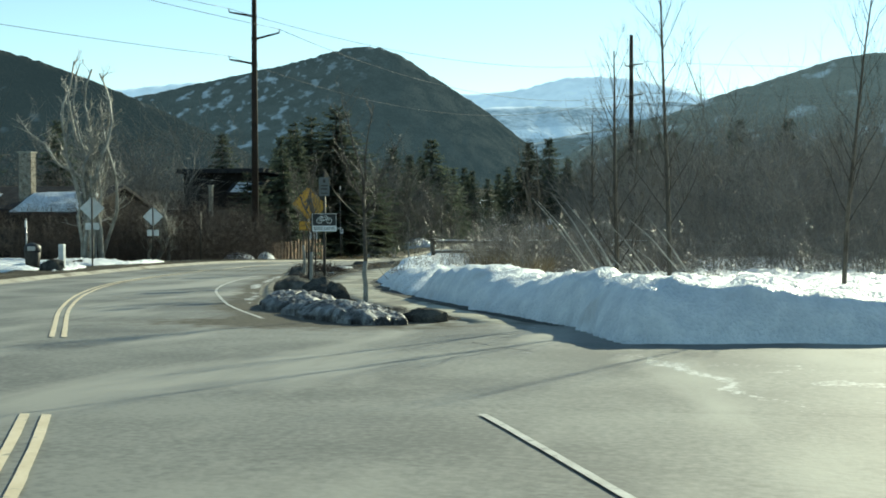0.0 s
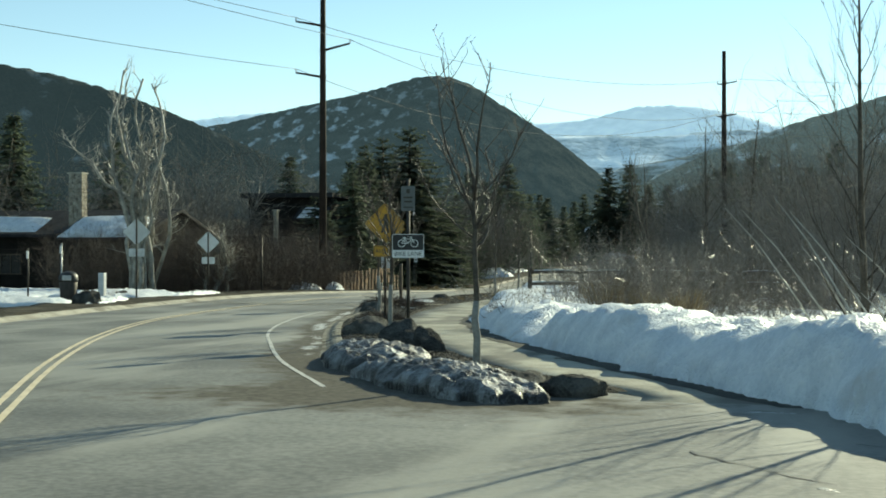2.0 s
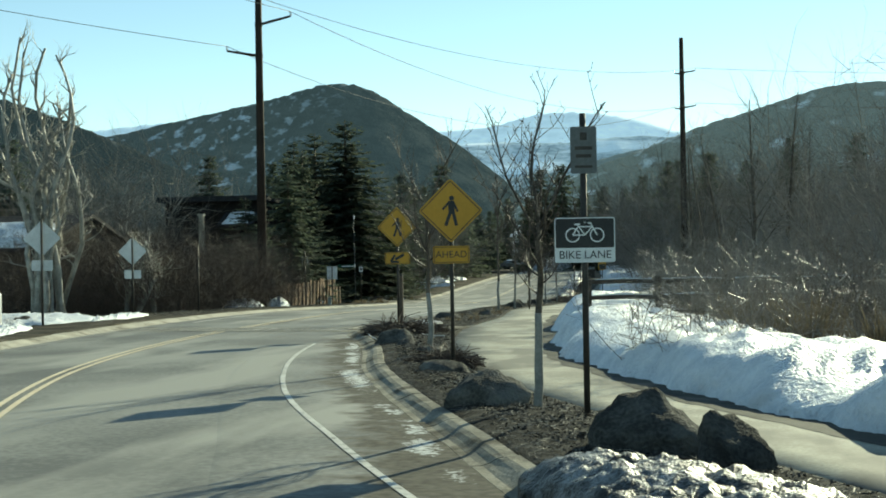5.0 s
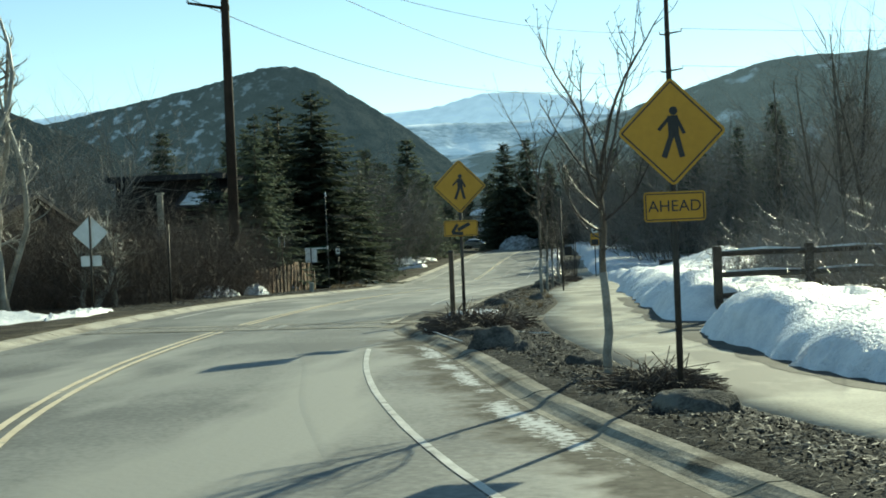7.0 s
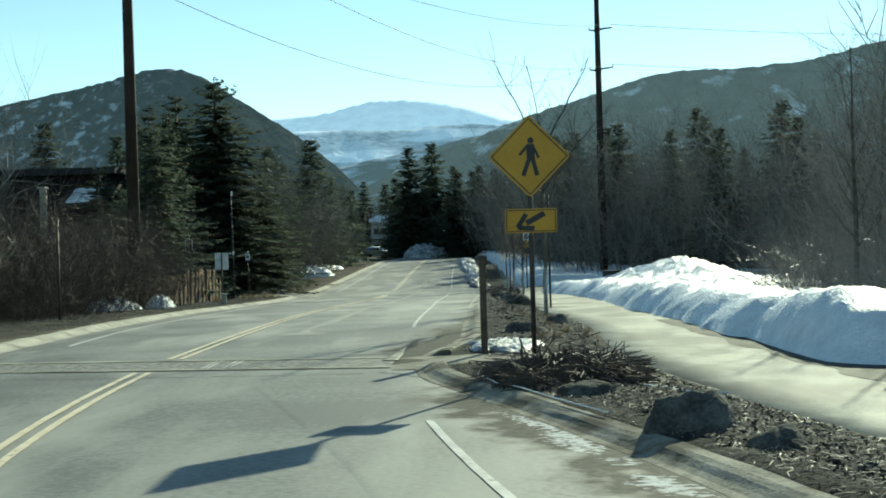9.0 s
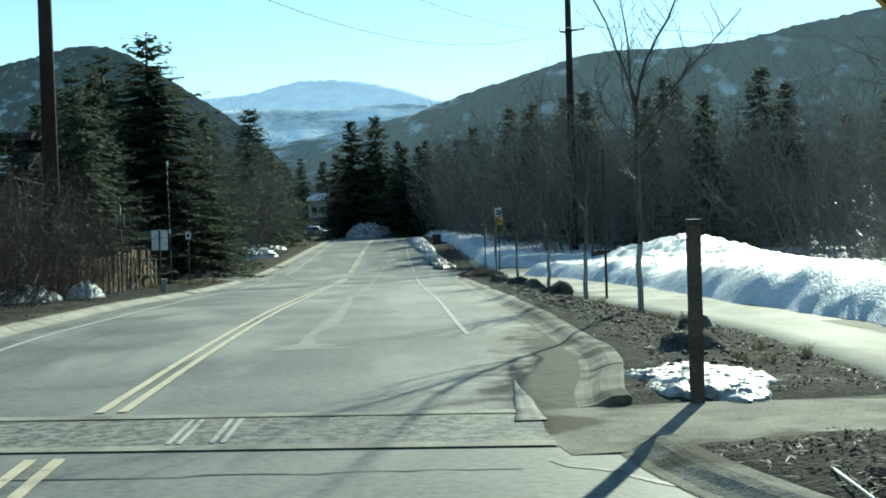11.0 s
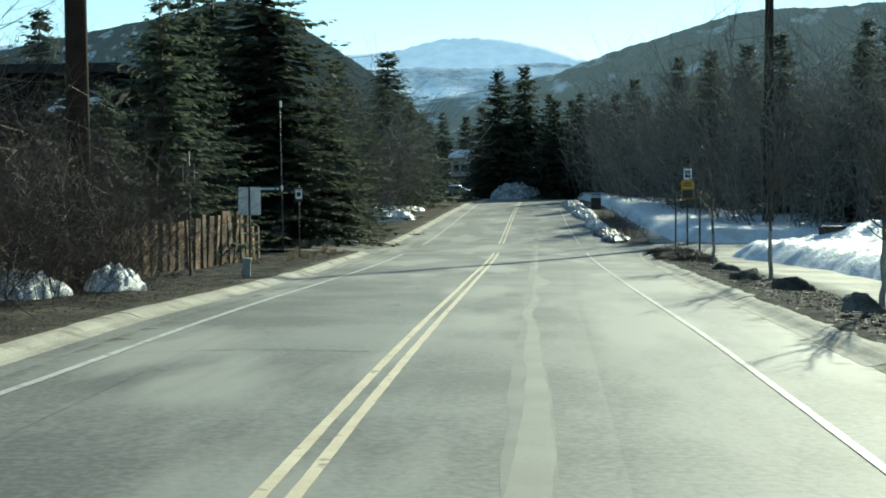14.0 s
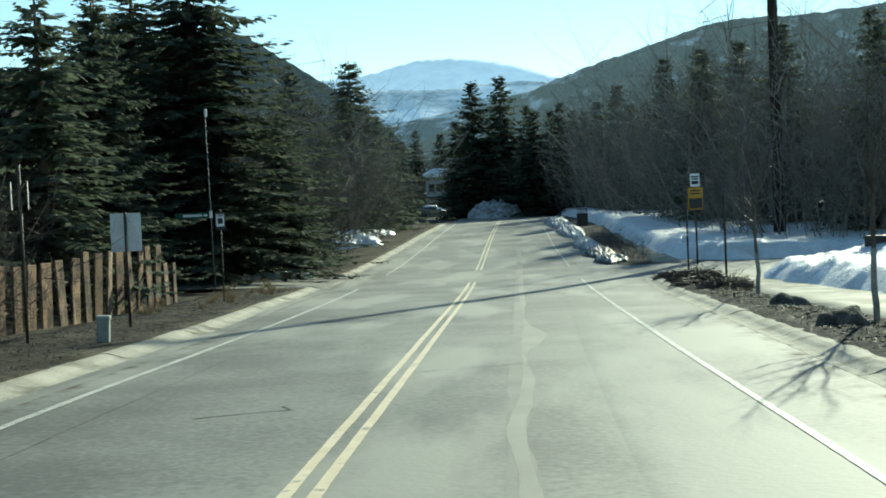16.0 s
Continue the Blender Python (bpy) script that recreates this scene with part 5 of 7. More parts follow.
def spruce(seed, height=14.0, width=3.4, step=0.13, big=1.0):
    """A dense conifer: whorls of drooping boughs, upturned at the tip, each a spine with many narrow needle sprays; a slender leader on top."""
    rng = random.Random(seed)
    trunk, crown = Geo(), Geo()
    trunk.tube([(0, 0, -0.3), (0, 0, height * 0.5), (0, 0, height)], [0.018 * height, 0.010 * height, 0.01], 7)
    whorls = int(height * 2.9)
    for i in range(whorls):
        t = max(0.015, min(0.99, (i + rng.uniform(-.35, .35)) / whorls))
        z = height * (0.03 + 0.96 * t)
        reach = width * (1 - t) ** 0.80 * (0.70 + 0.30 * min(1.0, t / 0.10)) * rng.uniform(0.82, 1.12) + 0.12
        count = 9 if t < 0.6 else (7 if t < 0.85 else 5)
        for b in range(count):
            az = b * 6.283 / count + i * 0.7 + rng.uniform(-.3, .3)
            length = reach * rng.uniform(0.62, 1.16) * (1 + 0.16 * wave(math.cos(az) * 1.3, math.sin(az) * 1.3, 1.0, seed + i // 6))
            zb = z + rng.uniform(-0.2, 0.2)
            droop = 0.16 + 0.34 * (1 - t) if t < 0.9 else -0.5
            out = Vector((math.cos(az), math.sin(az), 0))
            across = Vector((-math.sin(az), math.cos(az), 0))
            n = max(4, int(length / step))
            lift = rng.uniform(-0.10, 0.10)
            for k in range(n):
                s = (k + 0.5 + rng.uniform(-.3, .3)) / n
                p = Vector((0, 0, zb)) + out * length * s + Vector((0, 0, length * (0.06 * s - droop * s ** 1.5 + 0.20 * s ** 4 + lift * s)))
                for sg in (-1, 1):
                    wlen = (0.16 + 0.46 * (1 - s) * min(1.0, length / 2.0)) * rng.uniform(0.6, 1.35) * (0.6 + 0.4 * big)
                    dirn = (across * sg * rng.uniform(0.5, 1) + out * rng.uniform(0.4, 1.0) + Vector((0, 0, rng.uniform(-0.85, 0.05)))).normalized()
                    half = dirn.cross(Vector((rng.uniform(-.8, .8), rng.uniform(-.8, .8), 1))).normalized() * rng.uniform(0.034, 0.062) * big * (1 + 0.9 * (1 - s))
                    mid = p + dirn * wlen * 0.4
                    crown.add([p, mid + half, p + dirn * wlen, mid - half], [(0, 1, 2, 3)])
            tip = Vector((0, 0, zb)) + out * length + Vector((0, 0, length * (0.26 - droop + lift)))
            crown.add([tip - out * 0.24, tip - out * 0.08 + across * 0.04 * big, tip + out * 0.12 + Vector((0, 0, 0.03)), tip - out * 0.08 - across * 0.04 * big], [(0, 1, 2, 3)])
    return trunk, crown


SPRUCE = []
for i, (h, w, step, big) in enumerate(((14.5, 5.0, 0.125, 1.3), (13.0, 3.9, 0.125, 1.25), (9.5, 3.2, 0.115, 1.1), (14.5, 5.0, 0.30, 2.1), (13.0, 3.9, 0.28, 2.0))):
    trunk, crown = spruce(400 + i, h, w, step, big)
    SPRUCE.append((trunk.mesh("trunk", M_BARK, True), crown.mesh("needles", M_NEEDLE), h))


def make_spruce(i, x, y, height, turn, fat=1.0, label="dark green spruce with drooping boughs"):
    far_off = i < 2 and (y > 143 or x > -3 or x < -45)
    t, c, h = SPRUCE[i + 3 if far_off else i]
    base = tagged(new("spruce_tree"), label, "tree", "spruces")
    s = height / h
    base.matrix_basis = Matrix.LocRotScale((x, y, ground_at(x, y)), Euler((0, 0, turn)), (s * fat, s * fat, s))
    part("trunk", t, None, base)
    part("crown", c, None, base)
    return base


for i, x, y, h, turn, fat in ((0, -33.6, 122, 15.2, 0.3, 1.75), (1, -36.9, 124.5, 14.4, 1.9, 1.9), (1, -39.5, 127, 14.0, 4.0, 1.5), (2, -33.2, 103.5, 9.8, 0.5, 1.45), (2, -35.2, 100.2, 7.4, 2.2, 1.45),
                              (2, -33.2, 97.5, 6.0, 3.1, 1.2), (0, -34.8, 113, 12.0, 5.1, 1.0), (2, -31.4, 129, 7.8, 1.2, 1.6), (0, -36.0, 133, 11.5, 2.9, 1.4),
                              (0, -33.6, 141, 9.5, 3.3, 1.4), (0, -33.4, 170, 14.0, 0.1, 1.6), (1, -36.0, 158, 12.5, 1.1, 1.5), (1, -38.5, 180, 12.0, 2.1, 1.4), (0, -33.2, 186, 10.5, 4.1, 1.1),
                              (2, -33.0, 151, 8.5, 0.4, 1.5), (0, -32.4, 160, 10.5, 2.4, 1.2), (2, -33.0, 178, 9.0, 5.4, 1.3), (0, -33.5, 201, 10.0, 1.4, 1.2), (2, -35.2, 192, 11.0, 3.4, 1.4),
                              (1, -25.6, 218, 16.3, 0.7, 1.35), (1, -22.3, 219, 16.9, 2.7, 1.4), (1, -27.9, 222, 12.0, 1.7, 1.3), (0, -19.2, 221, 13.5, 3.7, 1.2), (1, -16.4, 219, 12.6, 0.9, 1.4), (0, -12.6, 217, 12.0, 2.2, 1.2), (1, -10.8, 222, 13.5, 4.2, 1.4), (0, -7.4, 214, 12.5, 5.2, 1.2), (1, -34.5, 290, 14.0, 0.3, 1.5), (1, -30.6, 294, 13.2, 1.3, 1.5), (0, -38.5, 286, 14.5, 2.3, 1.2), (1, -41.5, 292, 13.0, 3.0, 1.4), (1, -26.5, 287, 12.5, 3.3, 1.5), (1, -56, 92, 13.2, 0.9, 1.3), (0, -59.5, 97, 13.8, 2.6, 1.1), (1, -61.5, 90, 12.0, 4.1, 1.3), (0, -15.5, 214, 13.0, 1.7, 1.2), (1, -9.5, 205, 14.0, 0.2, 1.4), (0, -6, 190, 15.0, 5.5, 1.1), (1, -1.0, 178, 15.0, 3.5, 1.4),
                              (0, 4, 196, 13.0, 2.5, 1.2), (1, -6.5, 160, 12.5, 1.2, 1.4), (0, 7.5, 168, 16.0, 0.9, 1.1), (1, 12, 150, 15.0, 4.4, 1.3), (0, 19, 165, 13.0, 3.9, 1.2),
                              (1, 2.8, 131, 11.5, 2.6, 1.3), (0, 24, 140, 14.0, 0.6, 1.1), (1, -44, 140, 14.0, 0.8, 1.3), (0, -47, 126, 13.0, 2.0, 1.2), (1, -50, 155, 14.0, 3.0, 1.3), (0, -52, 100, 12.0, 1.0, 1.2),
                              (1, -57, 86, 10.5, 2.0, 1.4), (0, -62, 80, 9.5, 0.0, 1.2), (1, -66, 92, 11.0, 5.0, 1.3), (0, -41, 200, 13.0, 5.2, 1.2), (1, -46, 214, 14.0, 2.2, 1.3),
                              (0, -13, 240, 14.0, 3.0, 1.2), (1, -38.6, 236, 12.0, 0.4, 1.4), (0, -41.5, 244, 13.0, 1.9, 1.3), (1, -38.0, 252, 11.0, 3.3, 1.4), (0, -45, 238, 13.0, 4.6, 1.3), (1, -4, 232, 14.0, 1.0, 1.2), (1, 30, 190, 12.0, 2.0, 1.3), (0, 17, 118, 9.0, 1.0, 1.1), (1, -18.5, 211, 12.0, 5.0, 1.5), (0, 0.5, 140, 12.0, 1.1, 1.1), (1, -2.5, 152, 13.5, 2.2, 1.3), (0, 6, 155, 14.0, 3.1, 1.1), (1, -5, 172, 14.0, 0.4, 1.3),
                              (0, 10, 136, 12.5, 5.2, 1.1), (1, 15, 128, 12.0, 4.1, 1.3), (0, -9, 196, 11.0, 2.9, 1.2), (0, 1, 186, 11.5, 1.9, 1.2), (1, 20, 152, 11.0, 0.9, 1.4), (0, 14, 176, 12.0, 3.6, 1.2)):
    make_spruce(i, x, y, h, turn, fat)


def cut_back(seed, stems=520):
    """A low dense mound of short crooked dead stems."""
    rng = random.Random(seed)
    g = Geo()
    for _ in range(stems):
        az, r = rng.uniform(0, 6.283), 0.5 * math.sqrt(rng.random())
        p = Vector((r * math.cos(az), r * math.sin(az), -0.1))
        d = Vector((p.x * 1.1 + rng.uniform(-.5, .5), p.y * 1.1 + rng.uniform(-.5, .5), 1.0)).normalized()
        h = rng.uniform(0.45, 0.75) * (1.1 - 1.3 * r) + 0.12
        mid = p + d * h * 0.6
        bend = (d + Vector((p.x * 2 + rng.uniform(-.9, .9), p.y * 2 + rng.uniform(-.9, .9), rng.uniform(-1.5, -0.5)))).normalized()
        g.tube([p, mid, mid + bend * h * 0.5], [0.012, 0.010, 0.006], 3)
    return g.mesh("stems", M_REDBRUSH)


CUT_BACK = [cut_back(910 + i) for i in range(3)]
for i, (x, y, s) in enumerate(((-11.68, 38.75, 0.85), (-11.45, 38.45, 0.6), (-11.9, 38.5, 0.55), (-14.6, 49.3, 1.15), (-14.2, 48.7, 0.95), (-14.75, 48.4, 0.7), (-14.0, 49.6, 0.9), (-15.0, 49.9, 0.5), (-14.3, 100.5, 1.0), (-14.6, 103.2, 1.1), (-14.0, 102.2, 0.9), (-14.4, 106.4, 1.1), (-13.9, 108.6, 1.0), (-14.7, 109.4, 0.8))):
    ob = new("cut_back_shrub", CUT_BACK[i % 3])
    ob.matrix_basis = pose(x, y, ground_at(x, y) + 0.06, 0, 0, 70 * i) @ Matrix.Diagonal((s, s, s * 0.85, 1))
    tagged(ob, "low dense clump of dark cut-back dead stems in mulch", "shrub", "cut-back shrubs")

# ---- rocks ----
def boulder(seed, rx, ry, h):
    rng = random.Random(seed)
    bm = bmesh.new()
    bmesh.ops.create_icosphere(bm, subdivisions=4, radius=1)
    cuts = [(Vector((rng.uniform(-1, 1), rng.uniform(-1, 1), rng.uniform(-.3, 1))).normalized(), rng.uniform(0.55, 0.85)) for _ in range(9)]
    for v in bm.verts:
        p = v.co.copy()
        for nrm, d in cuts:
            over = p.dot(nrm) - d
            if over > 0:
                p -= nrm * over * 0.78
        p *= 1 + 0.14 * noise.noise(p * 1.8 + Vector((seed, 0, 0))) + 0.09 * noise.noise(p * 4.5 + Vector((0, seed, 0))) + 0.05 * noise.noise(p * 9 + Vector((0, seed, 3))) + 0.025 * noise.noise(p * 22 + Vector((3, seed, 0)))
        v.co = Vector((p.x * rx, p.y * ry, max(-0.25, p.z) * h))
    g = Geo()
    bm.verts.index_update()
    g.add([v.co[:] for v in bm.verts], [[v.index for v in f.verts] for f in bm.faces])
    bm.free()
    return g


for i, (x, y, rx, ry, h, turn) in enumerate(((-8.3, 28.9, 0.52, 0.5, 0.60, 0.4), (-7.75, 28.1, 0.38, 0.36, 0.45, 1.5), (-10.18, 32.5, 0.57, 0.48, 0.46, 0.2), (-11.38, 37.0, 0.56, 0.42, 0.26, 2.0), (-5.2, 22.7, 0.42, 0.34, 0.26, 0.9),
                                             (-4.5, 22.4, 0.45, 0.32, 0.25, 0.2), (-6.6, 25.2, 0.5, 0.3, 0.2, 0.7), (-13.74, 44.8, 0.50, 0.36, 0.42, 0.5), (-13.25, 43.6, 0.34, 0.3, 0.28, 1.9),
                                             (-14.35, 47.3, 0.36, 0.30, 0.24, 2.4), (-14.7, 57.4, 0.55, 0.45, 0.30, 1.1), (-13.9, 60.6, 0.3, 0.3, 0.22, 0.3), (-14.7, 86.6, 0.46, 0.42, 0.46, 0.6), (-14.3, 83.2, 0.5, 0.42, 0.44, 1.6), (-14.4, 92.0, 0.5, 0.4, 0.3, 0.9), (-14.3, 73.2, 0.5, 0.42, 0.34, 0.2),
                                             (-14.45, 77.1, 0.45, 0.4, 0.36, 2.2), (-12.4, 41.5, 0.35, 0.3, 0.22, 1.0),
                                             (-25.5, 48.6, 0.62, 0.5, 0.62, 0.3), (-27.9, 55.6, 0.45, 0.4, 0.42, 1.4), (-26.3, 49.6, 0.3, 0.28, 0.25, 2.0))):
    ob = part("boulder", boulder(500 + i, rx, ry, h), M_ROCK, smooth=True)
    ob.matrix_basis = pose(x, y, ground_at(x, y) + (0.03 if y < 23 else 0.06), 0, 0, math.degrees(turn))
    tagged(ob, "rough grey landscaping boulder set in soil", "boulder", "landscaping boulders")


# ---- signs ----
def letters(body, size, mat, parent, m, name="lettering"):
    c = bpy.data.curves.new(name, "FONT")
    c.body, c.size, c.align_x, c.align_y, c.extrude = body, size, "CENTER", "CENTER", 0.0015
    tmp = new(name, c)
    me = bpy.data.meshes.new_from_object(tmp)
    bpy.data.objects.remove(tmp)
    me.transform(m)
    me.materials.clear()
    me.materials.append(mat)
    return part(name, me, mat, parent)


FACE = Matrix.Rotation(radians(90), 4, "X")      # lays x, y drawings upright, facing -y


def flat(points, thick, m=None):
    """A plate cut to an outline, drawn in x and z, facing -y."""
    g = Geo()
    n = len(points)
    v = [(x, -thick / 2, z) for x, z in points] + [(x, thick / 2, z) for x, z in points]
    f = [tuple(range(n)), tuple(range(2 * n - 1, n - 1, -1))] + [(i, (i + 1) % n + 0, n + (i + 1) % n, n + i)[::-1] for i in range(n)]
    g.add(v if m is None else [m @ Vector(p) for p in v], f)
    return g


def rounded(w, h, r=0.03, k=4):
    pts = []
    for cx, cz, a0 in ((w / 2 - r, h / 2 - r, 0), (-w / 2 + r, h / 2 - r, 90), (-w / 2 + r, -h / 2 + r, 180), (w / 2 - r, -h / 2 + r, 270)):
        pts += [(cx + r * math.cos(radians(a0 + 90 * i / k)), cz + r * math.sin(radians(a0 + 90 * i / k))) for i in range(k + 1)]
    return pts


def diamond(side, r=0.05):
    c = math.cos(radians(45))
    return [(x * c - z * c, x * c + z * c) for x, z in rounded(side, side, r)]


def bar(x0, z0, x1, z1, w, y=-0.004, t=0.003):
    d = Vector((x1 - x0, z1 - z0))
    nrm = Vector((-d.y, d.x)).normalized() * w / 2
    return moved(flat([(x0 + nrm.x, z0 + nrm.y), (x0 - nrm.x, z0 - nrm.y), (x1 - nrm.x, z1 - nrm.y), (x1 + nrm.x, z1 + nrm.y)], t), Matrix.Translation((0, y, 0)))


def disc(x, z, r, y=-0.004, n=20, t=0.003):
    return moved(flat([(x + r * math.cos(i * 6.28319 / n), z + r * math.sin(i * 6.28319 / n)) for i in range(n)], t), Matrix.Translation((0, y, 0)))


def ring(x, z, r, w, y=-0.004, n=28):
    g = Geo()
    for i in range(n):
        a = i * 6.28319 / n
        for q, yy in ((r, y - 0.002), (r - w, y - 0.002)):
            g.v.append((x + q * math.cos(a), yy, z + q * math.sin(a)))
    g.f = [(2 * i, 2 * i + 1, (2 * i + 3) % (2 * n), (2 * i + 2) % (2 * n)) for i in range(n)]
    return g


def post(base, height, r=0.03, mat=None, square=False, bolts=()):
    g = Geo()
    if square:
        g = moved(bevel_box((r * 2, r * 2, height + 0.3), r * 0.2, 1), Matrix.Translation((0, 0, height / 2 - 0.15)))
    else:
        g.tube([(0, 0, -0.3), (0, 0, height)], [r, r], 10)
    part("post", g, mat or M_POST, base, smooth=not square)
    for z in bolts:
        b = Geo()
        b.tube([(0, -r - 0.035, z), (0, -r - 0.012, z)], [0.012, 0.012], 6)
        part("bolt", b, M_STEEL, base)


def warning_sign(name, x, y, turn, centre, side, plate, plate_at, label, arrow=False, post_h=3.0):
    base = thing(name, label, "road sign", at=(x, y, ground_at(x, y) + 0.1, 0, 0, turn))
    post(base, post_h, 0.032)
    up = Matrix.Translation((0, -0.045, centre))
    board = part("warning_board", flat(diamond(side), 0.004, up), M_SIGNYEL, base, "yellow diamond board")
    edge = Geo()
    d = side * 0.7071 - 0.045
    for q in range(4):
        a, b = radians(90 * q), radians(90 * q + 90)
        s = bar(d * math.cos(a), d * math.sin(a), d * math.cos(b), d * math.sin(b), 0.014)
        edge.add(s.v, s.f)
    part("border", moved(edge, up), M_SIGNBLK, board)
    k = side / 0.76
    sym = Geo()
    for s in (disc(0.02 * k, 0.205 * k, 0.042 * k), bar(0.01 * k, 0.16 * k, 0.02 * k, -0.04 * k, 0.105 * k), bar(0.04 * k, -0.02 * k, 0.095 * k, -0.25 * k, 0.055 * k), bar(0.0, -0.02 * k, -0.085 * k, -0.25 * k, 0.055 * k),
              bar(-0.03 * k, 0.13 * k, -0.13 * k, 0.02 * k, 0.035 * k), bar(0.05 * k, 0.13 * k, 0.12 * k, -0.02 * k, 0.035 * k)):
        sym.add(s.v, s.f)
    part("symbol", moved(sym, up), M_SIGNBLK, board, "plain black symbol")
    pw, ph = plate
    up2 = Matrix.Translation((0, -0.045, plate_at))
    sub = part("plaque", flat(rounded(pw, ph), 0.004, up2), M_SIGNYEL, base, "yellow rectangular plaque")
    frame_g = Geo()
    for s in (bar(-pw / 2 + .02, ph / 2 - .02, pw / 2 - .02, ph / 2 - .02, .01), bar(-pw / 2 + .02, -ph / 2 + .02, pw / 2 - .02, -ph / 2 + .02, .01), bar(-pw / 2 + .02, -ph / 2 + .02, -pw / 2 + .02, ph / 2 - .02, .01), bar(pw / 2 - .02, -ph / 2 + .02, pw / 2 - .02, ph / 2 - .02, .01)):
        frame_g.add(s.v, s.f)
    part("border", moved(frame_g, up2), M_SIGNBLK, sub)
    if arrow:
        g = Geo()
        for s in (bar(0.17, 0.09, -0.06, -0.03, 0.07), bar(-0.17, -0.085, 0.04, -0.095, 0.06), bar(-0.17, -0.085, -0.06, 0.085, 0.06)):
            g.add(s.v, s.f)
        part("arrow", moved(g, up2), M_SIGNBLK, sub, "black arrow pointing down and aside")
    else:
        letters("AHEAD", 0.152, M_SIGNBLK, sub, up2 @ Matrix.Translation((0, -0.005, 0)) @ FACE)
    return base


warning_sign("pedestrian_ahead_sign", -11.45, 38.3, 6, 2.47, 0.73, (0.58, 0.28), 1.77, "yellow diamond warning sign with an AHEAD plaque", post_h=2.9)
warning_sign("pedestrian_crossing_sign", -14.75, 50.3, 3, 2.66, 0.73, (0.65, 0.30), 1.86, "yellow diamond crossing sign with an arrow plaque below", True, 3.1)

bike = thing("bike_lane_sign", "black and white bike lane sign on a dark steel post", "road sign", at=(-8.98, 31.45, ground_at(-9, 31.5) + 0.1, 0, 0, 10))
post(bike, 3.1, 0.034, bolts=(1.62, 1.98))
high = part("upper_plate", flat(rounded(0.27, 0.48, 0.02), 0.004, Matrix.Translation((0, -0.045, 2.72))), M_GREYPLATE, bike, "small grey plate")
for z, w, h in ((2.86, 0.07, 0.08), (2.74, 0.18, 0.035), (2.66, 0.16, 0.035), (2.55, 0.18, 0.025)):
    part("text_bar", moved(flat(rounded(w, h, 0.006), 0.002), Matrix.Translation((0, -0.0495, z))), M_POST, high)
up = Matrix.Translation((0, -0.04, 1.80))
board = part("sign_board", flat(rounded(0.62, 0.46, 0.025), 0.004, up), M_SIGNWHT, bike, "white sign board")
part("black_field", moved(flat(rounded(0.60, 0.30, 0.015), 0.002), up @ Matrix.Translation((0, -0.0035, 0.07))), M_SIGNBLK, board)
g = Geo()
for s in (ring(-0.125, -0.01, 0.075, 0.013), ring(0.125, -0.01, 0.075, 0.013), bar(-0.125, -0.01, -0.07, 0.075, .013), bar(-0.07, 0.075, 0.075, 0.075, .013), bar(0.125, -0.01, 0.06, 0.11, .013), bar(-0.125, -0.01, 0.0, -0.01, .013),
          bar(0.0, -0.01, 0.075, 0.075, .013), bar(0.0, -0.01, -0.075, 0.095, .013), bar(-0.105, 0.1, -0.045, 0.1, .018), bar(0.03, 0.115, 0.07, 0.11, .014)):
    g.add(s.v, s.f)
part("bicycle_symbol", moved(g, up @ Matrix.Translation((0, -0.004, 0.06))), M_SIGNWHT, board, "white bicycle outline")
letters("BIKE LANE", 0.115, M_SIGNBLK, board, up @ Matrix.Translation((0, -0.0045, -0.155)) @ FACE)


def sign_back(x, y, turn, centre, side, plate_at, label):
    base = thing("warning_sign_back", label, "road sign", "sign backs", at=(x, y, ground_at(x, y) + 0.1, 0, 0, turn))
    post(base, centre + side * 0.72, 0.035)
    part("diamond_plate", flat(diamond(side), 0.004, Matrix.Translation((0, 0.045, centre))), M_PLATE, base, "bare grey metal diamond")
    part("lower_plate", flat(rounded(0.62, 0.32), 0.004, Matrix.Translation((0, 0.045, plate_at))), M_PLATE, base, "bare grey metal plate")


sign_back(-26.6, 54.4, 20, 2.68, 0.78, 1.85, "back of a bare metal diamond sign on a dark post")
sign_back(-27.8, 64.0, 16, 2.42, 0.76, 1.55, "back of a bare metal diamond sign on a dark post")


def plate_sign(name, x, y, turn, height, plates, label, r=0.03, back=True, mat=None):
    base = thing(name, label, "road sign" if plates else "post", at=(x, y, ground_at(x, y) + 0.1, 0, 0, turn))
    post(base, height, r)
    for w, h, z, m, depth in plates:
        part("plate", flat(rounded(w, h, 0.025), 0.004, Matrix.Translation((0, depth, z))), m, base)
    return base


plate_sign("speed_sign_back", -27.45, 93.0, 8, 2.35, ((0.62, 0.78, 1.95, M_PLATE, 0.04),), "back of a rectangular road sign in bare metal")
bus = plate_sign("bus_stop_sign", -28.45, 105.0, 4, 2.75, ((0.30, 0.52, 2.4, M_SIGNBLK, -0.04),), "small black and white bus stop sign on a slim post", 0.025)
up = Matrix.Translation((0, -0.046, 2.42))
for nm, w, h, z, m in (("white_panel", 0.24, 0.36, 0.0, M_SIGNWHT), ("bus_symbol", 0.15, 0.17, -0.01, M_SIGNBLK), ("text_bar", 0.2, 0.03, 0.14, M_SIGNBLK)):
    part(nm, moved(flat(rounded(w, h, 0.02), 0.002), up @ Matrix.Translation((0, -0.003 if m is M_SIGNBLK else 0, z))), m, bus)
plate_sign("parking_sign", -28.1, 89.3, 110, 3.15, ((0.34, 0.5, 2.6, M_PLATE, -0.14), (0.34, 0.5, 2.6, M_PLATE, 0.14)), "slim post carrying two narrow plates seen edge-on", 0.028)
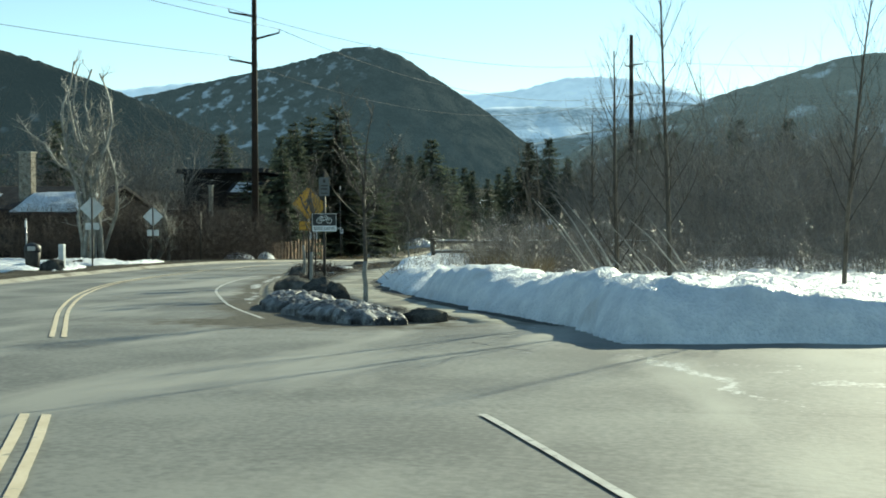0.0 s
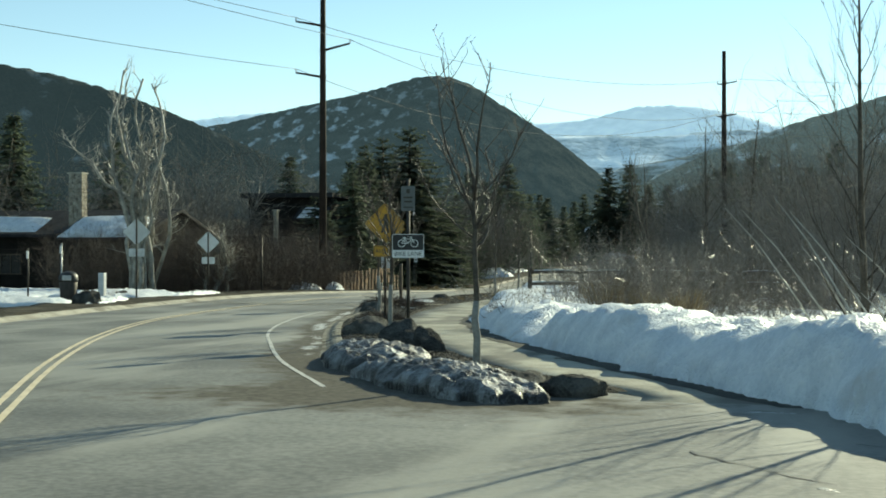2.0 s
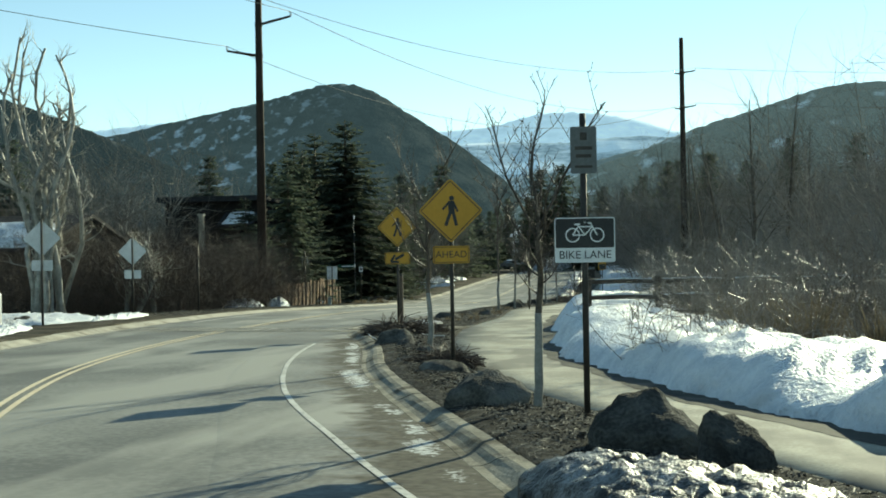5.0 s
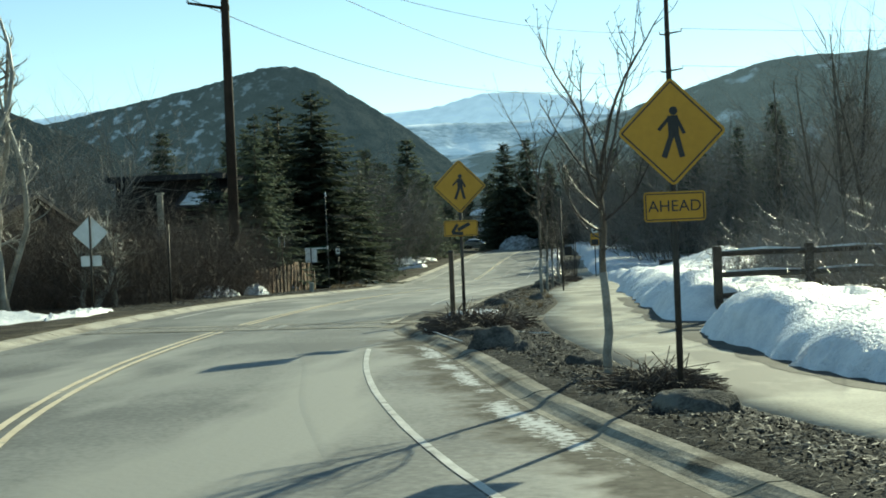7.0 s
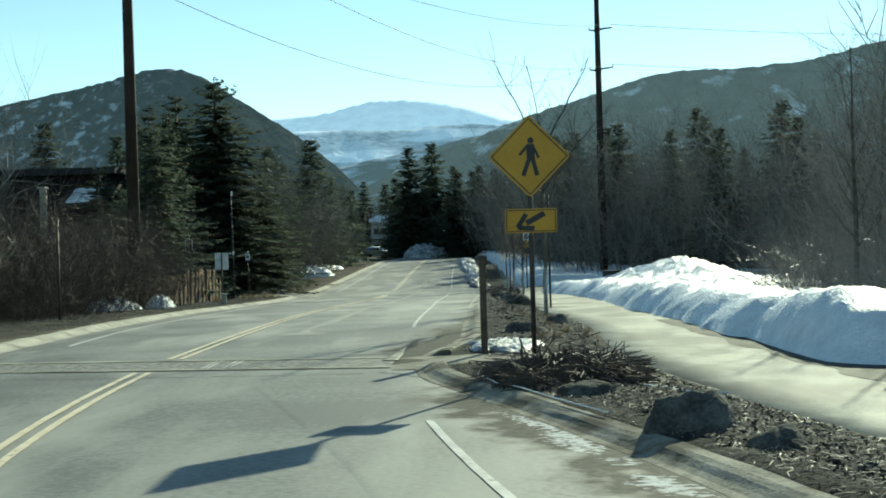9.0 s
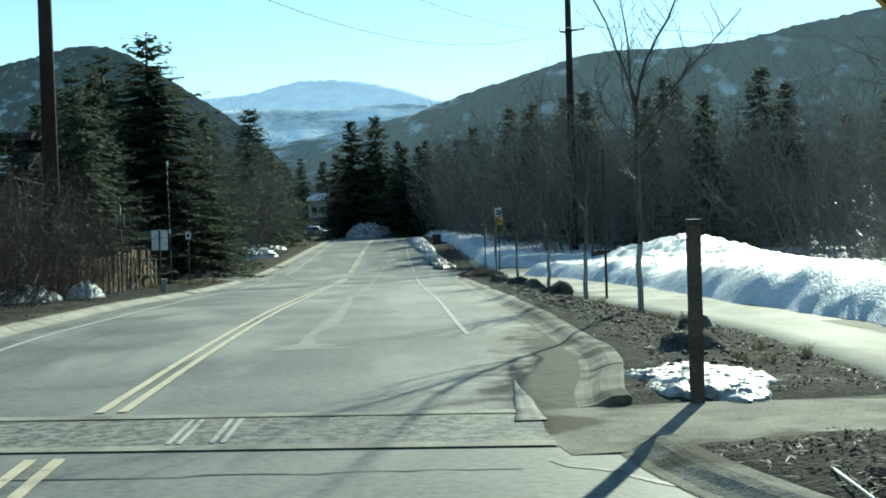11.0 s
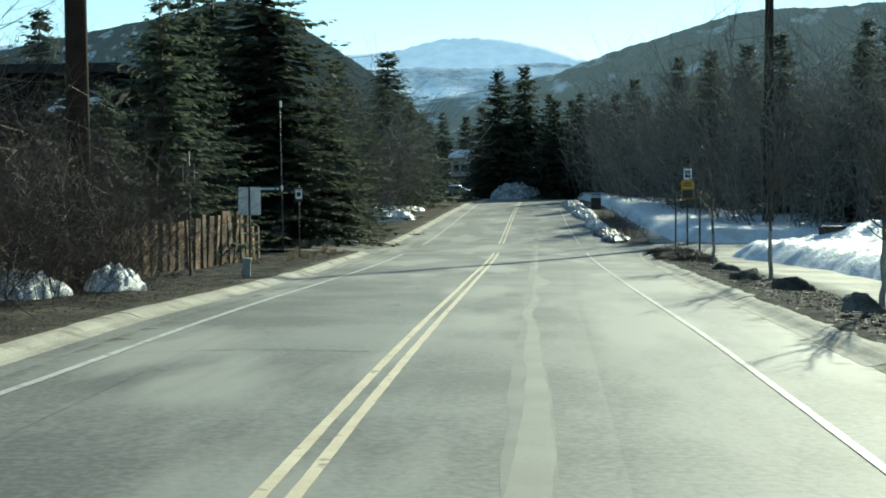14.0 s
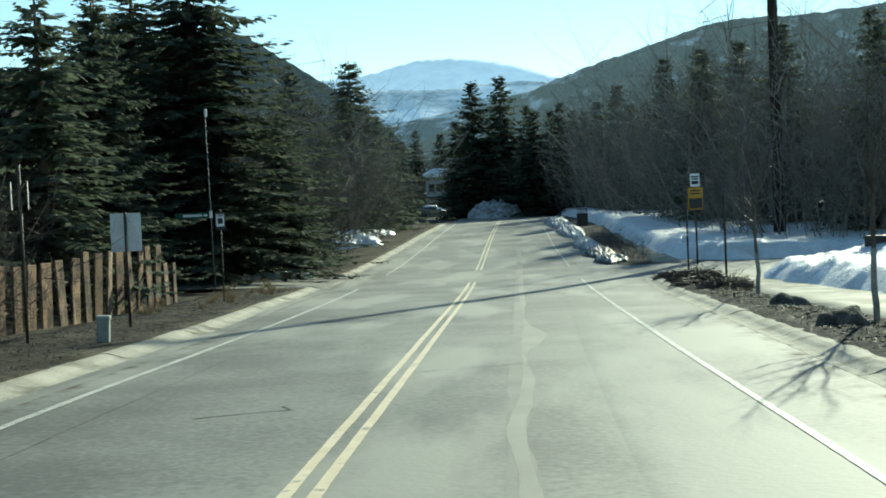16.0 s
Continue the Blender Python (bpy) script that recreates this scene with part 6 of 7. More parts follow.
speed = plate_sign("speed_display_sign", -12.33, 121.3, 4, 3.7, ((0.40, 0.54, 3.42, M_SIGNWHT, -0.045), (0.62, 0.92, 2.65, M_SIGNYEL, -0.06)), "yellow speed display with a white plate above", 0.04)
part("display", moved(bevel_box((0.52, 0.06, 0.42), 0.015), Matrix.Translation((0, -0.08, 2.45))), M_SIGNBLK, speed, "dark display window")
for z, w, h in ((3.56, 0.3, 0.06), (3.47, 0.26, 0.06), (3.32, 0.28, 0.14), (2.98, 0.4, 0.06), (2.86, 0.42, 0.06)):
    part("text_bar", moved(flat(rounded(w, h, 0.008), 0.003), Matrix.Translation((0, -0.05 if z > 3.2 else -0.065, z))), M_SIGNBLK, speed)
plate_sign("slim_post", -13.6, 105.0, 0, 2.5, (), "slim dark post beside the path", 0.035)
plate_sign("slim_post", -13.64, 113.6, 0, 2.5, (), "slim dark post beside the path", 0.035)
plate_sign("slim_post", -13.42, 71.3, 0, 3.2, (), "tall slim dark post beside the path", 0.03)

bin_far = thing("litter_bin", "dark square litter bin with a pale slatted top beside the road", "litter bin", at=(-15.3, 165, ground_at(-15.3, 165), 0, 0, 4))
part("body", moved(bevel_box((0.80, 0.70, 1.0), 0.04), Matrix.Translation((0, 0, 0.5))), M_POST, bin_far)
for k in range(4):
    part("slat", moved(bevel_box((0.07, 0.5, 0.32), 0.015), Matrix.Translation((-0.3 + 0.2 * k, 0, 1.14))), M_PLATE, bin_far)
part("lid", moved(bevel_box((0.84, 0.74, 0.06), 0.02), Matrix.Translation((0, 0, 1.33))), M_SIGNBLK, bin_far)

lone = thing("slim_post", "tall slim dark post in front of dark brush", "post", at=(-26.78, 68.3, ground_at(-26.8, 68.3)))
post(lone, 2.85, 0.035, M_POST)
for pts in (((-15.6, 50.4), (-15.66, 49.6), (-15.45, 48.6), (-15.2, 47.9), (-14.9, 46.8), (-14.5, 45.6)), ((-15.2, 49.5), (-15.25, 48.8), (-14.95, 48.4), (-14.6, 47.6)), ((-13.9, 47.9), (-13.5, 47.2), (-13.2, 46.9))):
    g = Geo()
    g.tube([(x + 0.2, y, float(level(y)) + 0.135 + 0.01 * math.sin(5 * y)) for x, y in pts], [0.008] * len(pts), 6)
    tagged(part("irrigation_tube", g, M_SIGNWHT, smooth=True), "thin pale irrigation tube lying on the mulch", "hose", "irrigation tubes")
g = Geo()
limb(g, random.Random(5), Vector((-5.55, 27.75, float(level(27.7)) + 0.05)), Vector((0.75, -0.62, -0.04)), 0.8, 0.008, 1, 0.12, 5, 0.05, 2, 0.5, 0.4)
tagged(part("fallen_branch", g, M_BARK, smooth=True), "small dead branch lying on the path", "branch")

# street name sign with a tall slender pole
street = thing("street_name_pole", "tall slender pole with a dark green street name blade", "street sign", at=(-31.1, 114.0, ground_at(-31, 114) + 0.05))
g = Geo()
g.tube([(0.10, 0, -0.3), (0.07, 0, 3.2), (0.03, 0, 6.7)], [0.026, 0.023, 0.018], 8)
part("pole", g, M_WIRE, street, smooth=True)
part("cap_box", moved(bevel_box((0.09, 0.09, 0.30), 0.02), Matrix.Translation((0.07, -0.02, 6.6))), M_WHITEBOX, street, "small white box at the top")
part("clamp", moved(bevel_box((0.10, 0.10, 0.26), 0.015), Matrix.Translation((0.07, 0, 2.85))), M_WHITEBOX, street)
blade = part("name_blade", flat(rounded(1.25, 0.22, 0.02), 0.006, Matrix.Translation((-0.66, 0, 2.83))), M_SIGNGRN, street, "dark green street name blade")
part("text_bar", moved(flat(rounded(0.72, 0.09, 0.01), 0.002), Matrix.Translation((-0.62, -0.005, 2.83))), M_SIGNWHT, blade)
part("text_bar", moved(flat(rounded(0.14, 0.08, 0.01), 0.002), Matrix.Translation((-0.13, -0.005, 2.83))), M_SIGNWHT, blade)

stub = thing("marker_post", "short weathered brown timber post beside the ramp", "post", at=(-15.37, 53.8, ground_at(-15.4, 53.8)))
post(stub, 1.5, 0.052, M_OLDWOOD, True)
part("post_cap", moved(bevel_box((0.115, 0.115, 0.05), 0.012), Matrix.Translation((0, 0, 1.51))), M_SIGNBLK, stub, "dark cap")

mark = thing("utility_marker", "small leaning pale utility pedestal on the verge", "utility box", at=(-26.5, 88.6, ground_at(-26.5, 88.6) + 0.05, 2, 3, 10))
part("body", moved(bevel_box((0.21, 0.18, 0.56), 0.025), Matrix.Translation((0, 0, 0.20))), M_GREYGREEN, mark)
part("lid", moved(bevel_box((0.235, 0.205, 0.08), 0.025), Matrix.Translation((0, 0, 0.49))), M_GREYGREEN, mark)

# mailbox group on the left
bin_ = thing("litter_bin", "dark rounded litter bin beside the verge", "litter bin", at=(-28.6, 52.6, ground_at(-28.6, 52.6) + 0.05, 0, 0, 20))
g = Geo()
g.tube([(0, 0, 0), (0, 0, 0.1), (0, 0, 0.72), (0, 0, 0.76)], [0.28, 0.31, 0.36, 0.33], 14)
part("body", g, M_POST, bin_, smooth=True)
g = Geo()
g.tube([(0, 0, 0.74), (0, 0, 0.80), (0, 0, 0.98), (0, 0, 1.10), (0, 0, 1.15)], [0.37, 0.385, 0.37, 0.26, 0.08], 14)
part("hood", g, M_SIGNBLK, bin_, "dark domed hood", smooth=True)
part("flap", moved(bevel_box((0.34, 0.03, 0.2), 0.01), Matrix.Translation((0, -0.375, 0.9))), M_STEEL, bin_)
for px, py in ((-31.6, 49.0), (-33.2, 47.2)):
    rf = thing("fence_panel", "short dark rail fence bay capped with snow", "fence", "rail fence by the verge", at=(px, py, ground_at(px, py), 0, 0, 42))
    post(rf, 1.3, 0.07, M_OLDWOOD, True)
    for z in (0.45, 0.95):
        g = Geo()
        g.tube([(0, 0, z), (0, -2.4, z)], [0.06, 0.06], 6)
        part("rail", g, M_OLDWOOD, rf)
        g = Geo()
        g.tube([(0, -0.15, z + 0.07), (0, -1.2, z + 0.09), (0, -2.3, z + 0.07)], [0.04, 0.06, 0.04], 6)
        part("rail_snow", g, M_SNOW, rf, "strip of snow on the rail", smooth=True)
ped = thing("utility_pedestal", "white utility pedestal standing in snow", "utility box", at=(-27.9, 54.0, ground_at(-27.9, 54) + 0.05))
part("body", moved(bevel_box((0.25, 0.25, 1.15), 0.03), Matrix.Translation((0, 0, 0.5))), M_WHITEBOX, ped)
for x, y, h, mt in ((-28.9, 52.6, 2.3, M_STEEL), (-30.0, 52.0, 2.1, M_POST)):
    pp = thing("marker_post", "slim metal post beside the mailbox", "post", at=(x, y, ground_at(x, y)))
    post(pp, h, 0.035, mt)
    part("reflector", moved(bevel_box((0.09, 0.03, 0.3), 0.01), Matrix.Translation((0, -0.05, h - 0.25))), M_WHITEBOX, pp)


# ---- utility poles and cables ----
def utility_pole(x, y, height, r0, r1, arms, label):
    """arms: (height, length, bearing in degrees, rise)."""
    base = thing("utility_pole", label, "utility pole", "utility poles", at=(x, y, ground_at(x, y)))
    g = Geo()
    g.tube([(0, 0, -0.5), (0, 0, height * 0.5), (0, 0, height)], [r0, (r0 + r1) / 2, r1], 12)
    part("shaft", g, M_CORTEN, base, smooth=True)
    ends = []
    for z, length, az, rise in arms:
        d = Vector((math.cos(radians(az)), math.sin(radians(az)), 0))
        tip = d * length + Vector((0, 0, z + rise))
        g = Geo()
        g.tube([Vector((0, 0, z)), tip], [0.085, 0.06], 7)
        arm = part("arm", g, M_CORTEN, base)
        ins = Geo()
        for k in range(4):
            ins.tube([tip + Vector((0, 0, 0.02 + 0.06 * k)), tip + Vector((0, 0, 0.05 + 0.06 * k))], [0.07, 0.05], 8)
        part("insulator", ins, M_STEEL, arm)
        ends.append(base.matrix_basis.translation + tip + Vector((0, 0, 0.25)))
    for z, *_ in arms:
        k = r0 + (r1 - r0) * z / height + 0.02
        band = Geo()
        band.tube([(0, 0, z - 0.12), (0, 0, z + 0.12)], [k, k], 12)
        part("band", band, M_CORTEN, base)
    return ends


p1 = utility_pole(-29.3, 85.0, 22.5, 0.27, 0.15, ((17.1, 1.75, 190, 0.3), (15.5, 1.75, 10, 0.45), (13.8, 1.75, 190, 0.3)), "tall weathered brown steel utility pole with upswept arms")
p2 = utility_pole(-5.3, 140.0, 23.6, 0.36, 0.2, ((20.3, 1.3, 15, 0.2), (17.0, 1.3, 15, 0.2), (20.2, 0.7, 195, 0.05), (16.9, 0.7, 195, 0.05)), "tall weathered brown steel utility pole with short arms")


def cable(a, b, sag, r=0.018, label="thin overhead power cable between the poles"):
    pts = []
    for i in range(33):
        t = i / 32
        p = Vector(a).lerp(Vector(b), t)
        p.z -= 4 * sag * t * (1 - t)
        pts.append(p)
    g = Geo()
    g.tube(pts, [r] * 33, 5)
    tagged(part("power_cable", g, M_WIRE, smooth=True), label, "cable", "overhead cables", kind="structure")


for end, far_end, sag in ((p1[0], p2[0], 2.0), (p1[1], p2[1], 2.6), (p1[2], p2[3], 3.2)):
    cable(end, far_end, sag)
for end, over in ((p1[0], (-67, 22, 24.5)), (p1[1], (-62, 14, 23.0)), (p1[2], (-70, 24, 19.0))):
    cable(end, over, 1.5)
for end, over in ((p2[0], (90, 175, 24.0)), (p2[1], (90, 175, 20.5))):
    cable(end, over, 2.0)


# ---- slab fence ----
fence = thing("slab_fence", "leaning fence of rough cedar slabs with dark gaps", "fence")
rng = random.Random(9)
y = 90.6
k = 0
while y < 106.6:
    w = rng.uniform(0.42, 0.54)
    x = -30.25 - 0.006 * (y - 88)
    h = 1.15 + 0.6 * min(1, max(0, (y - 90) / 12)) + rng.uniform(-0.06, 0.06)
    if y > 105.2:
        h = 1.2
    g = bevel_box((0.06, w, h + 0.2), 0.012, 1)
    g = moved(g, Matrix.Translation((x, y, ground_at(x, y) + h / 2)) @ Euler((radians(rng.uniform(-5, 3)), radians(rng.uniform(-3, 3)), radians(rng.uniform(-4, 7)))).to_matrix().to_4x4())
    part("slab", g, M_CEDAR, fence)
    y += w + rng.uniform(0.34, 0.46)
for z in (0.45, 1.0):
    g = Geo()
    g.tube([(-30.35, 90.5, ground_at(-30, 90.5) + z), (-30.40, 97, ground_at(-30, 97) + z), (-30.46, 106.6, ground_at(-30, 106.6) + z)], [0.05, 0.05, 0.05], 6)
    part("rail", g, M_OLDWOOD, fence)

# rail fence beside the gap in the snow bank
for i in range(5):
    x, y = -9.92 + 1.75 * i, 50.8 + 0.25 * i
    rf = thing("fence_panel", "dark three-rail timber fence bay in snow", "fence", "rail fence behind the bank", at=(x, y, ground_at(x, y) - 0.08, 0, 0, 8))
    post(rf, 1.5, 0.075, M_OLDWOOD, True)
    for z in (0.55, 0.95, 1.35):
        g = Geo()
        g.tube([(0, 0, z), (0.9, 0.02, z + 0.02), (1.75, 0, z)], [0.055, 0.06, 0.055], 6)
        part("rail", g, M_OLDWOOD, rf)
        if z > 0.9:
            g = Geo()
            g.tube([(0.15, 0, z + 0.06), (0.9, 0.02, z + 0.085), (1.6, 0, z + 0.06)], [0.02, 0.035, 0.02], 5)
            part("rail_snow", g, M_SNOW, rf, "thin snow on the rail", smooth=True)
crate = thing("utility_cabinet", "dark utility cabinet half sunk in snow", "utility box", at=(-7.68, 110.5, -1.62, 0, 0, 12))
part("body", moved(bevel_box((0.9, 0.6, 0.75), 0.03), Matrix.Translation((0, 0, 0.35))), M_POST, crate)
part("lid", moved(bevel_box((0.96, 0.66, 0.07), 0.02), Matrix.Translation((0, 0, 0.75))), M_SIGNBLK, crate)


# ---- houses ----
def wall_box(base, name, x0, x1, y0, y1, z0, z1, mat):
    g = Geo()
    g.box(((x0 + x1) / 2, (y0 + y1) / 2, (z0 + z1) / 2), (x1 - x0, y1 - y0, z1 - z0))
    return part(name, g, mat, base)


def gable(x0, x1, y0, y1, z0, rise, over=0.5, thick=0.18, along="x"):
    """Two sloping roof slabs."""
    g = Geo()
    if along == "x":
        ym = (y0 + y1) / 2
        for s, ye in ((-1, y0 - over), (1, y1 + over)):
            a = [(x0 - over, ye, z0 - rise * over / (ym - y0)), (x1 + over, ye, z0 - rise * over / (ym - y0)), (x1 + over, ym, z0 + rise), (x0 - over, ym, z0 + rise)]
            g.add(a + [(p[0], p[1], p[2] + thick) for p in a], [(0, 1, 2, 3), (7, 6, 5, 4), (0, 4, 5, 1), (1, 5, 6, 2), (2, 6, 7, 3), (3, 7, 4, 0)])
    else:
        xm = (x0 + x1) / 2
        for s, xe in ((-1, x0 - over), (1, x1 + over)):
            a = [(xe, y0 - over, z0 - rise * over / (xm - x0)), (xe, y1 + over, z0 - rise * over / (xm - x0)), (xm, y1 + over, z0 + rise), (xm, y0 - over, z0 + rise)]
            g.add(a + [(p[0], p[1], p[2] + thick) for p in a], [(0, 1, 2, 3), (7, 6, 5, 4), (0, 4, 5, 1), (1, 5, 6, 2), (2, 6, 7, 3), (3, 7, 4, 0)])
    return g


def window(base, x, z, w, h, y):
    fr = Geo()
    for c, s in (((x, y, z + h / 2), (w + 0.16, 0.1, 0.08)), ((x, y, z - h / 2), (w + 0.16, 0.1, 0.08)), ((x - w / 2, y, z), (0.08, 0.1, h)), ((x + w / 2, y, z), (0.08, 0.1, h)), ((x, y, z), (0.05, 0.08, h))):
        fr.box(c, s)
    wn_ = part("window", fr, M_OLDWOOD, base)
    p = Geo()
    p.box((x, y + 0.03, z), (w, 0.02, h))
    part("pane", p, M_GLASS, wn_)


def snow_slab(x0, x1, y0, y1, z0, z1, t=0.3, n=16):
    """Snow lying on one roof slope, rounded at the rim; z0 at y0, z1 at y1."""
    g = Geo()
    for j in range(n + 1):
        for i in range(n + 1):
            u, v = i / n, j / n
            edge_k = min(u, 1 - u, v * 1.2, (1 - v) * 1.2) * 6
            k = min(1.0, max(0.0, edge_k)) ** 0.5
            x, y = x0 + (x1 - x0) * u, y0 + (y1 - y0) * v
            g.v.append((x + 0.1 * wave(v, u, 3, 5), y, z0 + (z1 - z0) * v + t * k * (1 + 0.25 * wave(x, y, 0.9)) - 0.02))
    w = n + 1
    for j in range(n):
        for i in range(n):
            g.f.append((j * w + i, j * w + i + 1, (j + 1) * w + i + 1, (j + 1) * w + i))
    return g


def stone_chimney(base, x, y, z0, z1, w, d):
    rng = random.Random(int(abs(x) * 10))
    core = Geo()
    core.box((x, y, (z0 + z1) / 2), (w - 0.08, d - 0.08, z1 - z0))
    ch = part("chimney", core, M_STONE, base, "tan stone chimney")
    z = z0
    while z < z1 - 0.05:
        h = min(rng.uniform(0.2, 0.32), z1 - z)
        for face in range(2):
            span = w if face == 0 else d
            u = -span / 2
            while u < span / 2 - 0.02:
                l = min(rng.uniform(0.22, 0.45), span / 2 - u)
                g = bevel_box((l - 0.02, 0.09, h - 0.02), 0.02, 1)
                place = (x + u + l / 2, y - d / 2, z + h / 2) if face == 0 else (x + w / 2, y + u + l / 2, z + h / 2)
                part("stone", moved(g, Matrix.Translation(place) @ Matrix.Rotation(radians(90 * face), 4, "Z")), M_STONE, ch)
                u += l
        z += h
    cap = Geo()
    cap.box((x, y, z1 + 0.05), (w + 0.16, d + 0.16, 0.1))
    part("chimney_cap", cap, M_CURB, ch)


gz = ground_at(-42, 78)
h1 = thing("brown_house", "dark brown timber house with snow on its porch roof", "house")
wall_box(h1, "wall", -56, -38.5, 77.5, 88, gz - 0.3, gz + 3.4, M_SIDING)
part("roof", gable(-56, -38.5, 77.5, 88, gz + 3.4, 1.5), M_ROOF, h1)
for x in (-56.0, -38.5):
    g = Geo()
    g.add([(x + dx, y, z) for dx in (-0.1, 0.1) for y, z in ((77.5, gz + 3.4), (88, gz + 3.4), (82.75, gz + 4.9))], [(0, 1, 2), (5, 4, 3), (0, 3, 4, 1), (1, 4, 5, 2), (2, 5, 3, 0)])
    part("gable_wall", g, M_SIDING, h1)
for x in (-54, -50.5, -47, -43.8, -40.6):
    window(h1, x, gz + 1.6, 1.4, 1.2, 77.46)
g = Geo()
a = [(-42.3, 74.6, gz + 3.05), (-37.0, 74.6, gz + 3.05), (-37.0, 77.6, gz + 4.25), (-42.3, 77.6, gz + 4.25)]
g.add(a + [(p[0], p[1], p[2] + 0.16) for p in a], [(3, 2, 1, 0), (4, 5, 6, 7), (0, 1, 5, 4), (1, 2, 6, 5), (2, 3, 7, 6), (3, 0, 4, 7)])
part("porch_roof", g, M_ROOF, h1)
part("roof_snow", snow_slab(-42.2, -37.3, 74.6, 77.5, gz + 3.2, gz + 4.4, 0.32), M_SNOW, h1, "thick snow on the porch roof", smooth=True)
part("roof_snow", snow_slab(-56, -45.2, 77.4, 79.2, gz + 3.6, gz + 4.5, 0.22), M_SNOW, h1, "snow along the eave", smooth=True)
for x in (-41.9, -39.6, -37.4):
    g = Geo()
    g.tube([(x, 74.9, gz - 0.3), (x, 74.9, gz + 3.1)], [0.1, 0.1], 8)
    part("porch_post", g, M_SIDING, h1)
stone_chimney(h1, -43.3, 79.0, gz + 3.0, gz + 7.2, 0.85, 0.70)

gz = ground_at(-42, 114)
h2 = thing("flat_roofed_house", "dark flat-roofed house behind brush and spruces", "house")
wall_box(h2, "wall", -46.2, -38.6, 113.6, 122, gz - 0.3, gz + 8.1, M_SIDING)
g = Geo()
g.box((-42.4, 117.6, gz + 8.3), (8.6, 9.4, 0.4))
part("roof", g, M_ROOF, h2)
wall_box(h2, "low_wing", -45.6, -37.2, 97.5, 113.58, gz - 0.3, gz + 4.2, M_SIDING)
g = Geo()
g.box((-41.4, 105.4, gz + 4.35), (9.2, 16.2, 0.3))
part("low_roof", g, M_ROOF, h2)
for x in (-44.2, -41.4, -38.8):
    window(h2, x, gz + 2.2, 1.4, 1.4, 97.45)
g = Geo()
a = [(-41.2, 111.4, gz + 6.1), (-38.4, 111.4, gz + 6.1), (-38.4, 113.56, gz + 7.1), (-41.2, 113.56, gz + 7.1)]
g.add(a + [(p[0], p[1], p[2] + 0.15) for p in a], [(3, 2, 1, 0), (4, 5, 6, 7), (0, 1, 5, 4), (1, 2, 6, 5), (2, 3, 7, 6), (3, 0, 4, 7)])
part("porch_roof", g, M_ROOF, h2)
part("roof_snow", snow_slab(-40.8, -38.7, 111.4, 113.3, gz + 6.25, gz + 7.1, 0.3), M_SNOW, h2, "patch of snow on the small roof", smooth=True)
stone_chimney(h2, -36.75, 95.9, gz + 0.2, gz + 6.35, 0.26, 0.26)

gz = ground_at(-31, 268)
h3 = thing("grey_house", "pale grey two-storey house with a snowy roof far down the road", "house")
wall_box(h3, "wall", -35.6, -31.2, 268, 277, gz - 0.5, gz + 6.2, M_HOUSE)
hip = Geo()
hip.add([(-36.1, 267.4, gz + 6.1), (-30.7, 267.4, gz + 6.1), (-30.7, 277.5, gz + 6.1), (-36.1, 277.5, gz + 6.1), (-35.9, 267.6, gz + 6.6), (-30.9, 267.6, gz + 6.6), (-30.9, 277.3, gz + 6.6), (-35.9, 277.3, gz + 6.6),
         (-34.6, 269.4, gz + 7.5), (-32.2, 269.4, gz + 7.5), (-32.2, 275.5, gz + 7.5), (-34.6, 275.5, gz + 7.5)],
        [(3, 2, 1, 0), (0, 1, 5, 4), (1, 2, 6, 5), (2, 3, 7, 6), (3, 0, 4, 7), (4, 5, 9, 8), (5, 6, 10, 9), (6, 7, 11, 10), (7, 4, 8, 11), (8, 9, 10, 11)])
part("roof", hip, M_SNOW, h3, "rounded roof under thick snow")
for x in (-34.7, -33.4, -32.1):
    for z in (1.4, 4.4):
        window(h3, x, gz + z, 0.8, 1.1, 267.95)
g = Geo()
g.box((-33.4, 267.2, gz + 2.9), (4.6, 1.8, 0.2))
part("balcony", g, M_OLDWOOD, h3)



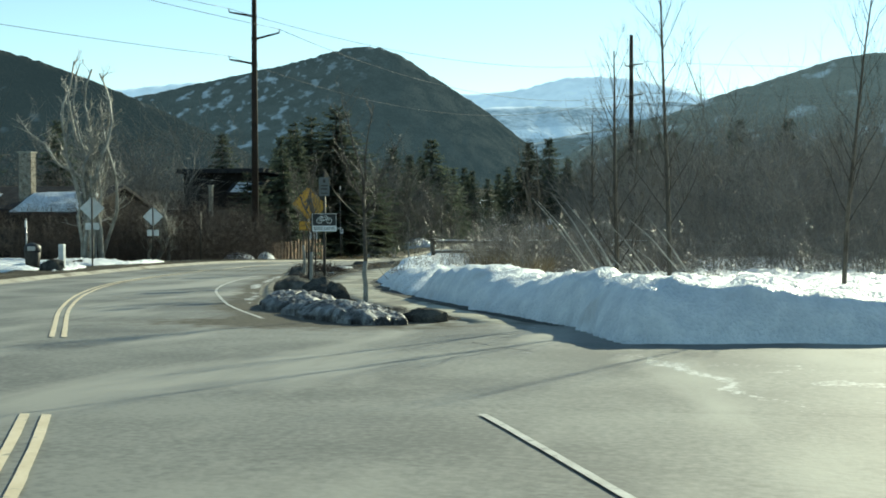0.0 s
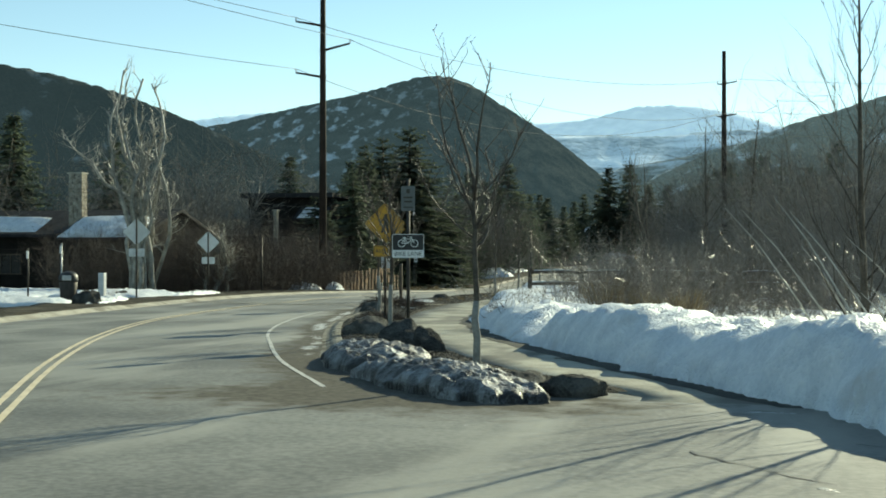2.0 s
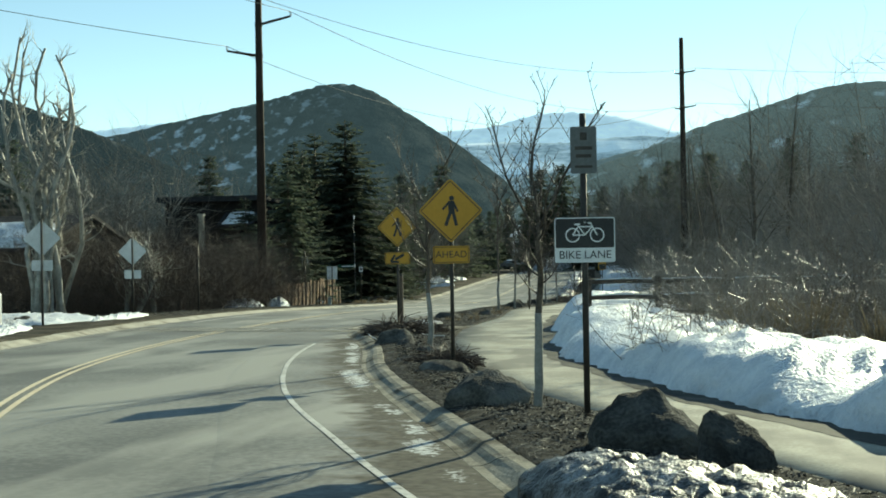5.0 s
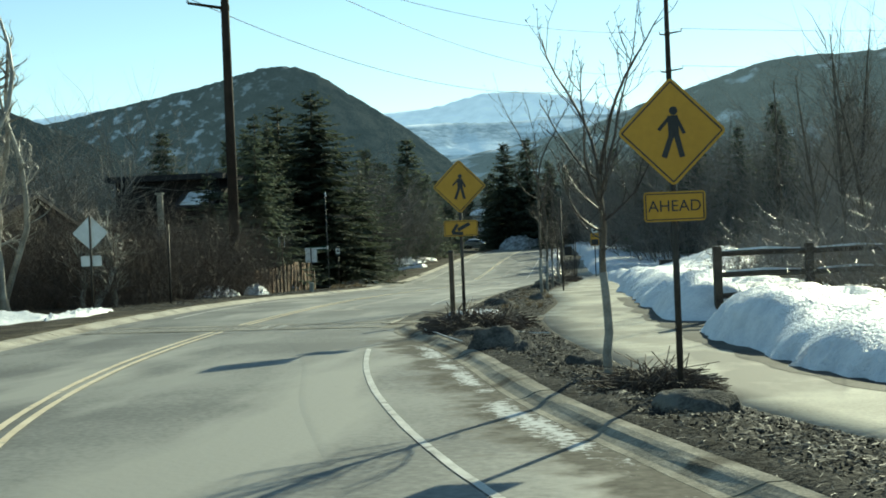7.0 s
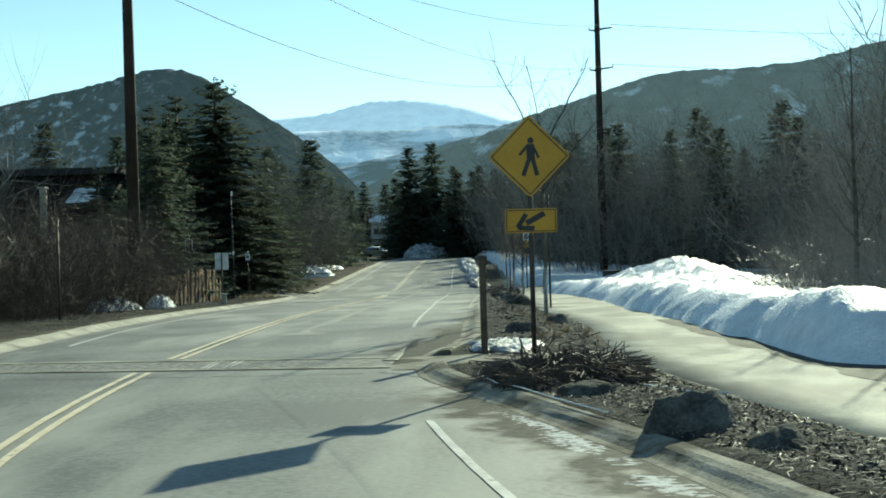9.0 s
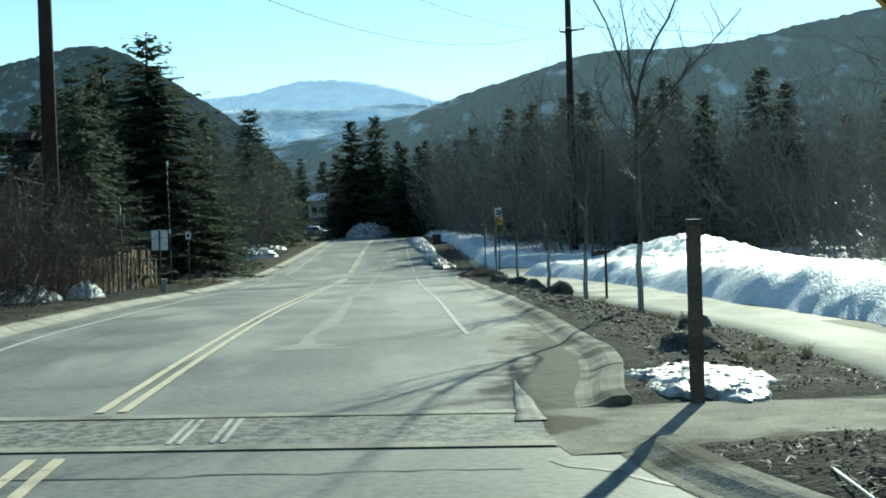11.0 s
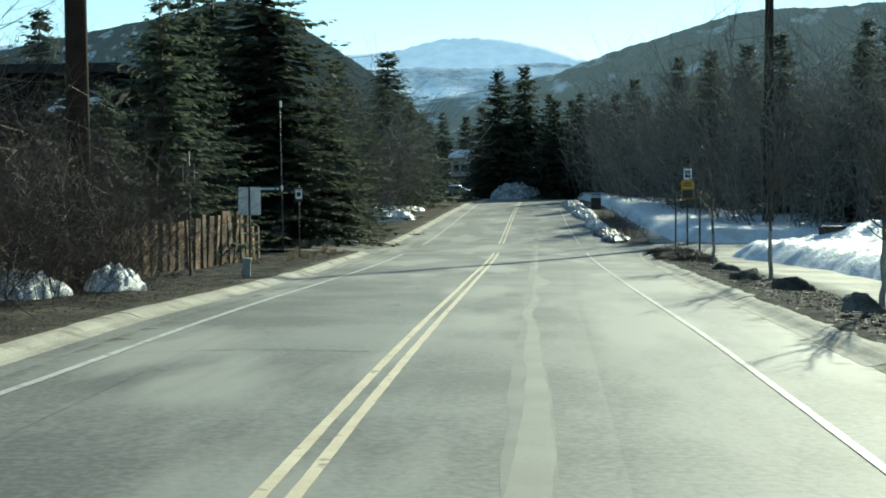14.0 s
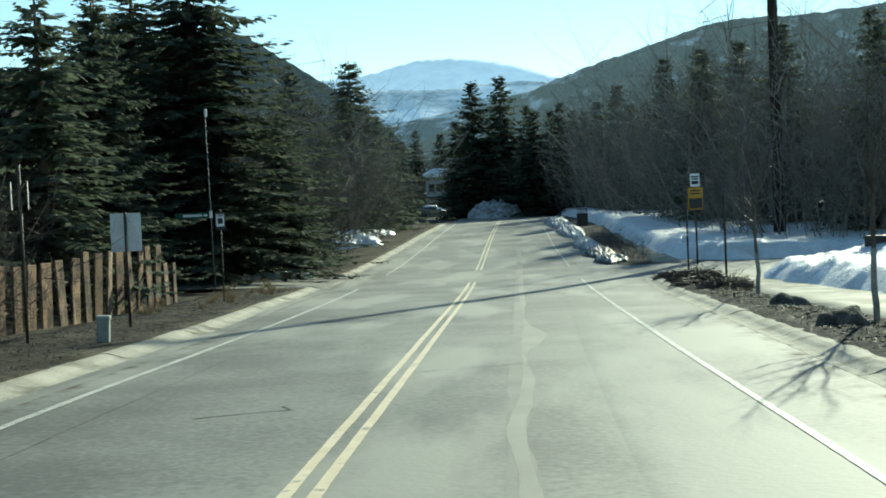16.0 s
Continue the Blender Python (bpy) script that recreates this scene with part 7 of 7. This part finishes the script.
# ---- parked car beside the far house ----
def parked_car(x, y, turn, label):
    base = thing("parked_car", label, "car", at=(x, y, ground_at(x, y) + 0.02, 0, 0, turn))
    side = [(-2.25, 0.45), (-2.3, 0.85), (-1.5, 1.0), (-0.75, 1.5), (1.25, 1.55), (1.95, 1.1), (2.25, 1.0), (2.3, 0.45)]
    g = Geo()
    n = len(side)
    g.add([(sx * (0.9 if z < 1.2 else 0.72), yy, z) for sx in (-1, 1) for yy, z in side], [tuple(range(n - 1, -1, -1)), tuple(range(n, 2 * n))] + [(i, (i + 1) % n, n + (i + 1) % n, n + i) for i in range(n)])
    part("body", g, M_STEEL, base)
    for sx in (-1, 1):
        for yy in (-1.4, 1.4):
            w = Geo()
            w.tube([(sx * 0.72, yy, 0.33), (sx * 0.93, yy, 0.33)], [0.34, 0.34], 16)
            wheel = part("wheel", w, M_SIGNBLK, base, smooth=False)
            r = Geo()
            r.tube([(sx * 0.90, yy, 0.33), (sx * 0.945, yy, 0.33)], [0.2, 0.18], 12)
            part("rim", r, M_STEEL, wheel)
        g = Geo()
        g.add([(sx * 0.885, -0.95, 1.06), (sx * 0.885, 1.6, 1.1), (sx * 0.76, 1.15, 1.46), (sx * 0.76, -0.65, 1.44)], [(0, 1, 2, 3)])
        part("side_window", g, M_GLASS, base)
    for y0, y1, z0, z1 in ((-1.47, -0.83, 1.03, 1.46), (1.92, 1.33, 1.13, 1.5)):
        g = Geo()
        s = -0.02 if y0 < 0 else 0.02
        g.add([(-0.76, y0 + s, z0), (0.76, y0 + s, z0), (0.66, y1 + s, z1), (-0.66, y1 + s, z1)], [(0, 1, 2, 3)])
        part("windscreen", g, M_GLASS, base)
    part("roof_snow", snow_slab(-0.72, 0.72, -0.75, 1.3, 1.5, 1.55, 0.22, 10), M_SNOW, base, "snow lying on the roof", smooth=True)
    return base


parked_car(-33.0, 246, 75, "parked grey car with snow on its roof")


# ---- dry grass tufts ----
def tuft(seed, h, n):
    rng = random.Random(seed)
    g = Geo()
    for _ in range(n):
        az, r = rng.uniform(0, 6.28), rng.uniform(0, 0.12)
        p = Vector((r * math.cos(az), r * math.sin(az), -0.02))
        d = Vector((math.cos(az) * rng.uniform(0.1, 0.9), math.sin(az) * rng.uniform(0.1, 0.9), 1)).normalized()
        q = p + d * h * rng.uniform(0.4, 1.0)
        w = d.cross(Vector((rng.uniform(-1, 1), rng.uniform(-1, 1), 0.2))).normalized() * 0.006
        m = p.lerp(q, 0.55) + Vector((0, 0, 0.08 * h))
        g.add([p - w, p + w, m + w * 0.7, m - w * 0.7, q], [(0, 1, 2, 3), (3, 2, 4)])
    return g.mesh("blades", M_DRY)


TUFTS = [tuft(700 + i, 0.45, 70) for i in range(3)]
rng = random.Random(12)


def grass_tuft(x, y, s, lift=0.12):
    ob = new("grass_tuft", TUFTS[rng.randrange(3)])
    ob.matrix_basis = Matrix.LocRotScale((x, y, ground_at(x, y) + lift), Euler((0, 0, rng.uniform(0, 6.28))), (s, s, s * rng.uniform(0.8, 1.2)))
    tagged(ob, "tuft of dry straw-coloured grass", "grass", "dry grass tufts")


for k in range(40):
    y = rng.choice((rng.uniform(55, 110), rng.uniform(55, 70)))
    t = rng.uniform(0.35, 0.95)
    grass_tuft(float(right_curb_x(y)) + 0.3 + t * float(path_left_x(y) - right_curb_x(y) - 0.3), y, rng.uniform(0.25, 0.5), 0.06)
for x, y in ((-13.6, 56.6), (-13.9, 57.3), (-14.4, 56.2)):
    grass_tuft(x, y, 0.42, 0.08)
for k in range(34):
    y = rng.uniform(96, 128)
    grass_tuft(float(left_curb_x(y)) - rng.uniform(0.7, 3.6), y, rng.uniform(0.5, 1.1), 0.1)
for k in range(26):
    y = rng.uniform(34, 60)
    grass_tuft(float(path_right_x(y)) + rng.uniform(3.2, 4.6), y, rng.uniform(1.6, 2.6), 0.3)
